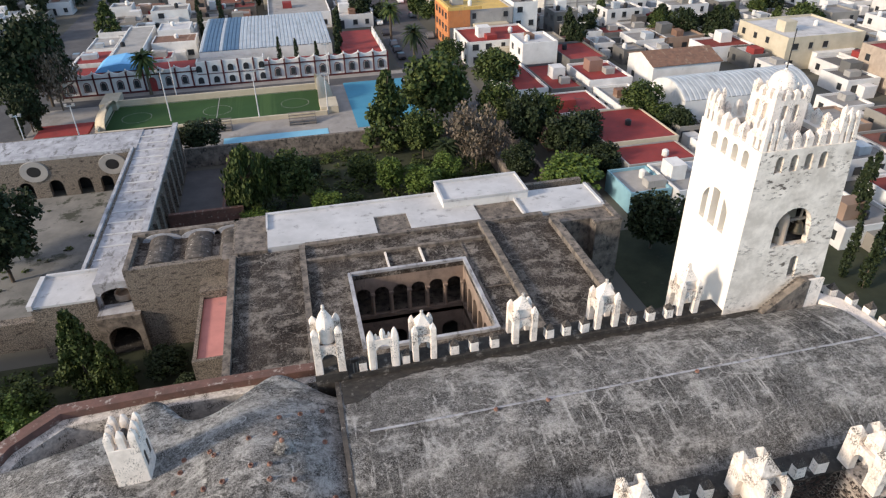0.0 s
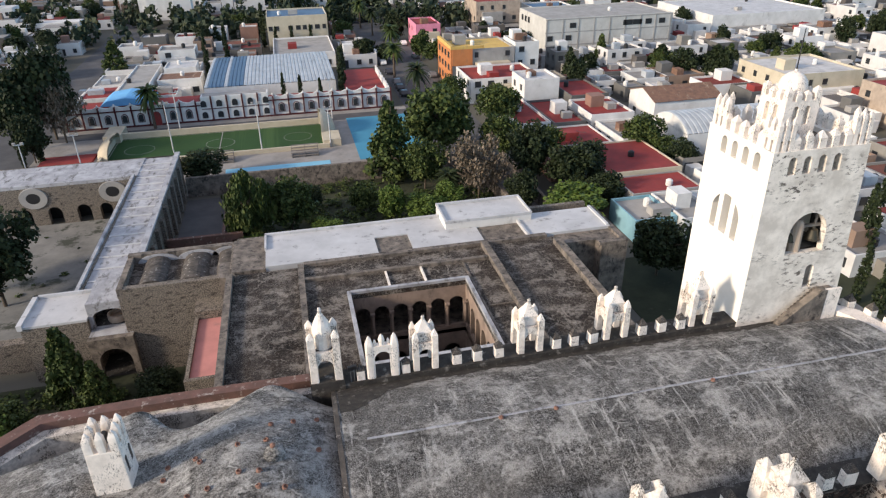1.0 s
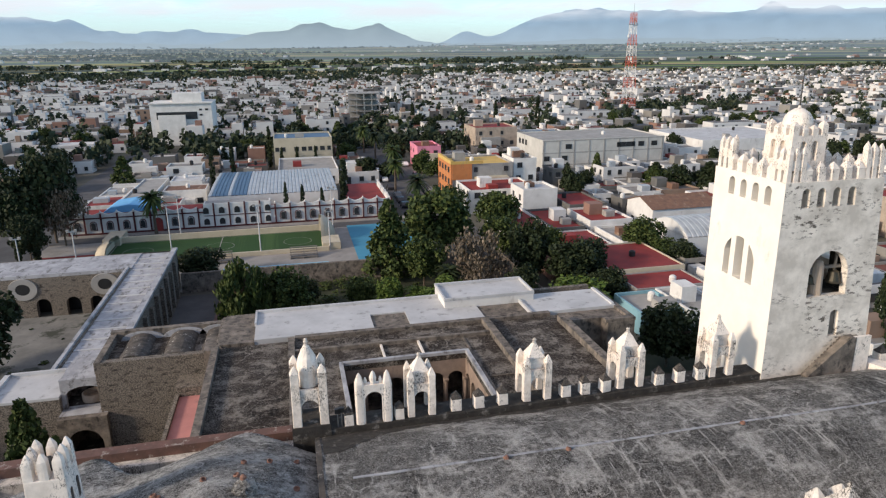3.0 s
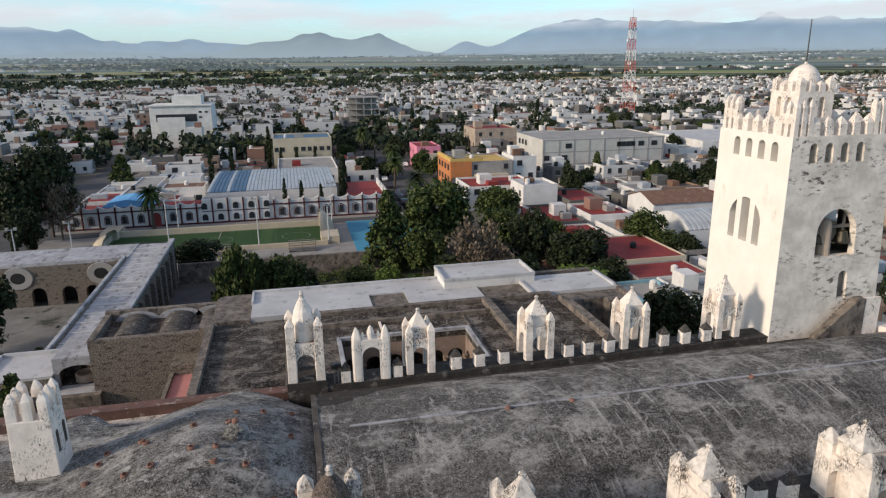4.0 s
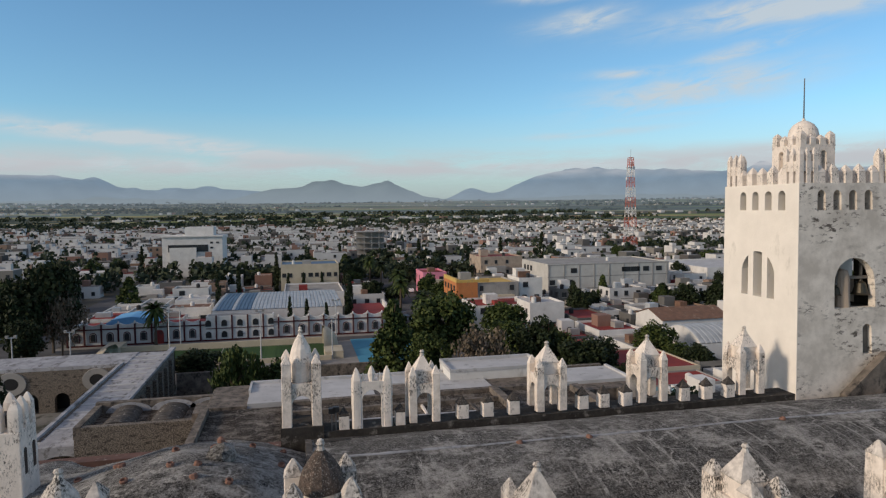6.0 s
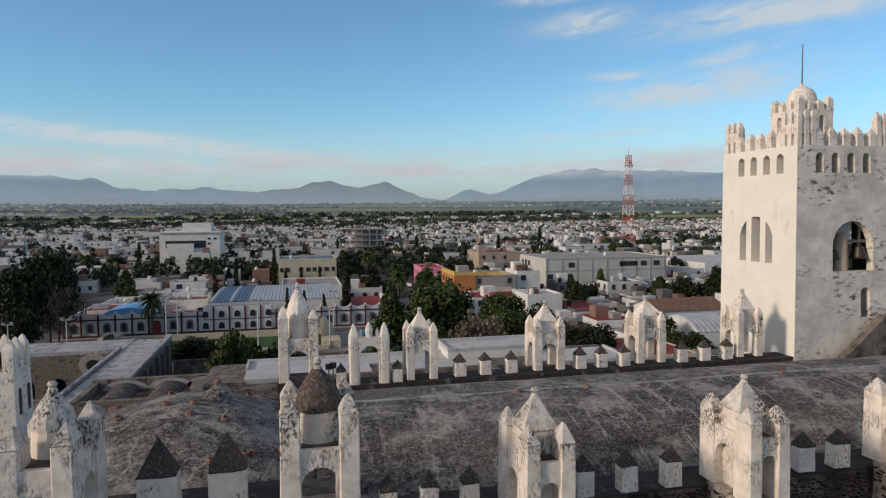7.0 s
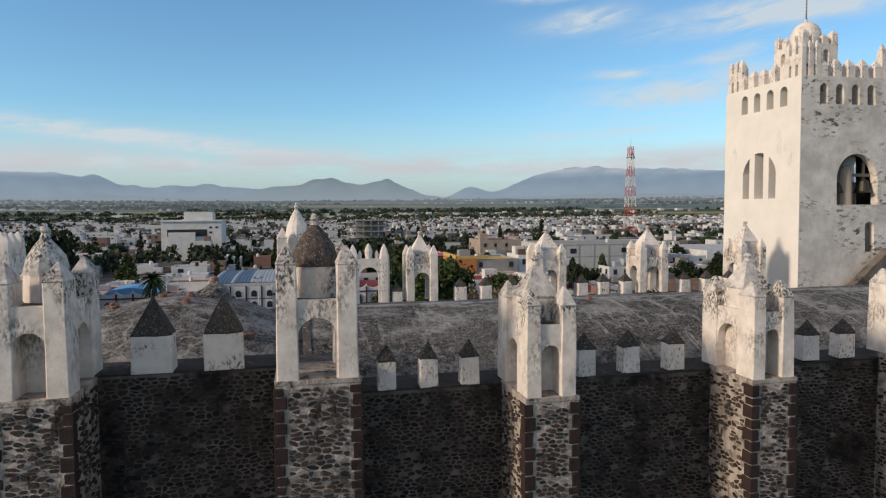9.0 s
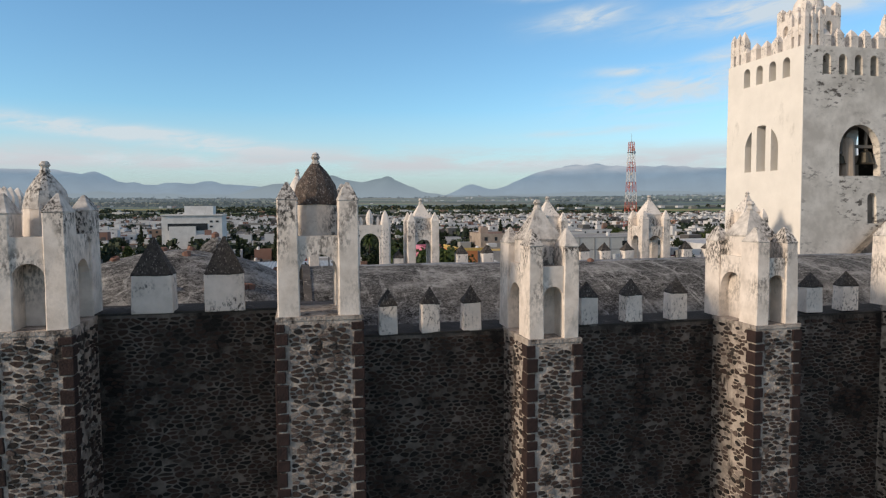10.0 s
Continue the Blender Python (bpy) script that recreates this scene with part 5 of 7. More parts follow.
# dark asphalt colour carries the shadow that lies on this yard
structure("floor_small_court", boxes((-19.0, -12.3, 89, 108, G, G + 0.15)), M["asphalt"], "bluish paved yard below the wing, dark to carry its shade", "floor")
structure("wall_small_court", boxes((-12.3, -11.9, 89, 110, G, 2.6), (-19.0, -9.0, 86.4, 87.0, G, 4.2), (-19.0, -12.3, 88.6, 89, G, 3.0)), M["redband"], "low reddish yard walls", "wall")
structure("wall_orchard", boxes((-19.0, 32.0, 109.6, 110.2, G, 4.2), (32.0, 36.0, 70, 71, G, 3.0)), M["parapet"], "long weathered orchard wall", "wall")
structure("wall_lane", worn(boxes((30.5, 31.0, 84, 110, G, 3.4), (36.0, 36.5, 80, 112, G, 3.2)), 0.05), M["parapet"], "weathered lane walls beside the orchard", "wall")

# ---- ground and far country ----
bm = bmesh.new()
for x0, x1, y0, y1 in ((-4900, 4900, -700, 4900),):
    v = [bm.verts.new(p) for p in ((x0, y0, G), (x1, y0, G), (x1, y1, G), (x0, y1, G))]
    bm.faces.new(v)
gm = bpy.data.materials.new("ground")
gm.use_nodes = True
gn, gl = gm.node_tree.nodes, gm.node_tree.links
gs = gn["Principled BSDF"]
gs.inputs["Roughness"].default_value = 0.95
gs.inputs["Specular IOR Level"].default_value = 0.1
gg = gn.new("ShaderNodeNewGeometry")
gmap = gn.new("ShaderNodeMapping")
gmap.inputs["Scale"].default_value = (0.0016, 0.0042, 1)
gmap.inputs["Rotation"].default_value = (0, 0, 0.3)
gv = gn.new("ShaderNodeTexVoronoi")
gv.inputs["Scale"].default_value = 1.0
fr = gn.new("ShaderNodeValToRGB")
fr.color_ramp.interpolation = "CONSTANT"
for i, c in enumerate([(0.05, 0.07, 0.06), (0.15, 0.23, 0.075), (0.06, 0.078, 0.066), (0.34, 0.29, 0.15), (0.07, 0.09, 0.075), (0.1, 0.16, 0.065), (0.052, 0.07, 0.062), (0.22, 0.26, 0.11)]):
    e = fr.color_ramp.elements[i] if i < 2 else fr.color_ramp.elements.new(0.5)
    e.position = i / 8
# field colours; the dull ones are blued to carry the distance haze
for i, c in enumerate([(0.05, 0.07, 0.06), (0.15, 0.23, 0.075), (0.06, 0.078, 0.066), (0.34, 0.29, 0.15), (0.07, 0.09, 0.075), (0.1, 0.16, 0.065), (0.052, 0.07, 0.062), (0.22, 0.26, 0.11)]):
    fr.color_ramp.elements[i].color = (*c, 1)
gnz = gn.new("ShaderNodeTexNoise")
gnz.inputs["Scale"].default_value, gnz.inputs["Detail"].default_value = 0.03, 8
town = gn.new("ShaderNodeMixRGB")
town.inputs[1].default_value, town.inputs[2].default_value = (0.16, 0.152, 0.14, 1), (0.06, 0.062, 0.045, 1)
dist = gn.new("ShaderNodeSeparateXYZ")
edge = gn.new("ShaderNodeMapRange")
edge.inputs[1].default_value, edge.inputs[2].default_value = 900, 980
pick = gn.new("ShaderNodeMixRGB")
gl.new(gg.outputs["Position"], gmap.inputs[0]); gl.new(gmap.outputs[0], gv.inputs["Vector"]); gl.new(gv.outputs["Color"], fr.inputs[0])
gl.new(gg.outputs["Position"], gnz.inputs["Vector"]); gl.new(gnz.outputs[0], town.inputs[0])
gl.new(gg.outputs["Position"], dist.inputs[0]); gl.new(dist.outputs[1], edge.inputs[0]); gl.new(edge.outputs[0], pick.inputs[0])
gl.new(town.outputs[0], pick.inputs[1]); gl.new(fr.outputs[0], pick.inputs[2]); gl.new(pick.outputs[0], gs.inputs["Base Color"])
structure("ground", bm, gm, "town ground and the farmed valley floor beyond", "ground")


def land(x, y):
    """Height of the ground: flat under the town, rising gently towards the hills."""
    r = math.hypot(x, y)
    return G + 84 * max(0.0, (r - 1150) / 3100) ** 1.25


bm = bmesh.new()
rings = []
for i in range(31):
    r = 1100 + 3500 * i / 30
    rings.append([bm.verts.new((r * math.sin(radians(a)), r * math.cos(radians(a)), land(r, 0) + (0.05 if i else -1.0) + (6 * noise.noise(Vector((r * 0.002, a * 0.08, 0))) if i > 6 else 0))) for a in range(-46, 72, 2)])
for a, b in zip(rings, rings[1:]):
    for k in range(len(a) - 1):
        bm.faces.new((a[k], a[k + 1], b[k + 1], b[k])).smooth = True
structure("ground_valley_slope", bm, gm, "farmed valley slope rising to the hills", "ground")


def hill(name, bumps, d, col, label):
    """A far ridge as a rounded body of land: bumps are (bearing, height, half-width) in degrees and metres at the distance d."""
    m = bpy.data.materials.new(name)
    m.use_nodes = True
    s = m.node_tree.nodes["Principled BSDF"]
    s.inputs["Roughness"].default_value = 1.0
    s.inputs["Specular IOR Level"].default_value = 0.0
    nz = m.node_tree.nodes.new("ShaderNodeTexNoise")
    nz.inputs["Scale"].default_value, nz.inputs["Detail"].default_value = 0.007, 10
    ge = m.node_tree.nodes.new("ShaderNodeNewGeometry")
    mx = m.node_tree.nodes.new("ShaderNodeMixRGB")
    # mottled emission carries the relief, and a haze that pales towards the foot
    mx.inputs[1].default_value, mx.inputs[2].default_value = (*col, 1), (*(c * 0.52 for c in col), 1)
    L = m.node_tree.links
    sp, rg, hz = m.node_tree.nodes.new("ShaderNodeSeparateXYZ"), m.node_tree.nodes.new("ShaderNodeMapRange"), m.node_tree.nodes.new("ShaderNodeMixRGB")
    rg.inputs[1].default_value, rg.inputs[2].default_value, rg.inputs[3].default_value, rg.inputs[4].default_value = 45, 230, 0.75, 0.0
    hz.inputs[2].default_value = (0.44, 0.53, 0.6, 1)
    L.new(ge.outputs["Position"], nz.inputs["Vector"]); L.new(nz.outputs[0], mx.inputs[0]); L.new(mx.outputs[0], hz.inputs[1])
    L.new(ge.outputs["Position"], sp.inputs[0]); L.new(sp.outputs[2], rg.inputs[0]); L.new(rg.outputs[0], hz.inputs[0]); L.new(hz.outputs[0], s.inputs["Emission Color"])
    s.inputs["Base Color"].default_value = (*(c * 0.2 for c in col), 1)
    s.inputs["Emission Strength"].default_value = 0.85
    bm = bmesh.new()
    cols = []
    for i in range(361):
        a = -42 + 0.3 * i
        h = (51 + sum(k * math.exp(-((a - c) / w) ** 2) for c, k, w in bumps)) * (1 + 0.04 * noise.noise(Vector((a * 0.35, d * 0.001, 0))) + 0.02 * noise.noise(Vector((a * 1.3, d * 0.01, 0))))
        b = radians(a)
        col_v = []
        for k in range(9):
            u = k / 8
            r = d - 700 * (1 - u)
            hh = h * (math.sin(u * math.pi / 2) ** 1.4) * (1 + (0.24 * noise.noise(Vector((a * 0.7, u * 5, 3))) if 0 < k < 8 else 0))
            col_v.append(bm.verts.new((r * math.sin(b), r * math.cos(b), G + 34 + hh)))
        cols.append(col_v)
    for a, b in zip(cols, cols[1:]):
        for k in range(8):
            bm.faces.new((a[k], b[k], b[k + 1], a[k + 1])).smooth = True
    return structure(name, bm, m, label, "mountain")


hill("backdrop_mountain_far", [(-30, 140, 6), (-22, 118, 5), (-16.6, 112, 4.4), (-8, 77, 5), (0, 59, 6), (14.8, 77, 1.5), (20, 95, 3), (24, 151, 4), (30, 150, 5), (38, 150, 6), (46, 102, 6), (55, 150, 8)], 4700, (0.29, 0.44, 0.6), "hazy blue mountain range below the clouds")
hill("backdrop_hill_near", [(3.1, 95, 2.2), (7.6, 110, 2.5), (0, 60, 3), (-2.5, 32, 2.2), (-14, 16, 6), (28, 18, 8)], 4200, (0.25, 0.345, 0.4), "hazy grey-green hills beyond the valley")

# three glowing see-through banks as thin morning haze over the far valley floor
hm = bpy.data.materials.new("valley_haze")
hm.use_nodes = True
hn, hl = hm.node_tree.nodes, hm.node_tree.links
hn.clear()
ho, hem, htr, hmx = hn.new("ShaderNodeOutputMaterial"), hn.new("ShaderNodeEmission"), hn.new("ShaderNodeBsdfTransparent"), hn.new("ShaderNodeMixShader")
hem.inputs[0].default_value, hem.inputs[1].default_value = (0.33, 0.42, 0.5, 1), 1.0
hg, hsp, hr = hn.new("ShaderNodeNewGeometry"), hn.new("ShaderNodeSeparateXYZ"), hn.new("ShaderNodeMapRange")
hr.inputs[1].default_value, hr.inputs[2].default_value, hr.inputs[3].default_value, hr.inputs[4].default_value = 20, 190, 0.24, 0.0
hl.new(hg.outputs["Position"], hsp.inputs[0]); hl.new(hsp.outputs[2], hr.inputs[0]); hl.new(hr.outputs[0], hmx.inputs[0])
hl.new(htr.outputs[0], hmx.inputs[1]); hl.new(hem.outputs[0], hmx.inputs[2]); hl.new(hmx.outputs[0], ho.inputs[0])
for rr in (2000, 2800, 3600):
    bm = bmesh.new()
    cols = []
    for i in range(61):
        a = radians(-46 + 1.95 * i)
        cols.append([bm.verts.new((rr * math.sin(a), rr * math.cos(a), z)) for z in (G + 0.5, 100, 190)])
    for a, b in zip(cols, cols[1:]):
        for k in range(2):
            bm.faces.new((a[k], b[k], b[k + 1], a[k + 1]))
    structure("backdrop_haze_bank", bm, hm, "thin glowing bluish sheet for haze over the far valley", "haze")

# a low bank of cloud on the range, a soft-edged sheet that glows
cm = bpy.data.materials.new("cloud_bank")
cm.use_nodes = True
cn, cl2 = cm.node_tree.nodes, cm.node_tree.links
cn.clear()
co_, em, tr, mxs = cn.new("ShaderNodeOutputMaterial"), cn.new("ShaderNodeEmission"), cn.new("ShaderNodeBsdfTransparent"), cn.new("ShaderNodeMixShader")
em.inputs[0].default_value, em.inputs[1].default_value = (0.8, 0.85, 0.92, 1), 0.95
cg, cmap, cz = cn.new("ShaderNodeNewGeometry"), cn.new("ShaderNodeMapping"), cn.new("ShaderNodeTexNoise")
cmap.inputs["Scale"].default_value = (0.0016, 0.0016, 0.0085)
cz.inputs["Scale"].default_value, cz.inputs["Detail"].default_value, cz.inputs["Roughness"].default_value = 1.0, 9, 0.55
cs, lo_, hi_ = cn.new("ShaderNodeSeparateXYZ"), cn.new("ShaderNodeMapRange"), cn.new("ShaderNodeMapRange")
lo_.inputs[1].default_value, lo_.inputs[2].default_value = 195, 255
hi_.inputs[1].default_value, hi_.inputs[2].default_value, hi_.inputs[3].default_value, hi_.inputs[4].default_value = 290, 410, 1, 0
thr = cn.new("ShaderNodeMapRange")
thr.inputs[1].default_value, thr.inputs[2].default_value, thr.inputs[4].default_value = 0.36, 0.56, 0.9
m1, m2 = cn.new("ShaderNodeMath"), cn.new("ShaderNodeMath")
m1.operation = m2.operation = "MULTIPLY"
cl2.new(cg.outputs["Position"], cmap.inputs[0]); cl2.new(cmap.outputs[0], cz.inputs["Vector"]); cl2.new(cz.outputs[0], thr.inputs[0])
cl2.new(cg.outputs["Position"], cs.inputs[0]); cl2.new(cs.outputs[2], lo_.inputs[0]); cl2.new(cs.outputs[2], hi_.inputs[0])
cl2.new(lo_.outputs[0], m1.inputs[0]); cl2.new(hi_.outputs[0], m1.inputs[1]); cl2.new(m1.outputs[0], m2.inputs[0]); cl2.new(thr.outputs[0], m2.inputs[1])
cl2.new(m2.outputs[0], mxs.inputs[0]); cl2.new(tr.outputs[0], mxs.inputs[1]); cl2.new(em.outputs[0], mxs.inputs[2]); cl2.new(mxs.outputs[0], co_.inputs[0])
bm = bmesh.new()
cols = []
for i in range(61):
    a = radians(-44 + 1.8 * i)
    cols.append([bm.verts.new((4090 * math.sin(a), 4090 * math.cos(a), z)) for z in (110, 420)])
for a, b in zip(cols, cols[1:]):
    bm.faces.new((a[0], b[0], b[1], a[1]))
ob = structure("backdrop_cloud_bank", bm, cm, "low pale cloud bank lying on the mountains", "cloud")
ob.visible_shadow = False

# ---- sports ground and school ----
structure("pavement_sports", boxes((-50, 25.5, 110.3, 153.6, G, G + 0.06)), M["paving"], "pale paved ground round the sports pitch", "pavement")
structure("road_main", boxes((25.5, 39.0, 71, 330, G, G + 0.05), (-62, -50, 108, 400, G, G + 0.05), (-50, 25.5, 146.5, 151, G + 0.06, G + 0.1)), M["asphalt"], "grey asphalt streets of the town", "road")
for nm, a in (("ground_orchard", (-11.9, 30.5, 67.5, 109.6)), ("ground_garden", (-60, -19.3, 36, 62)), ("ground_yard", (-19.3, -8.2, 36.1, 61.9)), ("ground_atrium", (36.5, 90, 30, 72))):
    structure(nm, boxes((*a, G, G + 0.06)), M["soil"], "dark shaded garden ground with grass and soil", "ground")
structure("floor_pitch", boxes((-36.5, 5.6, 129.2, 145, G + 0.06, G + 0.1)), M["turf"], "green sports turf with mown bands", "floor")
bm = boxes((-15.55, -15.4, 129.4, 144.9, G + 0.1, G + 0.115), (-36.2, -36.08, 129.5, 144.7, G + 0.1, G + 0.115), (5.1, 5.22, 129.5, 144.7, G + 0.1, G + 0.115), (-36, 5.1, 129.5, 129.62, G + 0.1, G + 0.115), (-36, 5.1, 144.5, 144.62, G + 0.1, G + 0.115))
for c in (-15.5, -31.0, 0.0):
    for k in range(28):
        a, b = 2 * math.pi * k / 28, 2 * math.pi * (k + 1) / 28
        p = [(c + r * math.cos(t), 137.1 + r * math.sin(t)) for r, t in ((2.8, a), (2.8, b), (2.87, b), (2.87, a))]
        bm.faces.new([bm.verts.new((*q, G + 0.115)) for q in p])
tagged(part("pitch_lines", bm, M["concrete"], bpy.data.objects["floor_pitch"]), "white pitch lines")
structure("wall_pitch", boxes((-37, 6, 128.5, 129.0, G, G + 0.9), (-37, 6, 145.1, 145.6, G, G + 1.3), (-37, -36.5, 129.0, 145.1, G, G + 1.3)), M["cream"], "low cream wall round the sports pitch", "wall")


def shell(x, y, w, d, h, rz):
    """A cream concrete end wall that curls over in a quarter dome."""
    t = thing("pitch_end_shell", x, y, G, "cream curved concrete end wall of the sports pitch", "end wall", "end walls of the sports pitch", rz)
    bm = bmesh.new()
    for k, f in ((1.0, 1), (0.93, -1)):
        g = []
        for i in range(13):
            a = -math.pi / 2 + math.pi * i / 12
            g.append([bm.verts.new((w * k * math.cos(a) * math.cos(e), d / 2 * k * math.sin(a) * math.cos(e) ** 0.6, h * k * math.sin(e))) for e in [1.45 * j / 8 for j in range(9)]])
        for p, q in zip(g, g[1:]):
            for j in range(8):
                bm.faces.new((p[j], q[j], q[j + 1], p[j + 1])).smooth = True
    part("hood", bm, M["cream"], t)
    part("wall", boxes((0.0, w + 0.3, -d * 0.95, -d * 0.42, 0, 1.5)), M["cream"], t)


shell(4.8, 139.5, 3.2, 11, 4.6, 0)
shell(-35.5, 137.0, 3.0, 14, 3.0, 180)
structure("floor_blue_court", boxes((11.0, 24.3, 120, 147.4, G + 0.06, G + 0.11)), M["court"], "blue painted sports court", "floor")
structure("floor_blue_strip", boxes((-13.6, 5.4, 117.6, 121.2, G + 0.06, G + 0.12)), M["water"], "pale blue painted strip", "floor")
structure("floor_red_stand", boxes((-48, -38.6, 120, 136, G + 0.06, G + 0.5)), M["redroof"], "red painted terrace beside the pitch", "floor")
for x0, x1, y in ((-16.5, -12.2, 127.0), (-1.6, 3.6, 126.6)):
    t = thing("bleacher", (x0 + x1) / 2, y - 1.3, G, "small grey timber bleacher beside the pitch", "bleacher", "bleachers by the pitch")
    w = (x1 - x0) / 2
    for k in range(5):
        part("bench", boxes((-w, w, 0.5 * k - 1.0, 0.5 * k - 0.62, 0.35 + 0.36 * k, 0.43 + 0.36 * k)), M["timber"], t)
    for s in (-1, 0, 1):
        part("frame", prism(bmesh.new(), [(-1.1, 0), (1.3, 0), (1.3, 1.8), (-1.1, 0.3)], "x", s * w * 0.95 - 0.04, s * w * 0.95 + 0.04), M["iron"], t)
for x, y, h in ((-24.1, 133.5, 10), (-7.1, 128.7, 10), (-37.4, 121, 9), (6.2, 129, 8), (-24.1, 146, 9), (8.0, 147.5, 9), (-45, 118, 9)):
    t = thing("floodlight_pole", x, y, G, "tall white floodlight pole beside the pitch", "lamp post", "floodlight poles of the sports ground")
    part("pole", cylinder(bmesh.new(), 0, 0, 0, h, 0.13, 0.08, 8), M["galv"], t)
    part("crossbar", boxes((-0.8, 0.8, -0.06, 0.06, h - 0.25, h - 0.1)), M["galv"], t)
    for s in (-0.6, 0.6):
        part("lamp", boxes((s - 0.22, s + 0.22, -0.3, 0.12, h - 0.1, h + 0.22)), M["concrete"], t)

SC = thing("school", -13, 154, G, "long white school with maroon pilasters and arched windows", "school")


def spart(name, bm, mat, label="", parent=None):
    ob = part(name, bm, mat, parent or SC, label)
    if parent is None:
        ob.location = (13, -154, -G)
    return ob


two = (-20.0, -5.5)
for a in ((-48, two[0], 154, 154.5, G, 5.2), (two[1], 22.3, 154, 154.5, G, 5.2), (21.8, 22.3, 154.5, 176, G, 5.2), (-48, -47.5, 154.5, 172, G, 5.0)):
    spart("wall", boxes(a), M["white"])
spart("wall", boxes((two[0], two[1], 153.8, 157, G, 6.3)), M["white"])
spart("plinth", boxes((-48.05, 22.4, 153.7, 153.85, G, G + 0.4)), M["maroon"], "maroon plinth")
spart("band", boxes((-48.05, two[0], 153.78, 153.95, 4.35, 4.6), (two[1], 22.4, 153.78, 153.95, 4.35, 4.6), (two[0], two[1], 153.66, 153.76, 3.55, 3.7)), M["maroon"], "maroon cornice band")
x = -48.0
while x < 22.4:
    top = 6.5 if two[0] - 0.2 <= x <= two[1] + 0.2 else 5.5
    spart("pilaster", boxes((x - 0.16, x + 0.16, 153.6, 153.9, G, top)), M["maroon"], "maroon pilaster")
    if x + 3.3 < 22.5:
        c = x + 1.68
        if two[0] < c < two[1]:
            for zz in (1.6, 4.1):
                spart("window", prism(bmesh.new(), arch(c - 0.6, c + 0.6, zz, zz + 0.8), "y", 153.62, 153.78), M["glass"], "dark arched window")
        else:
            fr = spart("window_frame", prism(bmesh.new(), arch(c - 0.72, c + 0.72, 1.75, 3.1), "y", 153.82, 153.97), M["maroon"], "maroon window surround")
            ob = part("window_reveal", prism(bmesh.new(), arch(c - 0.55, c + 0.55, 1.9, 3.08), "y", 153.77, 153.815), M["white"], fr)
            ob = part("window", prism(bmesh.new(), arch(c - 0.5, c + 0.5, 1.95, 3.07), "y", 153.73, 153.765), M["glass"], fr)
        # scalloped top of the wall
        if not (two[0] < c < two[1]):
            bm = bmesh.new()
            pts = [(x + 0.22, 5.18), (x + 3.14, 5.18)] + [(x + 3.14 - 2.92 * k / 8, 5.75 - 0.5 * math.sin(math.pi * k / 8)) for k in range(9)]
            prism(bm, pts, "y", 154.0, 154.4)
            spart("scalloped_parapet", bm, M["white"])
            spart("knob", lathe(bmesh.new(), [(0.12, 5.5), (0.22, 5.75), (0.16, 6.0), (0.03, 6.2)], 8, x, 154.0), M["white"])
    x += 3.35
spart("door", prism(bmesh.new(), arch(-30.6, -28.8, G, 3.0), "y", 153.6, 153.9), M["redroof"], "red arched school door")
for i in range(7):
    y = 156.5 + i * 2.9
    bm = prism(bmesh.new(), [(y + 0.2, 5.2), (y + 2.7, 5.2)] + [(y + 2.7 - 2.5 * k / 8, 5.75 - 0.5 * math.sin(math.pi * k / 8)) for k in range(9)], "x", 21.9, 22.25)
    spart("scalloped_parapet", bm, M["white"])
spart("roof", boxes((-46, -21, 154.5, 163, 4.2, 4.5), (12.5, 21.8, 154.5, 180, 3.9, 4.2), (-21, 12.5, 157, 160, 3.8, 4.1)), M["redroof"], "red painted flat roof")
spart("roof", boxes((two[0] + 0.3, two[1] - 0.3, 154.2, 157, 6.1, 6.32)), M["concrete"], "grey flat roof")


def ring_walls(w, d, h, k):
    """Four walls of one thickness as one closed ring."""
    bm = bmesh.new()
    o = [(0, 0), (w, 0), (w, d), (0, d)]
    i = [(k, k), (w - k, k), (w - k, d - k), (k, d - k)]
    V = [[bm.verts.new((*p, z)) for p in r] for r, z in ((o, 0), (o, h), (i, h), (i, 0))]
    for a, b in zip(V, V[1:]):
        for j in range(4):
            bm.faces.new((a[j], a[(j + 1) % 4], b[(j + 1) % 4], b[j]))
    return bm


def barrel(name, x0, x1, y0, y1, z, rise, mats, label, cat, ribs, wallmat, along="x"):
    """A sheet-metal hall: walls, a curved ribbed roof and gable ends; along: the direction of its ridge."""
    t = thing(name, x0, y0, G, label, cat)
    w, d = x1 - x0, y1 - y0
    part("wall", ring_walls(w, d, z - G, 0.3), wallmat, t)
    L, S = (w, d) if along == "x" else (d, w)
    for k in range(ribs):
        a, b = L * k / ribs, L * (k + 1) / ribs
        bm = bmesh.new()
        n = 14
        for q in range(n):
            def at(l, i, lift=0.0):
                s = S * i / n
                zz = z - G + rise * math.sin(math.pi * i / n) ** 0.8 + lift
                return (l, s, zz) if along == "x" else (s, l, zz)
            m = (b - a) * 0.18
            for l0, l1, f0, f1 in ((a, a + m, 0.0, 0.16), (a + m, b - m, 0.16, 0.16), (b - m, b, 0.16, 0.0)):
                bm.faces.new([bm.verts.new(p) for p in (at(l0, q, f0), at(l1, q, f1), at(l1, q + 1, f1), at(l0, q + 1, f0))])
        part("roof_sheet", bm, mats(k), t)
    for e in (0, L - 0.25):
        bm = bmesh.new()
        prism(bm, [(0, z - G - 0.1)] + [(S * i / 14, z - G + rise * math.sin(math.pi * i / 14) ** 0.8 - 0.03) for i in range(15)] + [(S, z - G - 0.1)], "x" if along == "x" else "y", e, e + 0.25)
        part("gable", bm, wallmat, t)
    return t


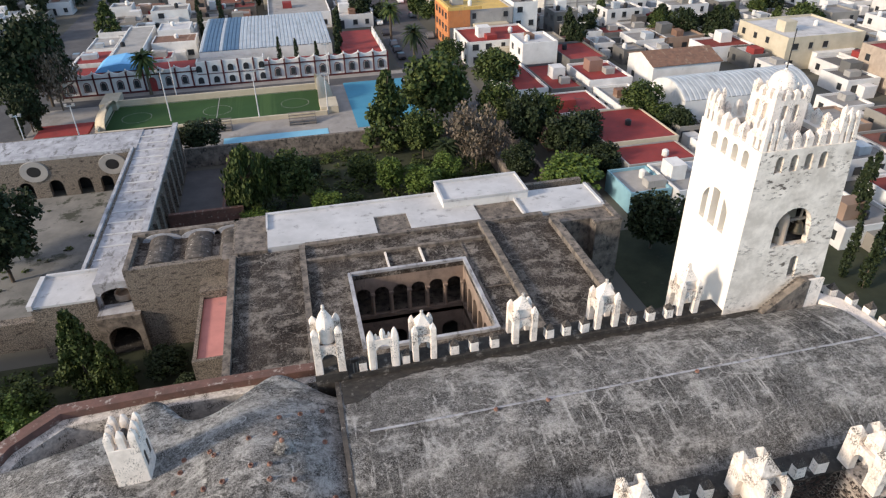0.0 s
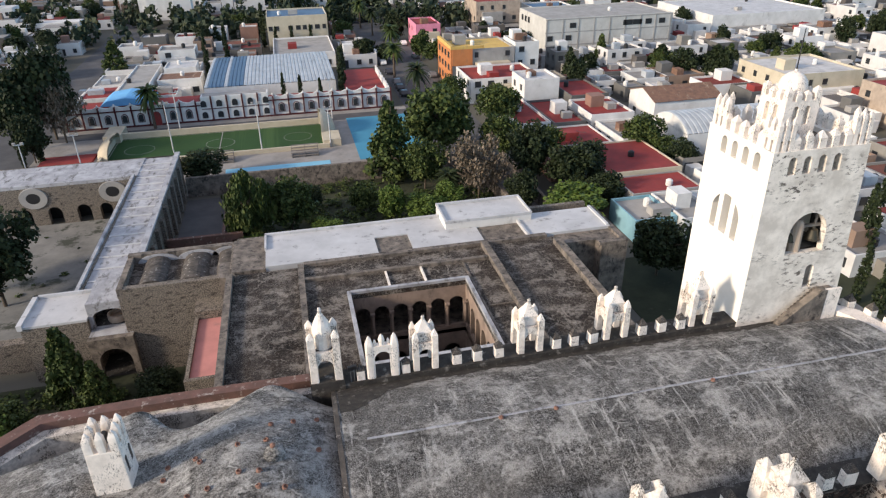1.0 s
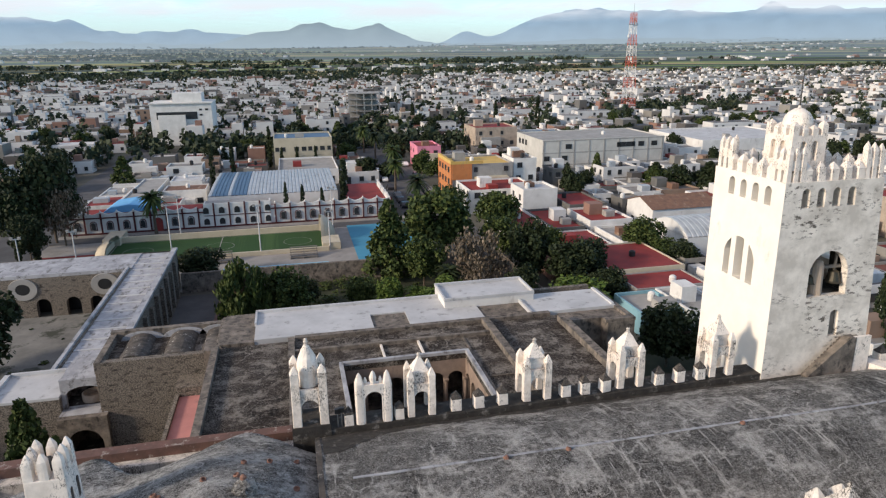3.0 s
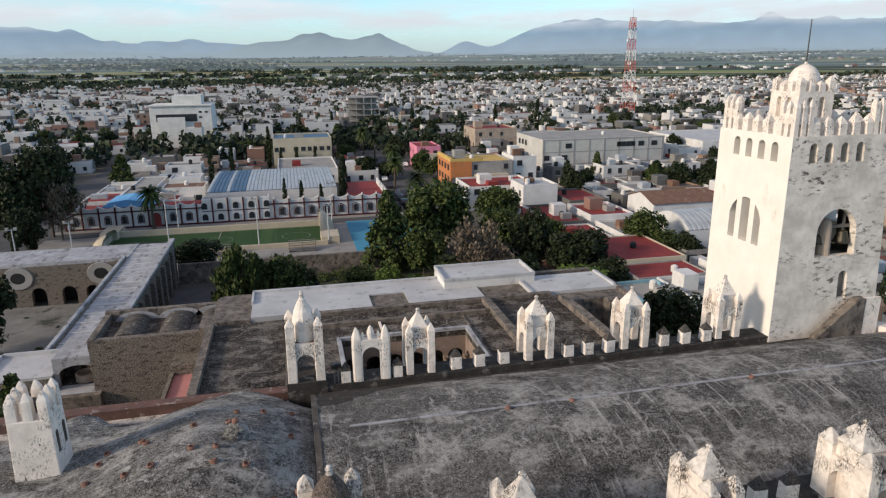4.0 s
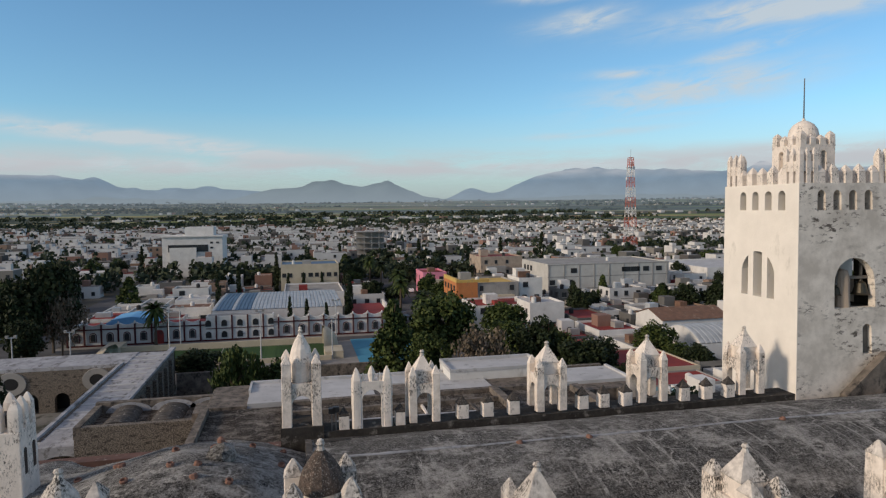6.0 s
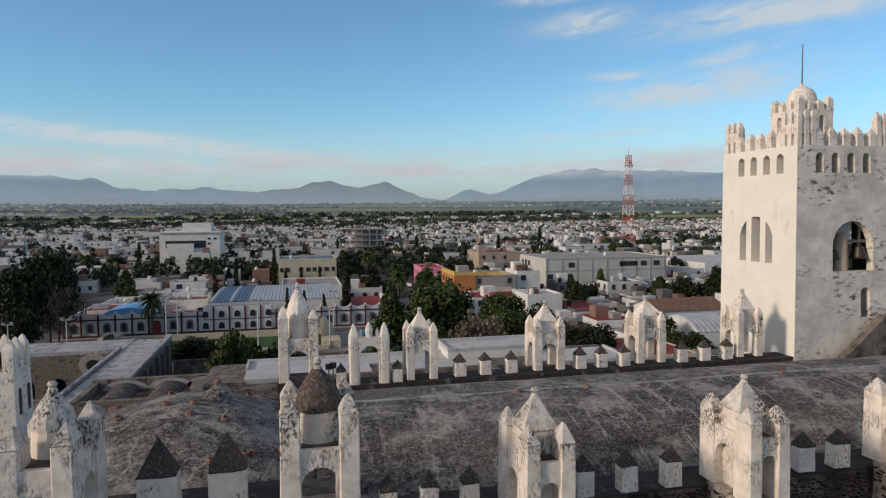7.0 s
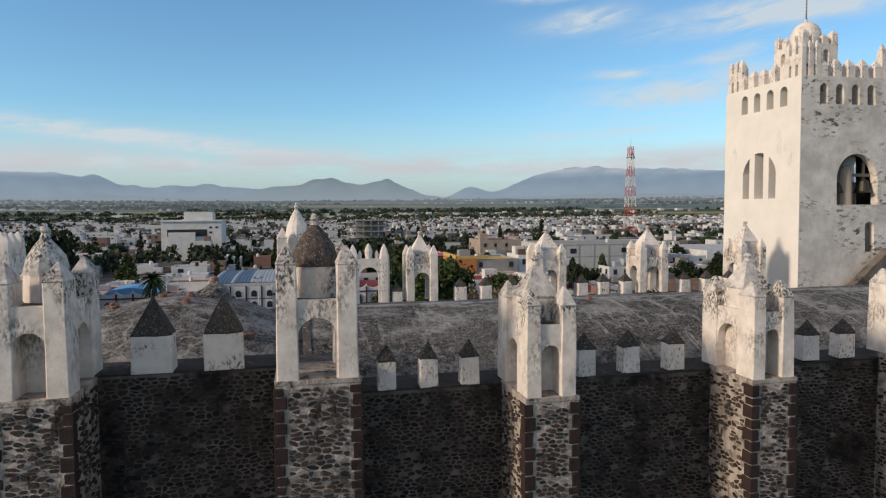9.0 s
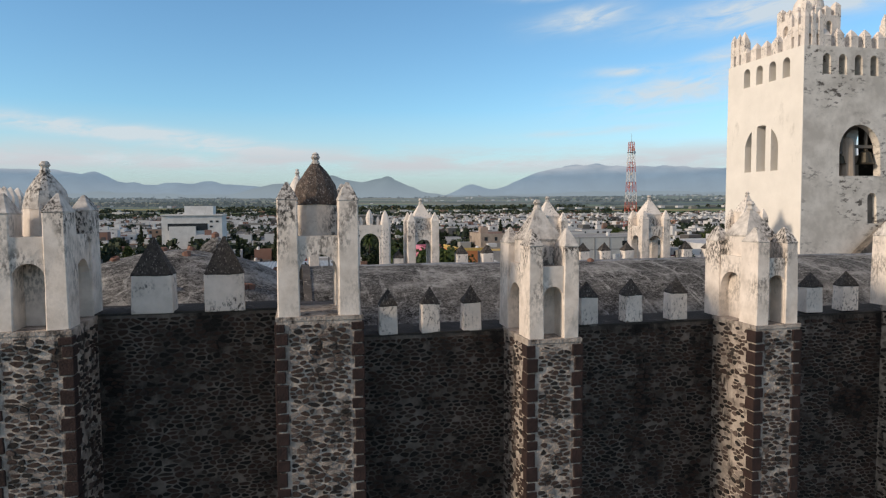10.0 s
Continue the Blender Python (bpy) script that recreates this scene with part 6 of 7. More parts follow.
barrel("sports_hall", -19.8, 10.4, 161.5, 195, 6.3, 0.4, lambda k: M["blue_roof"] if k < 11 and k % 5 else M["steel_roof"], "sports hall with a pale curved roof striped blue at one end", "sports hall", 34, M["white"])
t = thing("blue_canopy", -36, 157, G, "bright blue canvas canopy over a school yard", "canopy")
part("roof", prism(bmesh.new(), [(-5.5, 4.2), (-4, 5.2), (0, 5.7), (4, 5.2), (5.5, 4.2), (5.4, 4.1), (-5.4, 4.1)], "y", 0, 9), M["sky_roof"], t)
for sx in (-5, 5):
    for sy in (0.3, 8.7):
        part("post", boxes((sx - 0.1, sx + 0.1, sy - 0.1, sy + 0.1, 0, 4.15)), M["iron"], t)

# ---- houses ----
TAKEN = [(-90, -24, 30, 113), (-49, 25, 100, 196), (25, 40.5, 60, 340), (-63, -49.5, 100, 420), (-30, 40, 30, 112), (26, 37, 60, 112), (20, 62, 20, 84)]


def house(x, y, w, d, h, label, wall=None, roof=None, floors=1, seed=0, tank=True, hut=False, group="", slope=False, front="y", cat="house", win=None, parapet=0.45):
    """A flat-roofed house: four walls that rise past the roof, rows of windows on two sides, a door, tank and stair hut."""
    rs = random.Random(seed)
    t = thing("house", x, y, G, label, cat, group)
    P = wall or M["house"]
    R = roof or M["houseroof"]
    k = 0.25
    part("wall", ring_walls(w, d, h, k), P, t)
    if slope:
        bm = prism(bmesh.new(), [(-0.3, h - 0.05), (d / 2, h + 0.16 * d), (d + 0.3, h - 0.05), (d + 0.3, h + 0.08), (d / 2, h + 0.16 * d + 0.13), (-0.3, h + 0.08)], "x", -0.3, w + 0.3)
        part("roof", bm, R, t)
        part("gable", prism(bmesh.new(), [(0.02, h), (d - 0.02, h), (d / 2, h + 0.155 * d)], "x", 0.02, k), P, t)
        part("gable", prism(bmesh.new(), [(0.02, h), (d - 0.02, h), (d / 2, h + 0.155 * d)], "x", w - k, w - 0.02), P, t)
    else:
        part("roof", boxes((k, w - k, k, d - k, h - parapet - 0.2, h - parapet)), R, t)
    fh = h / floors
    bmw, bmf = bmesh.new(), bmesh.new()
    n = win or max(2, int(w / 3.4))
    m = max(2, int(d / 4.0))
    for f in range(floors):
        zb = f * fh + 0.95
        zt = min(zb + 1.35, (f + 1) * fh - 0.55)
        for i in range(n):
            if rs.random() < 0.18:
                continue
            c = w * (i + 0.5) / n + rs.uniform(-0.2, 0.2)
            ww = rs.uniform(0.45, 0.8)
            zz = 0.02 if (f == 0 and rs.random() < 0.25) else zb
            box(bmw, c - ww, c + ww, -0.05, 0.02, zz, zt)
            box(bmf, c - ww - 0.1, c + ww + 0.1, -0.16, -0.03, zz - 0.12 if zz > 0.5 else zz, zz)
        for i in range(m):
            if rs.random() < 0.4:
                continue
            c = d * (i + 0.5) / m
            for xx in (0, w):
                box(bmw, xx - 0.05 if xx == 0 else xx - 0.02, xx + 0.02 if xx == 0 else xx + 0.05, c - 0.6, c + 0.6, zb, zt)
    part("window", bmw, M["glass"], t)["kind"] = "stuff"
    part("window_sill", bmf, M["concrete"], t)["kind"] = "stuff"
    if tank and not slope:
        a, b = rs.uniform(0.2, 0.8) * w, rs.uniform(0.3, 0.8) * d
        bm = lathe(bmesh.new(), [(0.5, h - parapet), (0.55, h - parapet + 0.2), (0.55, h + 0.65), (0.3, h + 0.85), (0.18, h + 0.9)], 10, a, b)
        part("water_tank", bm, M["tank"] if rs.random() < 0.5 else M["white"], t, "rooftop water tank")
    if not slope and rs.random() < 0.7:
        a = rs.uniform(0.0, 0.4) * w
        ah = h * rs.uniform(0.45, 0.75)
        part("annex", boxes((a, a + w * rs.uniform(0.35, 0.55), -rs.uniform(1.2, 2.4), 0.0, 0, ah)), M["house"] if wall is None else rs.choice((M["concrete"], M["white"], M["cream"])), t)
    if not slope and rs.random() < 0.6:
        a, b = rs.uniform(0.15, 0.6) * w, rs.uniform(0.15, 0.5) * d
        part("roof_shed", boxes((a, a + rs.uniform(1.5, 3.5), b, b + rs.uniform(1.2, 3), h - parapet, h - parapet + rs.uniform(0.8, 1.7))), rs.choice((M["concrete"], M["rust"], M["redroof"], M["steel_roof"])), t)
    if hut and not slope:
        a, b = rs.uniform(0.1, 0.5) * w, rs.uniform(0.3, 0.6) * d
        part("stair_hut", boxes((a, a + min(3, w * 0.4), b, b + min(3, d * 0.35), h - parapet, h + 1.9)), P, t)
    return t


def own(x0, x1, y0, y1, h, label, **k):
    TAKEN.append((x0, x1, y0, y1))
    return house(x0, y0, x1 - x0, y1 - y0, h, label, **k)


own(40.5, 57, 167, 182, 9.4, "grey rendered house with an orange front", wall=M["concrete"], roof=M["yellow"], floors=3, seed=3, hut=True)
ob = thing("orange_front", 40.2, 166.8, G, "orange painted street front with a yellow parapet", "facade")
part("wall", boxes((-0.15, 0.25, 0.0, 15, 0, 9.6), (0.25, 5.5, -0.2, 0.15, 5.5, 9.6)), M["orange"], ob)
part("parapet", boxes((-0.2, 0.5, -0.25, 15, 9.6, 10.5), (0.5, 8.5, -0.25, 0.3, 9.6, 10.3)), M["yellow"], ob, "yellow parapet")
for f in range(3):
    for i in range(4):
        part("window", boxes((-0.22, -0.1, 1.6 + i * 3.4, 3.2 + i * 3.4, 1.0 + f * 3.1, 2.5 + f * 3.1)), M["glass"], ob)
own(57.5, 64, 168, 178, 10.2, "white house with a tall roof room", wall=M["white"], floors=3, seed=5, hut=True)
own(41, 58, 151, 165, 5.8, "white two-storey house with small arched balconies", wall=M["white"], roof=M["redroof"], floors=2, seed=6, hut=True)
own(50.4, 58.6, 140, 149, 7.6, "white cubic house with a black roof tank", wall=M["white"], roof=M["whiteroof"], floors=2, seed=7)
own(43.0, 49.8, 122, 147, 3.6, "long low house with a red painted roof", roof=M["redroof"], wall=M["white"], seed=8)
own(50.2, 57, 121, 138, 3.5, "low house with a red painted roof", roof=M["redroof"], seed=9, hut=True)
own(48.2, 61.3, 92.2, 106.5, 3.9, "white house with a broad red painted roof", wall=M["cream"], roof=M["redroof"], seed=10, slope=False, parapet=0.2)
own(48.6, 60.4, 84.6, 91.8, 3.4, "white house with a red painted roof and yard", wall=M["concrete"], roof=M["redroof"], seed=11, parapet=0.2)
own(44.6, 51.0, 76.0, 84.0, 3.4, "light blue house with a grey patched flat roof", wall=M["teal"], roof=M["concrete"], seed=12)
own(51.2, 57.0, 74.5, 84.0, 3.6, "white house with a grey patched flat roof", wall=M["white"], roof=M["concrete"], seed=42, hut=True)
own(57.2, 62.6, 72.5, 84.0, 3.2, "white house with a pale flat roof", wall=M["white"], roof=M["whiteroof"], seed=43)
own(63.4, 69.0, 74, 92, 3.4, "white house with a grey flat roof", wall=M["white"], roof=M["concrete"], seed=13)
own(44.5, 56.8, 108.6, 119.6, 3.2, "low house with a red painted roof and black tank", wall=M["white"], roof=M["redroof"], seed=61, parapet=0.25)
own(58.6, 66.0, 108, 120, 3.6, "white house behind trees with a grey roof", wall=M["white"], roof=M["concrete"], seed=14)
own(58.5, 68, 122, 134, 4.2, "green-walled house with a red roof", roof=M["redroof"], seed=15, hut=True)
own(60, 69, 136, 150, 4.4, "white low house with a red roof", roof=M["redroof"], seed=16)
TAKEN.append((70, 104, 104, 122)); TAKEN.append((73, 94, 123, 140))
barrel("white_warehouse", 70.5, 98, 106, 118.5, 4.8, 2.3, lambda k: M["steel_roof"], "white warehouse with a curved ribbed sheet roof", "warehouse", 26, M["white"])
house(73, 123, 15.5, 11, 5.4, "white barn with a rusty sheet roof", M["white"], M["rust"], 1, 17, False, slope=True, cat="barn")
grey = own(75, 116, 192, 216, 11.4, "long pale grey unfinished building with a few dark windows", wall=M["pale_concrete"], roof=M["concrete"], floors=1, seed=18, tank=True, win=1, cat="building", parapet=0.3)
for f in range(3):
    part("floor_band", boxes((-0.06, 41.06, -0.06, 0.02, 3.55 + 3.7 * f, 3.85 + 3.7 * f)), M["concrete"], grey, "grey floor band")
for i in range(9):
    part("column_strip", boxes((0.2 + i * 5.0, 0.6 + i * 5.0, -0.1, 0.02, 0.0, 11.2)), M["concrete"], grey, "thin vertical concrete strip")
for xs, z0, ww in (((8.5, 33.0, 37.5), 8.5, 1.0), ((26.2, 29.3), 8.5, 1.5), ((1.4, 7.3), 5.0, 0.9), ((4.4, 7.3, 14.2, 19.2, 24.8, 31.2, 36.6), 1.4, 0.85)):
    for c in xs:
        part("window", boxes((c - ww, c + ww, -0.1, 0.03, z0, z0 + 1.5)), M["dark"], grey)
for y in (14.0, 17.0, 20.0):
    part("window", boxes((-0.1, 0.03, y, y + 1.6, 8.2, 9.9)), M["dark"], grey)
own(138, 181, 204, 240, 7.6, "large hall with a broad white roof", wall=M["white"], roof=M["whiteroof"], floors=1, seed=19, cat="hall")
own(-57, -32, 308, 328, 17.5, "large white building with a dark ribbon window", wall=M["white"], roof=M["whiteroof"], floors=1, seed=20, hut=True, cat="building", win=1)
ob = thing("roof_storey", -56.0, 308.5, G + 17.5, "set-back white top storey with antennas", "roof storey")
part("wall", boxes((8, 20, 3, 14, 0, 4.2)), M["white"], ob)
part("slab", boxes((-1.2, 24.5, -1.2, 18, 0, 0.5)), M["white"], ob)
part("ribbon_window", boxes((1.5, 18, -0.62, -0.56, -6.5, -3.4)), M["glass"], ob)
for xx, zz in ((3.0, -9.5), (5.5, -9.5), (12.5, -8.5), (19.5, -3.0), (19.5, -5.2), (22.0, -3.0)):
    part("window", boxes((xx - 0.6, xx + 0.6, -0.6, -0.45, zz, zz + 0.8)), M["dark"], ob)
for k in range(5):
    part("antenna", cylinder(bmesh.new(), 8.5 + 2.6 * k, 6, 4.2, 6.4, 0.06, 0.04, 5), M["iron"], ob)
own(-5.4, 13.8, 229, 246, 10.6, "cream building with pilasters and a blue-grey roof", wall=M["cream"], roof=M["blue_roof"], floors=2, seed=21, win=9, cat="building")
own(-4, 13.5, 200, 226, 4.5, "low house with a pale roof behind the sports hall", seed=31, roof=M["concrete"])
own(41, 49, 218, 232, 7.6, "pink two-storey house with a red roof", wall=M["magenta"], roof=M["redroof"], floors=2, seed=22)
own(66, 82, 236, 252, 11, "orange-brown rendered three-storey house with a red roof", wall=M["ochre"], roof=M["redroof"], floors=3, seed=23, hut=True)
own(86, 101, 230, 246, 8.6, "rendered two-storey house with a blue sheet roof", roof=M["blue_roof"], floors=2, seed=24)
own(118, 138, 104, 118, 8.2, "pinkish house with tall arched windows", wall=M["ochre"], roof=M["redroof"], floors=2, seed=25, cat="house", win=6)
own(108, 128, 128, 146, 7.4, "cream two-storey building with a flat roof", wall=M["cream"], floors=2, seed=26, hut=True)
ob = thing("unfinished_building", 33, 378, G, "unfinished grey concrete building with open floors", "building")
TAKEN.append((32, 52, 376, 396))
for f in range(5):
    part("floor_slab", boxes((0, 17.5, 0, 16, 3.2 * f + 3.0, 3.2 * f + 3.4)), M["concrete"], ob)
    for i in range(5):
        part("column", boxes((i * 4.25, i * 4.25 + 0.45, 0.1, 0.55, 3.2 * f, 3.2 * f + 3.0)), M["concrete"], ob)
        part("column", boxes((i * 4.25, i * 4.25 + 0.45, 15.4, 15.9, 3.2 * f, 3.2 * f + 3.0)), M["concrete"], ob)
part("inner_wall", boxes((1, 16.5, 6, 6.3, 0, 16)), M["concrete"], ob)

for x0, x1, y0, y1, h, rf, lab, sd in ((-47.5, -40.5, 164, 175, 4.4, "redroof", "low school annex with a red painted roof", 51), (-40.0, -33.5, 167, 196, 4.8, "concrete", "long grey shed with a flat roof beside the school", 52), (-33.0, -26.5, 165, 172, 3.8, "redroof", "small school block with a red roof", 53),
                                       (-32.5, -22.0, 178, 186, 4.4, "rust", "low building with a rusty roof behind the school", 54), (-32.0, -24.0, 187.5, 196, 5.2, "whiteroof", "white low house with a pale roof", 55), (-47.5, -41, 178, 190, 4.0, "concrete", "low house with a patched grey roof", 56)):
    own(x0, x1, y0, y1, h, lab, roof=M[rf], wall=M["white"], seed=sd, parapet=0.25)

# the rest of the near town, street block by street block
rs = random.Random(11)
KIND = ["white rendered flat-roofed house with roof tank", "low rendered house with a patched flat roof", "two-storey rendered town house with a flat roof", "small town house with painted walls and roof parapet"]
protos = []


def clash(x0, x1, y0, y1):
    return any(x0 < b and x1 > a and y0 < d and y1 > c for a, b, c, d in TAKEN)


count = 0
PLACED = []
y = 60.0
while y < 232:
    depth = rs.uniform(7.5, 10.5)
    x = -0.40 * y - 12
    while x < 1.1 * y + 20:
        w = rs.choice((rs.uniform(5, 8.5), rs.uniform(5, 8.5), rs.uniform(8.5, 12)))
        street = (x % 74) < 6
        if not street and not clash(x, x + w, y, y + depth) and rs.random() < 0.9:
            fl = rs.choice((1, 1, 1, 1, 1, 2, 2) if y > 170 else (1, 1, 1, 2))
            hh = fl * 2.8 + rs.uniform(0.3, 1.0)
            dd = depth * rs.uniform(0.78, 0.98)
            key = (round(w / 2), round(dd / 3), fl, rs.randrange(2))
            found = [p for p in protos if p[0] == key]
            if found:
                copy_thing(found[0][1], pose(x, y, G))
            else:
                p = house(x, y, w, dd, hh, KIND[(0, 1, 2, 2)[fl] if rs.random() < 0.6 else 3], None, None, fl, 100 + count, rs.random() < 0.7, rs.random() < 0.35, "town houses")
                protos.append((key, p))
            PLACED.append((x, x + w, y - 2, y + dd))
            count += 1
        x += w + rs.choice((0.0, 0.0, 0.4, 3.0))
    y += depth + (8.0 if int(y / 62) != int((y + depth) / 62) else 1.2)

# small infill houses and sheds in the gaps
tries = 0
while tries < 4200 and count < 480:
    tries += 1
    y = rs.uniform(62, 232)
    w, dd = rs.uniform(4.5, 8), rs.uniform(5, 8)
    x = rs.uniform(max(41.0, -0.4 * y), 1.08 * y + 14) if rs.random() < 0.75 else rs.uniform(-0.4 * y - 8, 20)
    if clash(x - 0.4, x + w + 0.4, y - 0.4, y + dd + 0.4) or any(x < b + 0.3 and x + w > a - 0.3 and y < d + 0.3 and y + dd > c - 0.3 for a, b, c, d in PLACED):
        continue
    key = ("small", round(w), rs.randrange(3))
    found = [p for p in protos if p[0] == key]
    if found:
        copy_thing(found[0][1], pose(x, y, G))
    else:
        protos.append((key, house(x, y, w, dd, rs.uniform(2.8, 4.2), "small low house with a patched roof", None, None, 1, 900 + count, rs.random() < 0.5, False, "town houses")))
    PLACED.append((x, x + w, y - 1.5, y + dd))
    count += 1

# a dense quarter of low houses behind the school
tries, dense = 0, 0
while tries < 2500 and dense < 45:
    tries += 1
    y = rs.uniform(196, 240)
    w, dd = rs.uniform(5, 9), rs.uniform(5.5, 9)
    x = rs.uniform(-49, 30)
    if clash(x - 0.2, x + w + 0.2, y - 0.2, y + dd + 0.2) or any(x < b + 0.2 and x + w > a - 0.2 and y < d + 0.2 and y + dd > c - 0.2 for a, b, c, d in PLACED):
        continue
    key = ("low", round(w), rs.randrange(2))
    found = [p for p in protos if p[0] == key]
    if found:
        copy_thing(found[0][1], pose(x, y, G))
    else:
        protos.append((key, house(x, y, w, dd, rs.uniform(3.0, 6.4), "low town house with parapet and rooftop clutter", None, None, 1, 1500 + dense, True, False, "town houses")))
    PLACED.append((x, x + w, y - 1.0, y + dd))
    dense += 1

# far town: too many to count, one body of small blocks with dark windows
FV, FF, RV, RF, WV, WF = [], [], [], [], [], []


def quad_box(V, F, x0, x1, y0, y1, z0, z1):
    n = len(V)
    V += [(x0, y0, z0), (x1, y0, z0), (x1, y1, z0), (x0, y1, z0), (x0, y0, z1), (x1, y0, z1), (x1, y1, z1), (x0, y1, z1)]
    F += [(n, n + 1, n + 5, n + 4), (n + 1, n + 2, n + 6, n + 5), (n + 2, n + 3, n + 7, n + 6), (n + 3, n, n + 4, n + 7), (n + 4, n + 5, n + 6, n + 7)]


y = 241.0
while y < 1000:
    depth = rs.uniform(6.5, 10.5)
    x = -0.42 * y - 20
    keep = 0.93 if y < 700 else 0.93 - 0.5 * (y - 700) / 300
    while x < 1.12 * y + 20:
        w = rs.choice((rs.uniform(4, 7.5), rs.uniform(4, 7.5), rs.uniform(5, 9), rs.uniform(9, 20)))
        if rs.random() < keep and (x % 80) > 6 and not clash(x, x + w, y, y + depth) and noise.noise(Vector((x * 0.006, y * 0.006, 0))) < 0.4:
            hh = rs.choice((2.9, 3.2, 3.4, 3.8, 3.6, 5.6, 6.2, 6.4, 8.8)) + rs.uniform(0, 0.7)
            dd = depth * rs.uniform(0.7, 0.97)
            quad_box(FV, FF, x, x + w, y, y + dd, G, G + hh)
            quad_box(RV, RF, x + 0.2, x + w - 0.2, y + 0.2, y + dd - 0.2, G + hh, G + hh + 0.1)
            for _ in range(rs.choice((0, 1, 1, 2)) if y < 700 else 1):
                a, b = x + rs.uniform(0.3, w * 0.6), y + rs.uniform(0.5, dd * 0.5)
                quad_box(FV, FF, a, a + rs.uniform(1.0, 3.0), b, b + rs.uniform(1, 3), G + hh, G + hh + rs.uniform(0.8, 2.3))
            for f in range(max(1, int(hh / 2.8)) if y < 620 else 0):
                for i in range(max(1, int(w / 3.0))):
                    if rs.random() < 0.7:
                        c = x + w * (i + 0.5) / max(1, int(w / 3.0))
                        quad_box(WV, WF, c - 0.55, c + 0.55, y - 0.08, y + 0.05, G + f * 2.9 + (0.9 if f or i else 0.1), G + f * 2.9 + 2.2)
        x += w + rs.choice((0.0, 0.0, 0.3, 2.5))
    y += depth + rs.choice((0.5, 0.5, 0.5, 7.0))


def stuff(name, V, F, mat, label, cat):
    me = bpy.data.meshes.new(name)
    me.from_pydata(V, [], F)
    me.materials.append(mat)
    return tagged(new(name, me), label, cat, "", "stuff")


stuff("far_town", FV, FF, M["far_house"], "dense far town of pale low houses", "far town")
stuff("far_town_roofs", RV, RF, M["far_roof"], "flat roofs of the far town", "far town")
stuff("far_town_windows", WV, WF, M["glass"], "dark windows of the far town", "far town")

# lattice mast
t = thing("radio_mast", 188.4, 352.7, G, "tall red and white lattice radio mast with dishes", "radio mast")
H = 57.0
for s in range(10):
    bm = bmesh.new()
    z0, z1 = H * s / 10, H * (s + 1) / 10
    w0, w1 = 3.1 - 1.9 * s / 10, 3.1 - 1.9 * (s + 1) / 10
    c0 = [(-w0, -w0, z0), (w0, -w0, z0), (w0, w0, z0), (-w0, w0, z0)]
    c1 = [(-w1, -w1, z1), (w1, -w1, z1), (w1, w1, z1), (-w1, w1, z1)]
    for i in range(4):
        j = (i + 1) % 4
        rod(bm, c0[i], c1[i], 0.17, 5)
        rod(bm, c1[i], c1[j], 0.1, 4)
        rod(bm, c0[i], c1[j], 0.09, 4)
        rod(bm, c0[j], c1[i], 0.09, 4)
        mid0 = [(a + b) / 2 for a, b in zip(c0[i], c1[i])]
        mid1 = [(a + b) / 2 for a, b in zip(c0[j], c1[j])]
        rod(bm, mid0, mid1, 0.09, 4)
    part("lattice_section", bm, M["mast_red"] if s % 2 else M["mast_white"], t)
for k, (z, a) in enumerate(((20, 0.2), (26, 2.2), (33, 4.0), (39, 1.2), (45, 3.0), (51, 5.0), (53, 0.7))):
    ob = part("dish", lathe(bmesh.new(), [(0.1, 0), (0.9, 0.2), (1.0, 0.5), (0.92, 0.5)], 12), M["mast_white"], t, "white antenna dish")
    ob.matrix_basis = pose(2.0 * math.cos(a), 2.0 * math.sin(a), z, 90, 0, math.degrees(a) + 90)
part("antenna", cylinder(bmesh.new(), 0, 0, H, H + 5, 0.12, 0.06, 6), M["iron"], t)
part("platform", boxes((-1.8, 1.8, -1.8, 1.8, 51, 51.3)), M["iron"], t)

# ---- trees ----
def foliage(rs, n, shape, leaf, flat=1.0, droop=0.0):
    """Leaves in clumps: shape() gives clump centres and radii."""
    V, F = [], []
    for c, r, k in shape(rs):
        for _ in range(int(n * k)):
            d = Vector((rs.gauss(0, 1), rs.gauss(0, 1), rs.gauss(0, 1)))
            d = d / max(d.length, 0.01) * r * (rs.random() ** 0.4)
            p = Vector(c) + Vector((d.x, d.y, d.z * flat))
            q = Vector((1, 1, flat))
            s = leaf * rs.uniform(0.6, 1.4)
            nrm = (d * 0.6 + Vector((rs.uniform(-1, 1), rs.uniform(-1, 1), rs.uniform(-0.2, 1.2)))).normalized()
            a = nrm.orthogonal().normalized()
            a.rotate(Matrix.Rotation(rs.uniform(0, 6.28), 3, nrm))
            b = nrm.cross(a)
            if droop:
                b = (b * 0.4 + Vector((0, 0, -1)) * droop).normalized()
            i = len(V)
            V += [p + (e * s) * q for e in (a * -0.5 - b * 0.3, a * 0.1 - b * 0.7, a * 0.6 + b * 0.1, a * -0.05 + b * 0.75)]
            F.append((i, i + 1, i + 2, i + 3))
    me = bpy.data.meshes.new("crown")
    me.from_pydata([tuple(v) for v in V], [], F)
    return me


def trunk(rs, h, r, limbs, spread, first=0.4):
    bm = bmesh.new()
    p = Vector((0, 0, -0.3))
    for k in range(5):
        q = Vector((rs.uniform(-0.15, 0.15) * k * 0.3, rs.uniform(-0.15, 0.15) * k * 0.3, h * 0.82 * (k + 1) / 5))
        m = (q - p).to_track_quat("Z", "Y").to_matrix()
        r0, r1 = r * (1 - 0.16 * k), r * (1 - 0.16 * (k + 1))
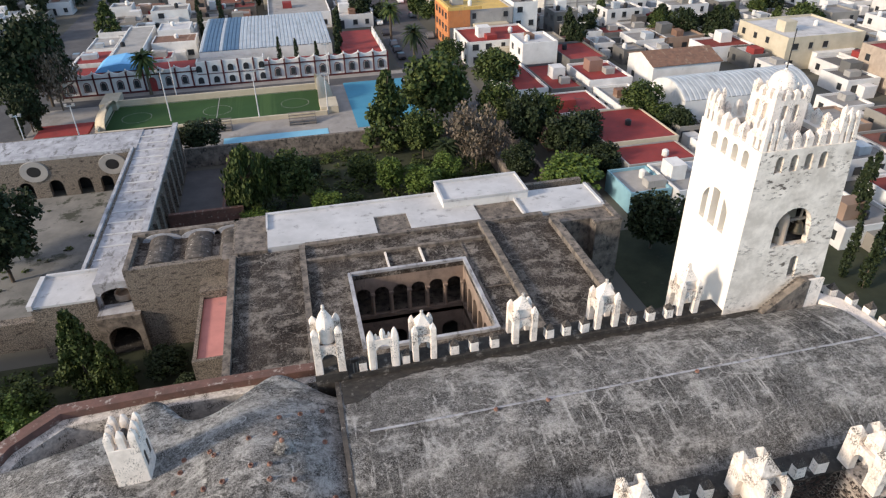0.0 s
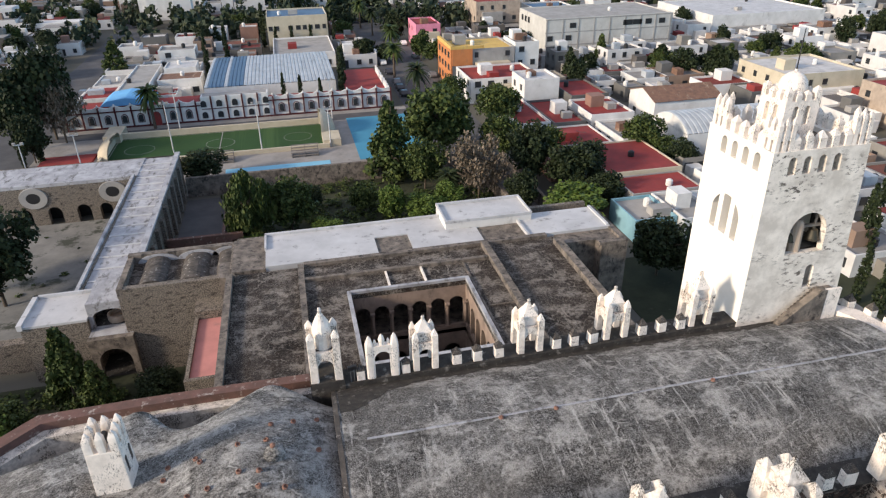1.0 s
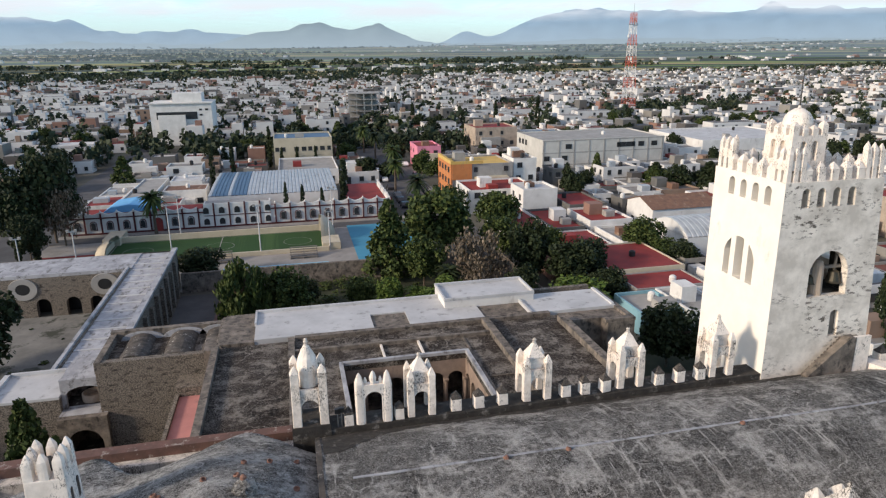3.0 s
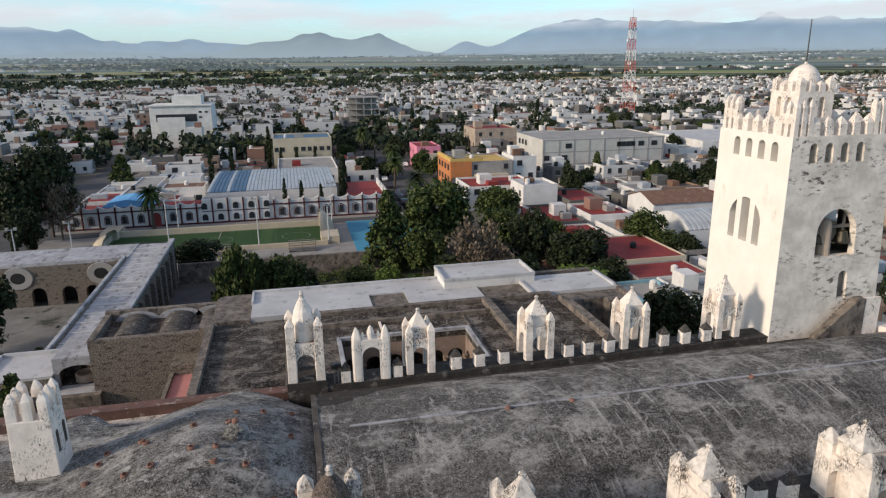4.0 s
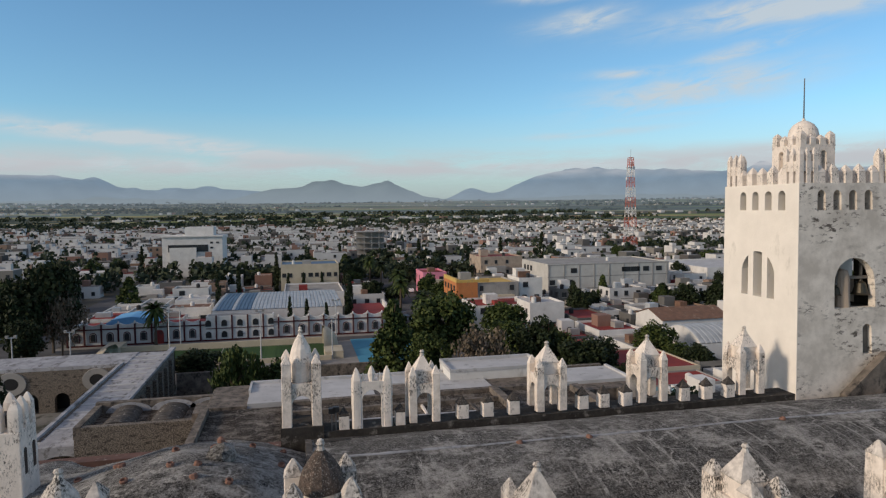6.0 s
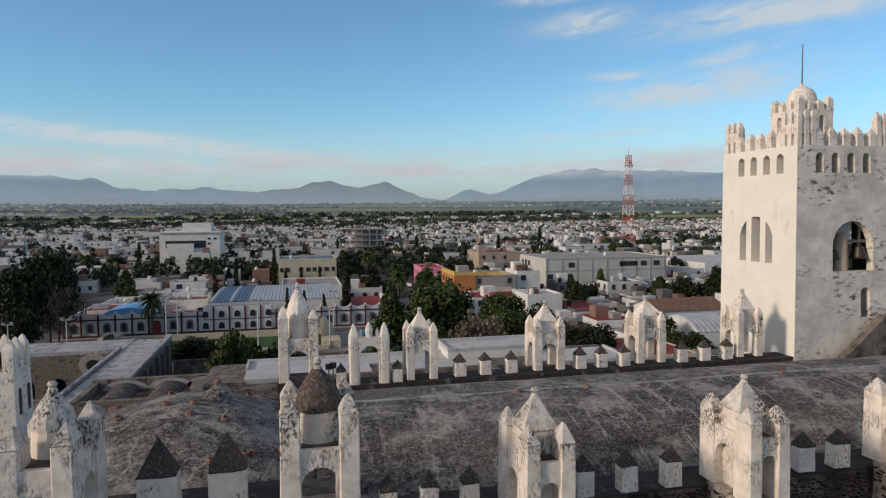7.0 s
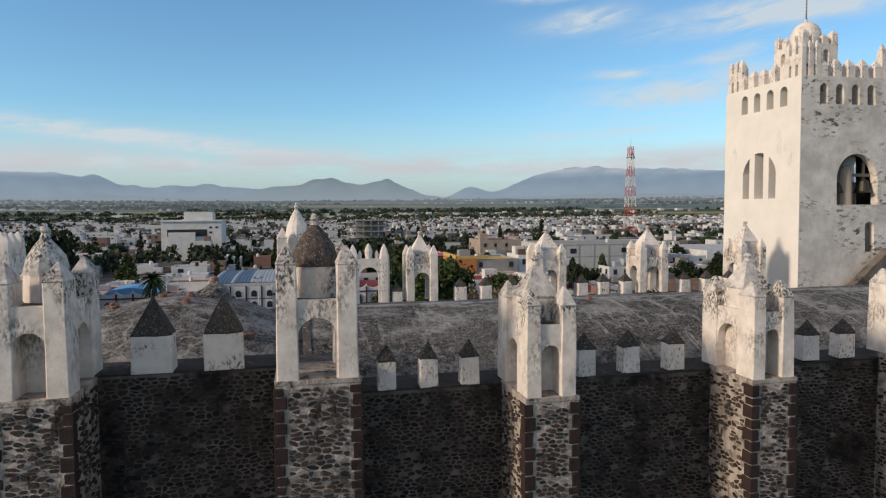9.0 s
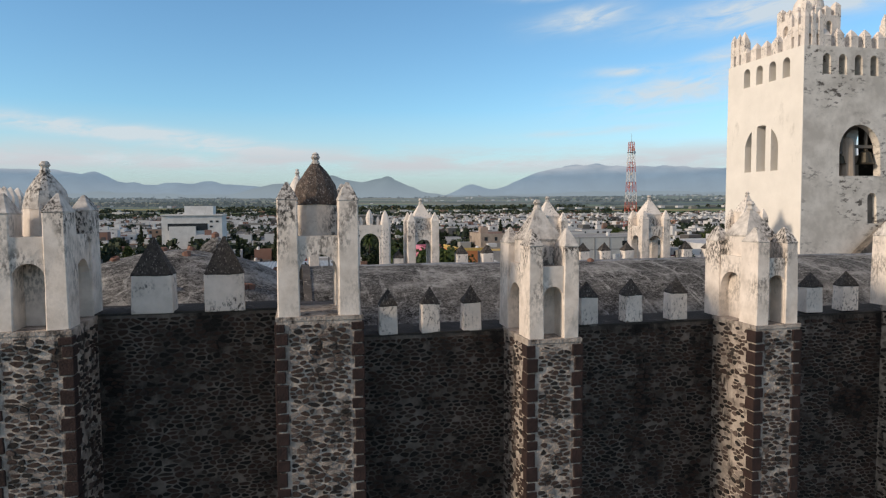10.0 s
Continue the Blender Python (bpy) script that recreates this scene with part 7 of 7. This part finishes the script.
        a = [bm.verts.new(p + m @ Vector((r0 * math.cos(i * 0.785), r0 * math.sin(i * 0.785), 0))) for i in range(8)]
        b = [bm.verts.new(q + m @ Vector((r1 * math.cos(i * 0.785), r1 * math.sin(i * 0.785), 0))) for i in range(8)]
        for i in range(8):
            bm.faces.new((a[i], a[(i + 1) % 8], b[(i + 1) % 8], b[i]))
        p = q
    for k in range(limbs):
        z = h * rs.uniform(first, 0.8)
        a = rs.uniform(0, 6.28)
        e = Vector((math.cos(a) * spread * rs.uniform(0.5, 0.85), math.sin(a) * spread * rs.uniform(0.5, 0.85), z + rs.uniform(0.1, 0.25) * h))
        rod(bm, (0, 0, z), e, r * 0.28, 5)
    return bm


def crown_round(w, h, z, clumps):
    def f(rs):
        for _ in range(clumps):
            d = Vector((rs.gauss(0, 1), rs.gauss(0, 1), rs.gauss(0, 1))).normalized()
            k = rs.uniform(0.45, 1.0)
            yield (d.x * w * k * rs.uniform(0.75, 1.1), d.y * w * k * rs.uniform(0.75, 1.1), z + d.z * h * k), rs.uniform(0.22, 0.36) * w, rs.uniform(0.6, 1.3)
    return f


def crown_cone(w, h, z, clumps):
    def f(rs):
        for i in range(clumps):
            u = (i + rs.random()) / clumps
            a = rs.uniform(0, 6.28)
            r = w * (1 - u) ** 0.75 * rs.uniform(0.5, 1.05)
            yield (r * math.cos(a), r * math.sin(a), z + h * u), w * (0.32 - 0.16 * u), 1.1 - 0.6 * u
    return f


PROTO = {}


def plant(kind, x, y, h, w, label, leafmat, seed=0, group="orchard trees", name="tree", full=1.0):
    key = (kind, leafmat, seed % 3, full)
    rs = random.Random(hash((kind == "cone", seed % 3, len(kind))) % 9973)
    if key not in PROTO:
        big = 1 / math.sqrt(full)
        if kind == "round":
            cr, tr = foliage(rs, 95 * full, crown_round(1.0, 0.36, 0.62, 64), 0.085 * big, 0.45), trunk(rs, 0.8, 0.05, 7, 0.8)
        elif kind == "cone":
            cr, tr = foliage(rs, 80 * full, crown_cone(1.0, 0.9, 0.1, 80), 0.095 * big, 0.36), trunk(rs, 1.0, 0.05, 4, 0.5)
        elif kind == "weep":
            cr, tr = foliage(rs, 95 * full, crown_round(1.0, 0.44, 0.52, 64), 0.095 * big, 0.4, 1.2), trunk(rs, 0.8, 0.05, 8, 0.8)
        elif kind == "dry":
            cr, tr = foliage(rs, 55 * full, crown_round(1.0, 0.4, 0.58, 60), 0.07 * big, 0.45, 0.6), trunk(rs, 0.8, 0.045, 26, 1.0, 0.25)
        elif kind == "column":
            def col(rs):
                for i in range(40):
                    u = i / 40
                    r = 0.8 * math.sin(math.pi * min(1, (u * 0.9 + 0.12))) ** 0.7
                    for a in (rs.uniform(0, 6.28), rs.uniform(0, 6.28)):
                        yield (r * 0.6 * math.cos(a), r * 0.6 * math.sin(a), 0.04 + 0.95 * u), 0.32, 0.8
            cr, tr = foliage(rs, 26, col, 0.22, 0.14), trunk(rs, 0.5, 0.1, 0, 0)
        for v in cr.vertices:
            if kind == "column":
                v.co = (v.co.x, v.co.y, v.co.z if 0 < v.co.z < 1.02 else max(0.03, min(1.02, v.co.z)))
        cr.materials.append(M[leafmat])
        PROTO[key] = (cr, link_mesh("trunk", tr, M["bark"]))
    cr, tr = PROTO[key]
    t = thing(name, x, y, G, label, "tree", group, (seed * 67) % 360)
    for nm, me in (("trunk", tr), ("crown", cr)):
        ob = part(nm, me, None, t)
        ob.scale = (w, w, h)
    return t


# unit crowns are stretched to each tree, so leaf clumps keep the tree's own proportion
BRO, DAR, BRI = "broad green orchard tree", "dense dark green tree", "bright leafy young tree in the orchard"
for i, (k, x, y, h, w, lab, m) in enumerate([
    ("weep", -8.1, 89.3, 11.7, 3.6, "tall drooping grey-green tree in the orchard", "leaf_mid"), ("round", -2.4, 91.9, 8.4, 3.8, BRO, "leaf_mid"), ("round", -17.0, 116.0, 5.6, 4.2, DAR, "leaf_dark"),
    ("cone", 15.3, 109.0, 13.4, 4.6, "tall conical conifer beside the blue court", "leaf_mid"), ("round", 25.4, 116.4, 13.6, 6.3, "large spreading green tree by the street", "leaf_mid"), ("round", 30, 124, 8, 3.4, BRO, "leaf_mid"),
    ("round", 41.9, 131.7, 9.4, 5.0, BRO, "leaf_mid"), ("round", 36.4, 113.3, 8.6, 4.0, BRO, "leaf_mid"), ("dry", 27.6, 96.4, 10.9, 4.8, "half-bare brown tree with hanging dry foliage", "leaf_dry"),
    ("round", 17.4, 89.8, 4.8, 3.3, BRI, "leaf_bright"), ("round", 12.6, 91.1, 6.0, 2.2, BRI, "leaf_bright"), ("round", 21.5, 92, 5.2, 2.6, BRI, "leaf_bright"), ("round", 2.5, 87.7, 3.4, 2.6, BRI, "leaf_bright"), ("round", -7.7, 85.2, 3.0, 2.4, BRI, "leaf_bright"),
    ("round", 37.2, 99.6, 10.8, 3.8, DAR, "leaf_dark"), ("round", 42.4, 94.6, 8.8, 4.2, DAR, "leaf_dark"), ("round", 39.4, 84.8, 5.6, 5.0, BRI, "leaf_bright"), ("round", 43.1, 66.8, 7.9, 4.2, DAR, "leaf_dark"), ("round", 46.5, 62, 6.5, 3.5, DAR, "leaf_dark"),
    ("round", 46.0, 96.5, 8.2, 3.8, DAR, "leaf_dark"), ("round", 46.0, 88.2, 5.6, 3.0, DAR, "leaf_dark"), ("round", 42.5, 106.5, 8.0, 3.6, BRO, "leaf_mid"), ("round", 64.5, 103.5, 5.0, 3.2, BRO, "leaf_mid"), ("round", 62.4, 108.0, 7.8, 3.9, BRO, "leaf_mid"), ("round", 66, 100, 5.5, 3.0, DAR, "leaf_dark"), ("round", -49.1, 149.0, 19.0, 6.4, "very tall brownish tree by the street", "leaf_dark"), ("round", -54, 143, 15, 5.5, "tall dark tree by the street", "leaf_dark"), ("dry", -46.5, 146, 14, 4.5, "tall brownish dry-leaved tree by the street", "leaf_dry"), ("round", -49.2, 134.6, 9.2, 3.4, DAR, "leaf_dark"),
    ("round", -37.6, 79.9, 12.6, 5.2, "dark spreading tree in the courtyard", "leaf_dark"), ("round", -42.0, 84, 9, 4.5, "dark spreading tree in the courtyard", "leaf_dark"), ("cone", -23.8, 56.7, 9.6, 2.6, "bushy yellow-green conifer in the garden", "leaf_mid"), ("cone", -20.9, 54.6, 7.0, 1.9, "bushy yellow-green conifer in the garden", "leaf_mid"),
    ("round", -28.6, 53.0, 4.4, 2.4, "leafy green garden shrub", "leaf_mid"), ("round", -29.8, 50.8, 5.0, 2.6, "bright green garden shrub", "leaf_bright"), ("round", -34.5, 47, 5, 2.4, "dark leafy garden shrub", "leaf_dark"), ("round", -25.0, 46.5, 6, 3.0, "bright green garden shrub", "leaf_bright"), ("round", -16.3, 56.8, 3.4, 2.2, "dark green garden shrub by the rubble wall", "leaf_dark"), ("round", -13.6, 53, 2.6, 1.9, "dark green garden shrub by the rubble wall", "leaf_dark"),
    # unseen trees, added left of the view to throw shade over the garden
    ("round", -43.0, 49.0, 10.0, 4.2, "tall dark unseen tree added to shade the garden", "leaf_dark"), ("round", -50.0, 56.0, 10.5, 4.4, "tall dark unseen tree added to shade the garden", "leaf_dark"), ("round", -41.0, 42.0, 9.0, 3.8, "tall dark unseen tree added to shade the garden", "leaf_dark"), ("round", -53.0, 46.0, 10.0, 4.2, "tall dark unseen tree added to shade the garden", "leaf_dark"),
    ("round", 9, 96, 5.0, 2.6, BRO, "leaf_mid"), ("round", 20, 103, 8.5, 3.6, BRO, "leaf_mid"), ("round", 24, 84, 4.5, 2.4, BRO, "leaf_mid"), ("round", 0.5, 98, 4.6, 2.4, DAR, "leaf_dark"), ("round", 32.8, 90, 6.5, 2.6, DAR, "leaf_dark"),
    ("round", 98.2, 165.7, 6.5, 4.0, BRO, "leaf_mid"), ("cone", 94.6, 160.3, 7.5, 3.6, "green conifer among the houses", "leaf_mid"), ("round", 36, 150.5, 7.0, 3.4, BRO, "leaf_mid"), ("round", 42, 190, 8.0, 4.4, BRO, "leaf_mid")]):
    plant(k, x, y, h, w, lab, m, i)
for i, (x, y, h, w) in enumerate([(-1.9, 157.0, 9.0, 0.8), (1.9, 157.2, 8.2, 0.8), (6.4, 157.4, 7.2, 0.8), (11.6, 160, 13.4, 1.2), (12.6, 166, 12.6, 1.1), (-50.3, 132.0, 5.0, 0.8), (-48.0, 134.2, 6.4, 1.1), (70.3, 62.5, 12.5, 1.2), (68.1, 56.0, 13.9, 1.25), (62.5, 54.8, 7.8, 0.95), (63.1, 52.2, 7.0, 1.1), (66, 50, 9, 1.1), (73, 66, 10, 1.1),
                                 (-22, 197, 13, 1.1), (-17, 205, 13, 1.2), (-7, 236, 14, 1.3), (15.5, 226, 9, 0.9), (8, 227, 8, 0.9), (2, 227, 8, 0.9), (-3, 227, 8, 0.9), (118, 310, 17, 2.0), (103, 330, 14, 1.6), (60, 330, 14, 1.6), (20, 320, 13, 1.4), (-70, 330, 13, 1.4)]):
    plant("column", x, y, h, w, "slender dark green cypress", "leaf_dark", i, "cypresses", "cypress")


def palm(x, y, h, r, seed):
    rs = random.Random(seed)
    t = thing("palm_tree", x, y, G, "tall palm with a rough trunk and a full round crown", "palm tree", "street palms")
    bm = bmesh.new()
    lathe(bm, [(0.42, -0.2), (0.32, 1.0), (0.27, h * 0.5), (0.28, h - 0.6), (0.5, h - 0.1), (0.2, h + 0.3)], 10)
    part("trunk", worn(bm, 0.06, 3, seed), M["bark"], t)
    V, F = [], []
    for k in range(90):
        a, e = rs.uniform(0, 6.28), rs.uniform(-0.9, 1.3)
        L = r * rs.uniform(0.8, 1.1)
        prev = None
        for s in range(7):
            u = s / 6
            rr = L * u * math.cos(e * (1 - 0.3 * u))
            z = h + L * u * math.sin(e) - 0.55 * L * u * u
            c = Vector((rr * math.cos(a), rr * math.sin(a), z))
            wd = 0.34 * math.sin(math.pi * (0.15 + 0.8 * u))
            side = Vector((-math.sin(a), math.cos(a), -0.35)) * wd
            side2 = Vector((math.sin(a), -math.cos(a), -0.35)) * wd
            cur = (len(V), len(V) + 1, len(V) + 2)
            V += [tuple(c + side), tuple(c), tuple(c + side2)]
            if prev:
                F.append((prev[0], cur[0], cur[1], prev[1]))
                F.append((prev[1], cur[1], cur[2], prev[2]))
            prev = cur
    me = bpy.data.meshes.new("fronds")
    me.from_pydata(V, [], F)
    me.materials.append(M["leaf_dark"] if seed % 2 else M["leaf_mid"])
    part("fronds", me, None, t)


for i, (x, y, h, r) in enumerate(((-30.0, 151.5, 8.2, 3.3), (29.3, 157.2, 7.6, 3.7), (31.2, 208, 8.4, 3.4), (30.4, 246, 8.4, 3.4), (27.5, 180, 8.5, 3.2), (23.0, 98.5, 3.8, 2.6), (28, 262, 9, 3.4))):
    palm(x, y, h, r, i)

# town trees, then the far woods as one body
rs = random.Random(5)
k = 0
while k < 150:
    y = rs.uniform(150, 330)
    x = rs.uniform(-0.4 * y, 1.05 * y)
    if clash(x - 2, x + 2, y - 2, y + 2) and not (26 < x < 41 and y > 190):
        continue
    plant(rs.choice(("round", "round", "round", "cone")), x, y, rs.uniform(5, 10), rs.uniform(2.4, 4.4), "green tree among the town houses", rs.choice(("leaf_mid", "leaf_dark", "leaf_dark")), k, "town trees", full=0.6)
    k += 1
V, F = [], []


def far_tree(x, y, h, w, n, z=G):
    for _ in range(n):
        a, u = rs.uniform(0, 6.28), rs.random()
        r = w * math.sin(math.pi * (0.15 + 0.8 * u)) * rs.uniform(0.4, 1.0)
        p = Vector((x + r * math.cos(a), y + r * math.sin(a), z + h * (0.12 + 0.86 * u)))
        s = w * rs.uniform(0.2, 0.38)
        d = Vector((rs.uniform(-1, 1), rs.uniform(-1, 1), rs.uniform(-0.3, 1))).normalized()
        b = d.orthogonal().normalized()
        c = d.cross(b)
        i = len(V)
        V.extend([tuple(p - b * s), tuple(p + c * s * 0.8), tuple(p + b * s), tuple(p - c * s * 0.8)])
        F.append((i, i + 1, i + 2, i + 3))


for _ in range(4800):
    y = rs.uniform(245, 1050)
    x = rs.uniform(-0.42 * y, 1.1 * y)
    if noise.noise(Vector((x * 0.006, y * 0.006, 0))) > 0.3 or rs.random() < 0.45:
        far_tree(x, y, rs.uniform(5, 10), rs.uniform(2.2, 4.6), 44)
for _ in range(7200):
    y = 950 + 2900 * rs.random() ** 1.5
    x = rs.uniform(-0.44 * y, 1.12 * y)
    belt = noise.noise(Vector((x * 0.0011, y * 0.0045, 5.0)))
    if belt > (-0.04 if x < 0.2 * y else 0.14) or y < 1060:
        far_tree(x, y, rs.uniform(4.5, 9), rs.uniform(5, 11), 20, land(x, y))
stuff("far_woods", V, F, M["leaf_far"], "dark tree belts across the valley floor", "woods")
V2, F2 = [], []
for _ in range(1400):
    y = 1150 + 2600 * rs.random()
    x = rs.uniform(-0.44 * y, 1.12 * y)
    if noise.noise(Vector((x * 0.0015, y * 0.003, 9.0))) > 0.12:
        w = rs.uniform(6, 18)
        quad_box(V2, F2, x, x + w, y, y + 12, land(x, y) - 2, land(x, y) + rs.uniform(3, 6))
stuff("far_farms", V2, F2, M["far_house"], "pale farm buildings far out in the valley", "far buildings")

# ---- parked cars ----
def car(x, y, rz, mat, label):
    t = thing("car", x, y, G + 0.05, label, "car", "cars parked in the street", rz)
    body = prism(bmesh.new(), [(-2.1, 0.35), (2.1, 0.35), (2.15, 0.75), (1.2, 0.92), (0.6, 1.42), (-1.1, 1.45), (-1.9, 0.98), (-2.15, 0.8)], "y", -0.85, 0.85)
    bmesh.ops.bevel(body, geom=body.edges[:], offset=0.07, segments=2, affect="EDGES")
    part("body", body, mat, t)
    part("windscreen", prism(bmesh.new(), [(0.66, 1.36), (1.14, 0.97), (1.18, 0.97), (0.7, 1.38)], "y", -0.7, 0.7), M["glass"], t)
    for s in (-1, 1):
        part("side_window", prism(bmesh.new(), [(-1.5, 1.0), (0.95, 0.98), (0.5, 1.36), (-1.05, 1.38)], "y", s * 0.83, s * 0.865), M["glass"], t)
        for xx in (-1.3, 1.3):
            w = part("wheel", cylinder(bmesh.new(), 0, 0, -0.1, 0.1, 0.33, 0.33, 14), M["tank"], t)
            w.matrix_basis = pose(xx, s * 0.82, 0.33, 90, 0, 0)
            part("rim", cylinder(bmesh.new(), 0, 0, -0.115, 0.115, 0.18, 0.18, 10), M["galv"], w)


PAINT = [material("car_paint_" + n, c, tuple(k * 0.9 for k in c), 0.3, 1, None, bump=0, spec=0.6) for n, c in (("white", (0.75, 0.75, 0.75)), ("red", (0.35, 0.03, 0.03)), ("grey", (0.15, 0.155, 0.165)), ("dark", (0.04, 0.04, 0.05)))]
LAB = ["white saloon car parked at the kerb", "red saloon car parked at the kerb", "grey saloon car parked at the kerb", "dark saloon car parked at the kerb"]
for i, (x, y, rz, c) in enumerate(((38.0, 158, 88, 0), (38.2, 163.5, 92, 0), (27, 163, 90, 3), (27, 169, 90, 3), (27.2, 175, 90, 2), (27, 187, 90, 3), (27.1, 199, 90, 0), (38, 205, 90, 2), (38.1, 226, 90, 0), (-52, 170, 90, 3), (-52, 186, 90, 2), (66.0, 122.5, 60, 1), (38, 180, 90, 2), (27, 215, 90, 0))):
    car(x, y, rz, PAINT[c], LAB[c])

# low plants that cover the orchard and garden ground
rs = random.Random(77)


def undergrowth(rs):
    for _ in range(420):
        x, y = rs.uniform(-11, 30), rs.uniform(70, 109)
        s = rs.uniform(0.4, 1.3) if noise.noise(Vector((x * 0.12, y * 0.12, 0))) > -0.1 else rs.uniform(0.2, 0.5)
        yield (x, y, G + s * 0.5), s, s
    for _ in range(260):
        x, y = rs.uniform(-58, -20), rs.uniform(38, 61)
        s = rs.uniform(0.3, 1.2)
        yield (x, y, G + s * 0.5), s, s
    for _ in range(60):
        x, y = rs.uniform(-66, -27), rs.uniform(70, 102)
        s = rs.uniform(0.2, 0.6)
        yield (x, y, G + s * 0.3), s, s


me = foliage(rs, 46, undergrowth, 0.3, 0.6)
me.name = "undergrowth"
me.materials.append(M["leaf_mid"])
tagged(new("undergrowth", me), "low green weeds and shrubs on garden ground", "undergrowth", "", "stuff")

# ---- rubble masonry of the near wall and buttresses ----
def cells(a0, a1, z0, z1, size, rs, keep):
    """Random rubble: uneven cells round scattered points, each drawn in from its neighbours by a mortar joint."""
    sa, sz = size, size * 0.52
    pts = {}
    for j in range(-1, int((z1 - z0) / sz) + 2):
        for i in range(-1, int((a1 - a0) / sa) + 2):
            if rs.random() < 0.86:
                pts[i, j] = (a0 + (i + 0.5 * (j % 2) + rs.uniform(0.1, 0.9)) * sa, z0 + (j + rs.uniform(0.18, 0.82)) * sz)
    for (i, j), (pa, pz) in pts.items():
        if not (a0 < pa < a1 and z0 < pz < z1) or rs.random() > keep:
            continue
        poly = [(max(a0, pa - sa * 1.1), max(z0, pz - sz * 1.1)), (min(a1, pa + sa * 1.1), max(z0, pz - sz * 1.1)), (min(a1, pa + sa * 1.1), min(z1, pz + sz * 1.1)), (max(a0, pa - sa * 1.1), min(z1, pz + sz * 1.1))]
        gap = rs.uniform(0.008, 0.02)
        for di in (-2, -1, 0, 1, 2):
            for dj in (-2, -1, 0, 1, 2):
                q = pts.get((i + di, j + dj))
                if q is None or (di == 0 and dj == 0):
                    continue
                nx, nz = (q[0] - pa) / sa / sa, (q[1] - pz) / sz / sz
                ln = math.hypot(nx, nz)
                lim = (nx * (pa + q[0]) / 2 + nz * (pz + q[1]) / 2) / ln - gap
                nx, nz = nx / ln, nz / ln
                cut = []
                for k in range(len(poly)):
                    p, r = poly[k], poly[(k + 1) % len(poly)]
                    dp, dr = nx * p[0] + nz * p[1] - lim, nx * r[0] + nz * r[1] - lim
                    if dp <= 0:
                        cut.append(p)
                    if dp * dr < 0:
                        t = dp / (dp - dr)
                        cut.append((p[0] + t * (r[0] - p[0]), p[1] + t * (r[1] - p[1])))
                poly = cut
                if len(poly) < 3:
                    break
            if len(poly) < 3:
                break
        if len(poly) < 3:
            continue
        soft = []
        for k in range(len(poly)):
            p, r = poly[k], poly[(k + 1) % len(poly)]
            soft += [(p[0] * 0.76 + r[0] * 0.24, p[1] * 0.76 + r[1] * 0.24), (p[0] * 0.24 + r[0] * 0.76, p[1] * 0.24 + r[1] * 0.76)]
        yield soft


def stones(rects, axis, mats, owner, size, proud, rs, singles=0, keep=0.9):
    """Rubble on upright rectangles (a0, a1, z0, z1, plane, side); the first ones are pieces of their own."""
    V, F = [], []
    made = 0
    for a0, a1, z0, z1, s, sign in rects:
        for poly in sorted(cells(a0, a1, z0, z1, size, rs, keep), key=lambda p: -p[0][1]):
            n = len(poly)
            ca, cz = sum(p[0] for p in poly) / n, sum(p[1] for p in poly) / n
            h = proud * rs.uniform(0.35, 1.5)
            tilt = rs.uniform(-0.06, 0.06)
            pts = [(a, z, -0.03) for a, z in poly] + [(ca + (a - ca) * 0.86, cz + (z - cz) * 0.84, h + tilt * (a - ca)) for a, z in poly]
            faces = [tuple(n + k for k in range(n))] + [(k, (k + 1) % n, n + (k + 1) % n, n + k) for k in range(n)]
            if (axis == "y") == (sign > 0):
                faces = [f[::-1] for f in faces]
            w = [(a, s + sign * d, z) if axis == "y" else (s + sign * d, a, z) for a, z, d in pts]
            if made < singles:
                me = bpy.data.meshes.new("stone")
                c = Vector(w[0])
                me.from_pydata([tuple(Vector(q) - c) for q in w], [], faces)
                me.materials.append(mats[1])
                ob = part("stone", me, None, owner)
                ob.location = c
                made += 1
            else:
                i = len(V)
                V += w
                F += [tuple(i + k for k in f) for f in faces]
    if V:
        me = bpy.data.meshes.new("stone_courses")
        me.from_pydata(V, [], F)
        me.materials.append(mats[0])
        ob = part("stone_courses", me, None, owner)
        ob["kind"] = "stuff"


rs = random.Random(21)
ws = bpy.data.objects["wall_south"]
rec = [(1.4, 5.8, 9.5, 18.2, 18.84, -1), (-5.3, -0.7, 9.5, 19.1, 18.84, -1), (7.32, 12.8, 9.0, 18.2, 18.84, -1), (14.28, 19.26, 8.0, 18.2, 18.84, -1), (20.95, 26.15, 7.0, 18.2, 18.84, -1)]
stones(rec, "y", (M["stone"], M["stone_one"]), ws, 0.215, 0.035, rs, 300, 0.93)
for (x0, x1, y0, zt), ob in zip(BUTT, BUTT_OBJ):
    stones([(x0 + 0.3, x1 - 0.3, 8.5, zt - 0.16, y0, -1)], "y", (M["stone_pale"], M["stone_pale"]), ob, 0.21, 0.035, rs, 0, 0.92)
    stones([(y0 + 0.34, 18.8, 8.5, zt - 0.16, x0, -1)], "x", (M["stone_pale"], M["stone_pale"]), ob, 0.22, 0.03, rs, 0, 0.75)
    if x1 < 6:
        stones([(y0 + 0.34, 18.8, 8.5, zt - 0.16, x1, 1)], "x", (M["stone_pale"], M["stone_pale"]), ob, 0.22, 0.03, rs, 0, 0.75)
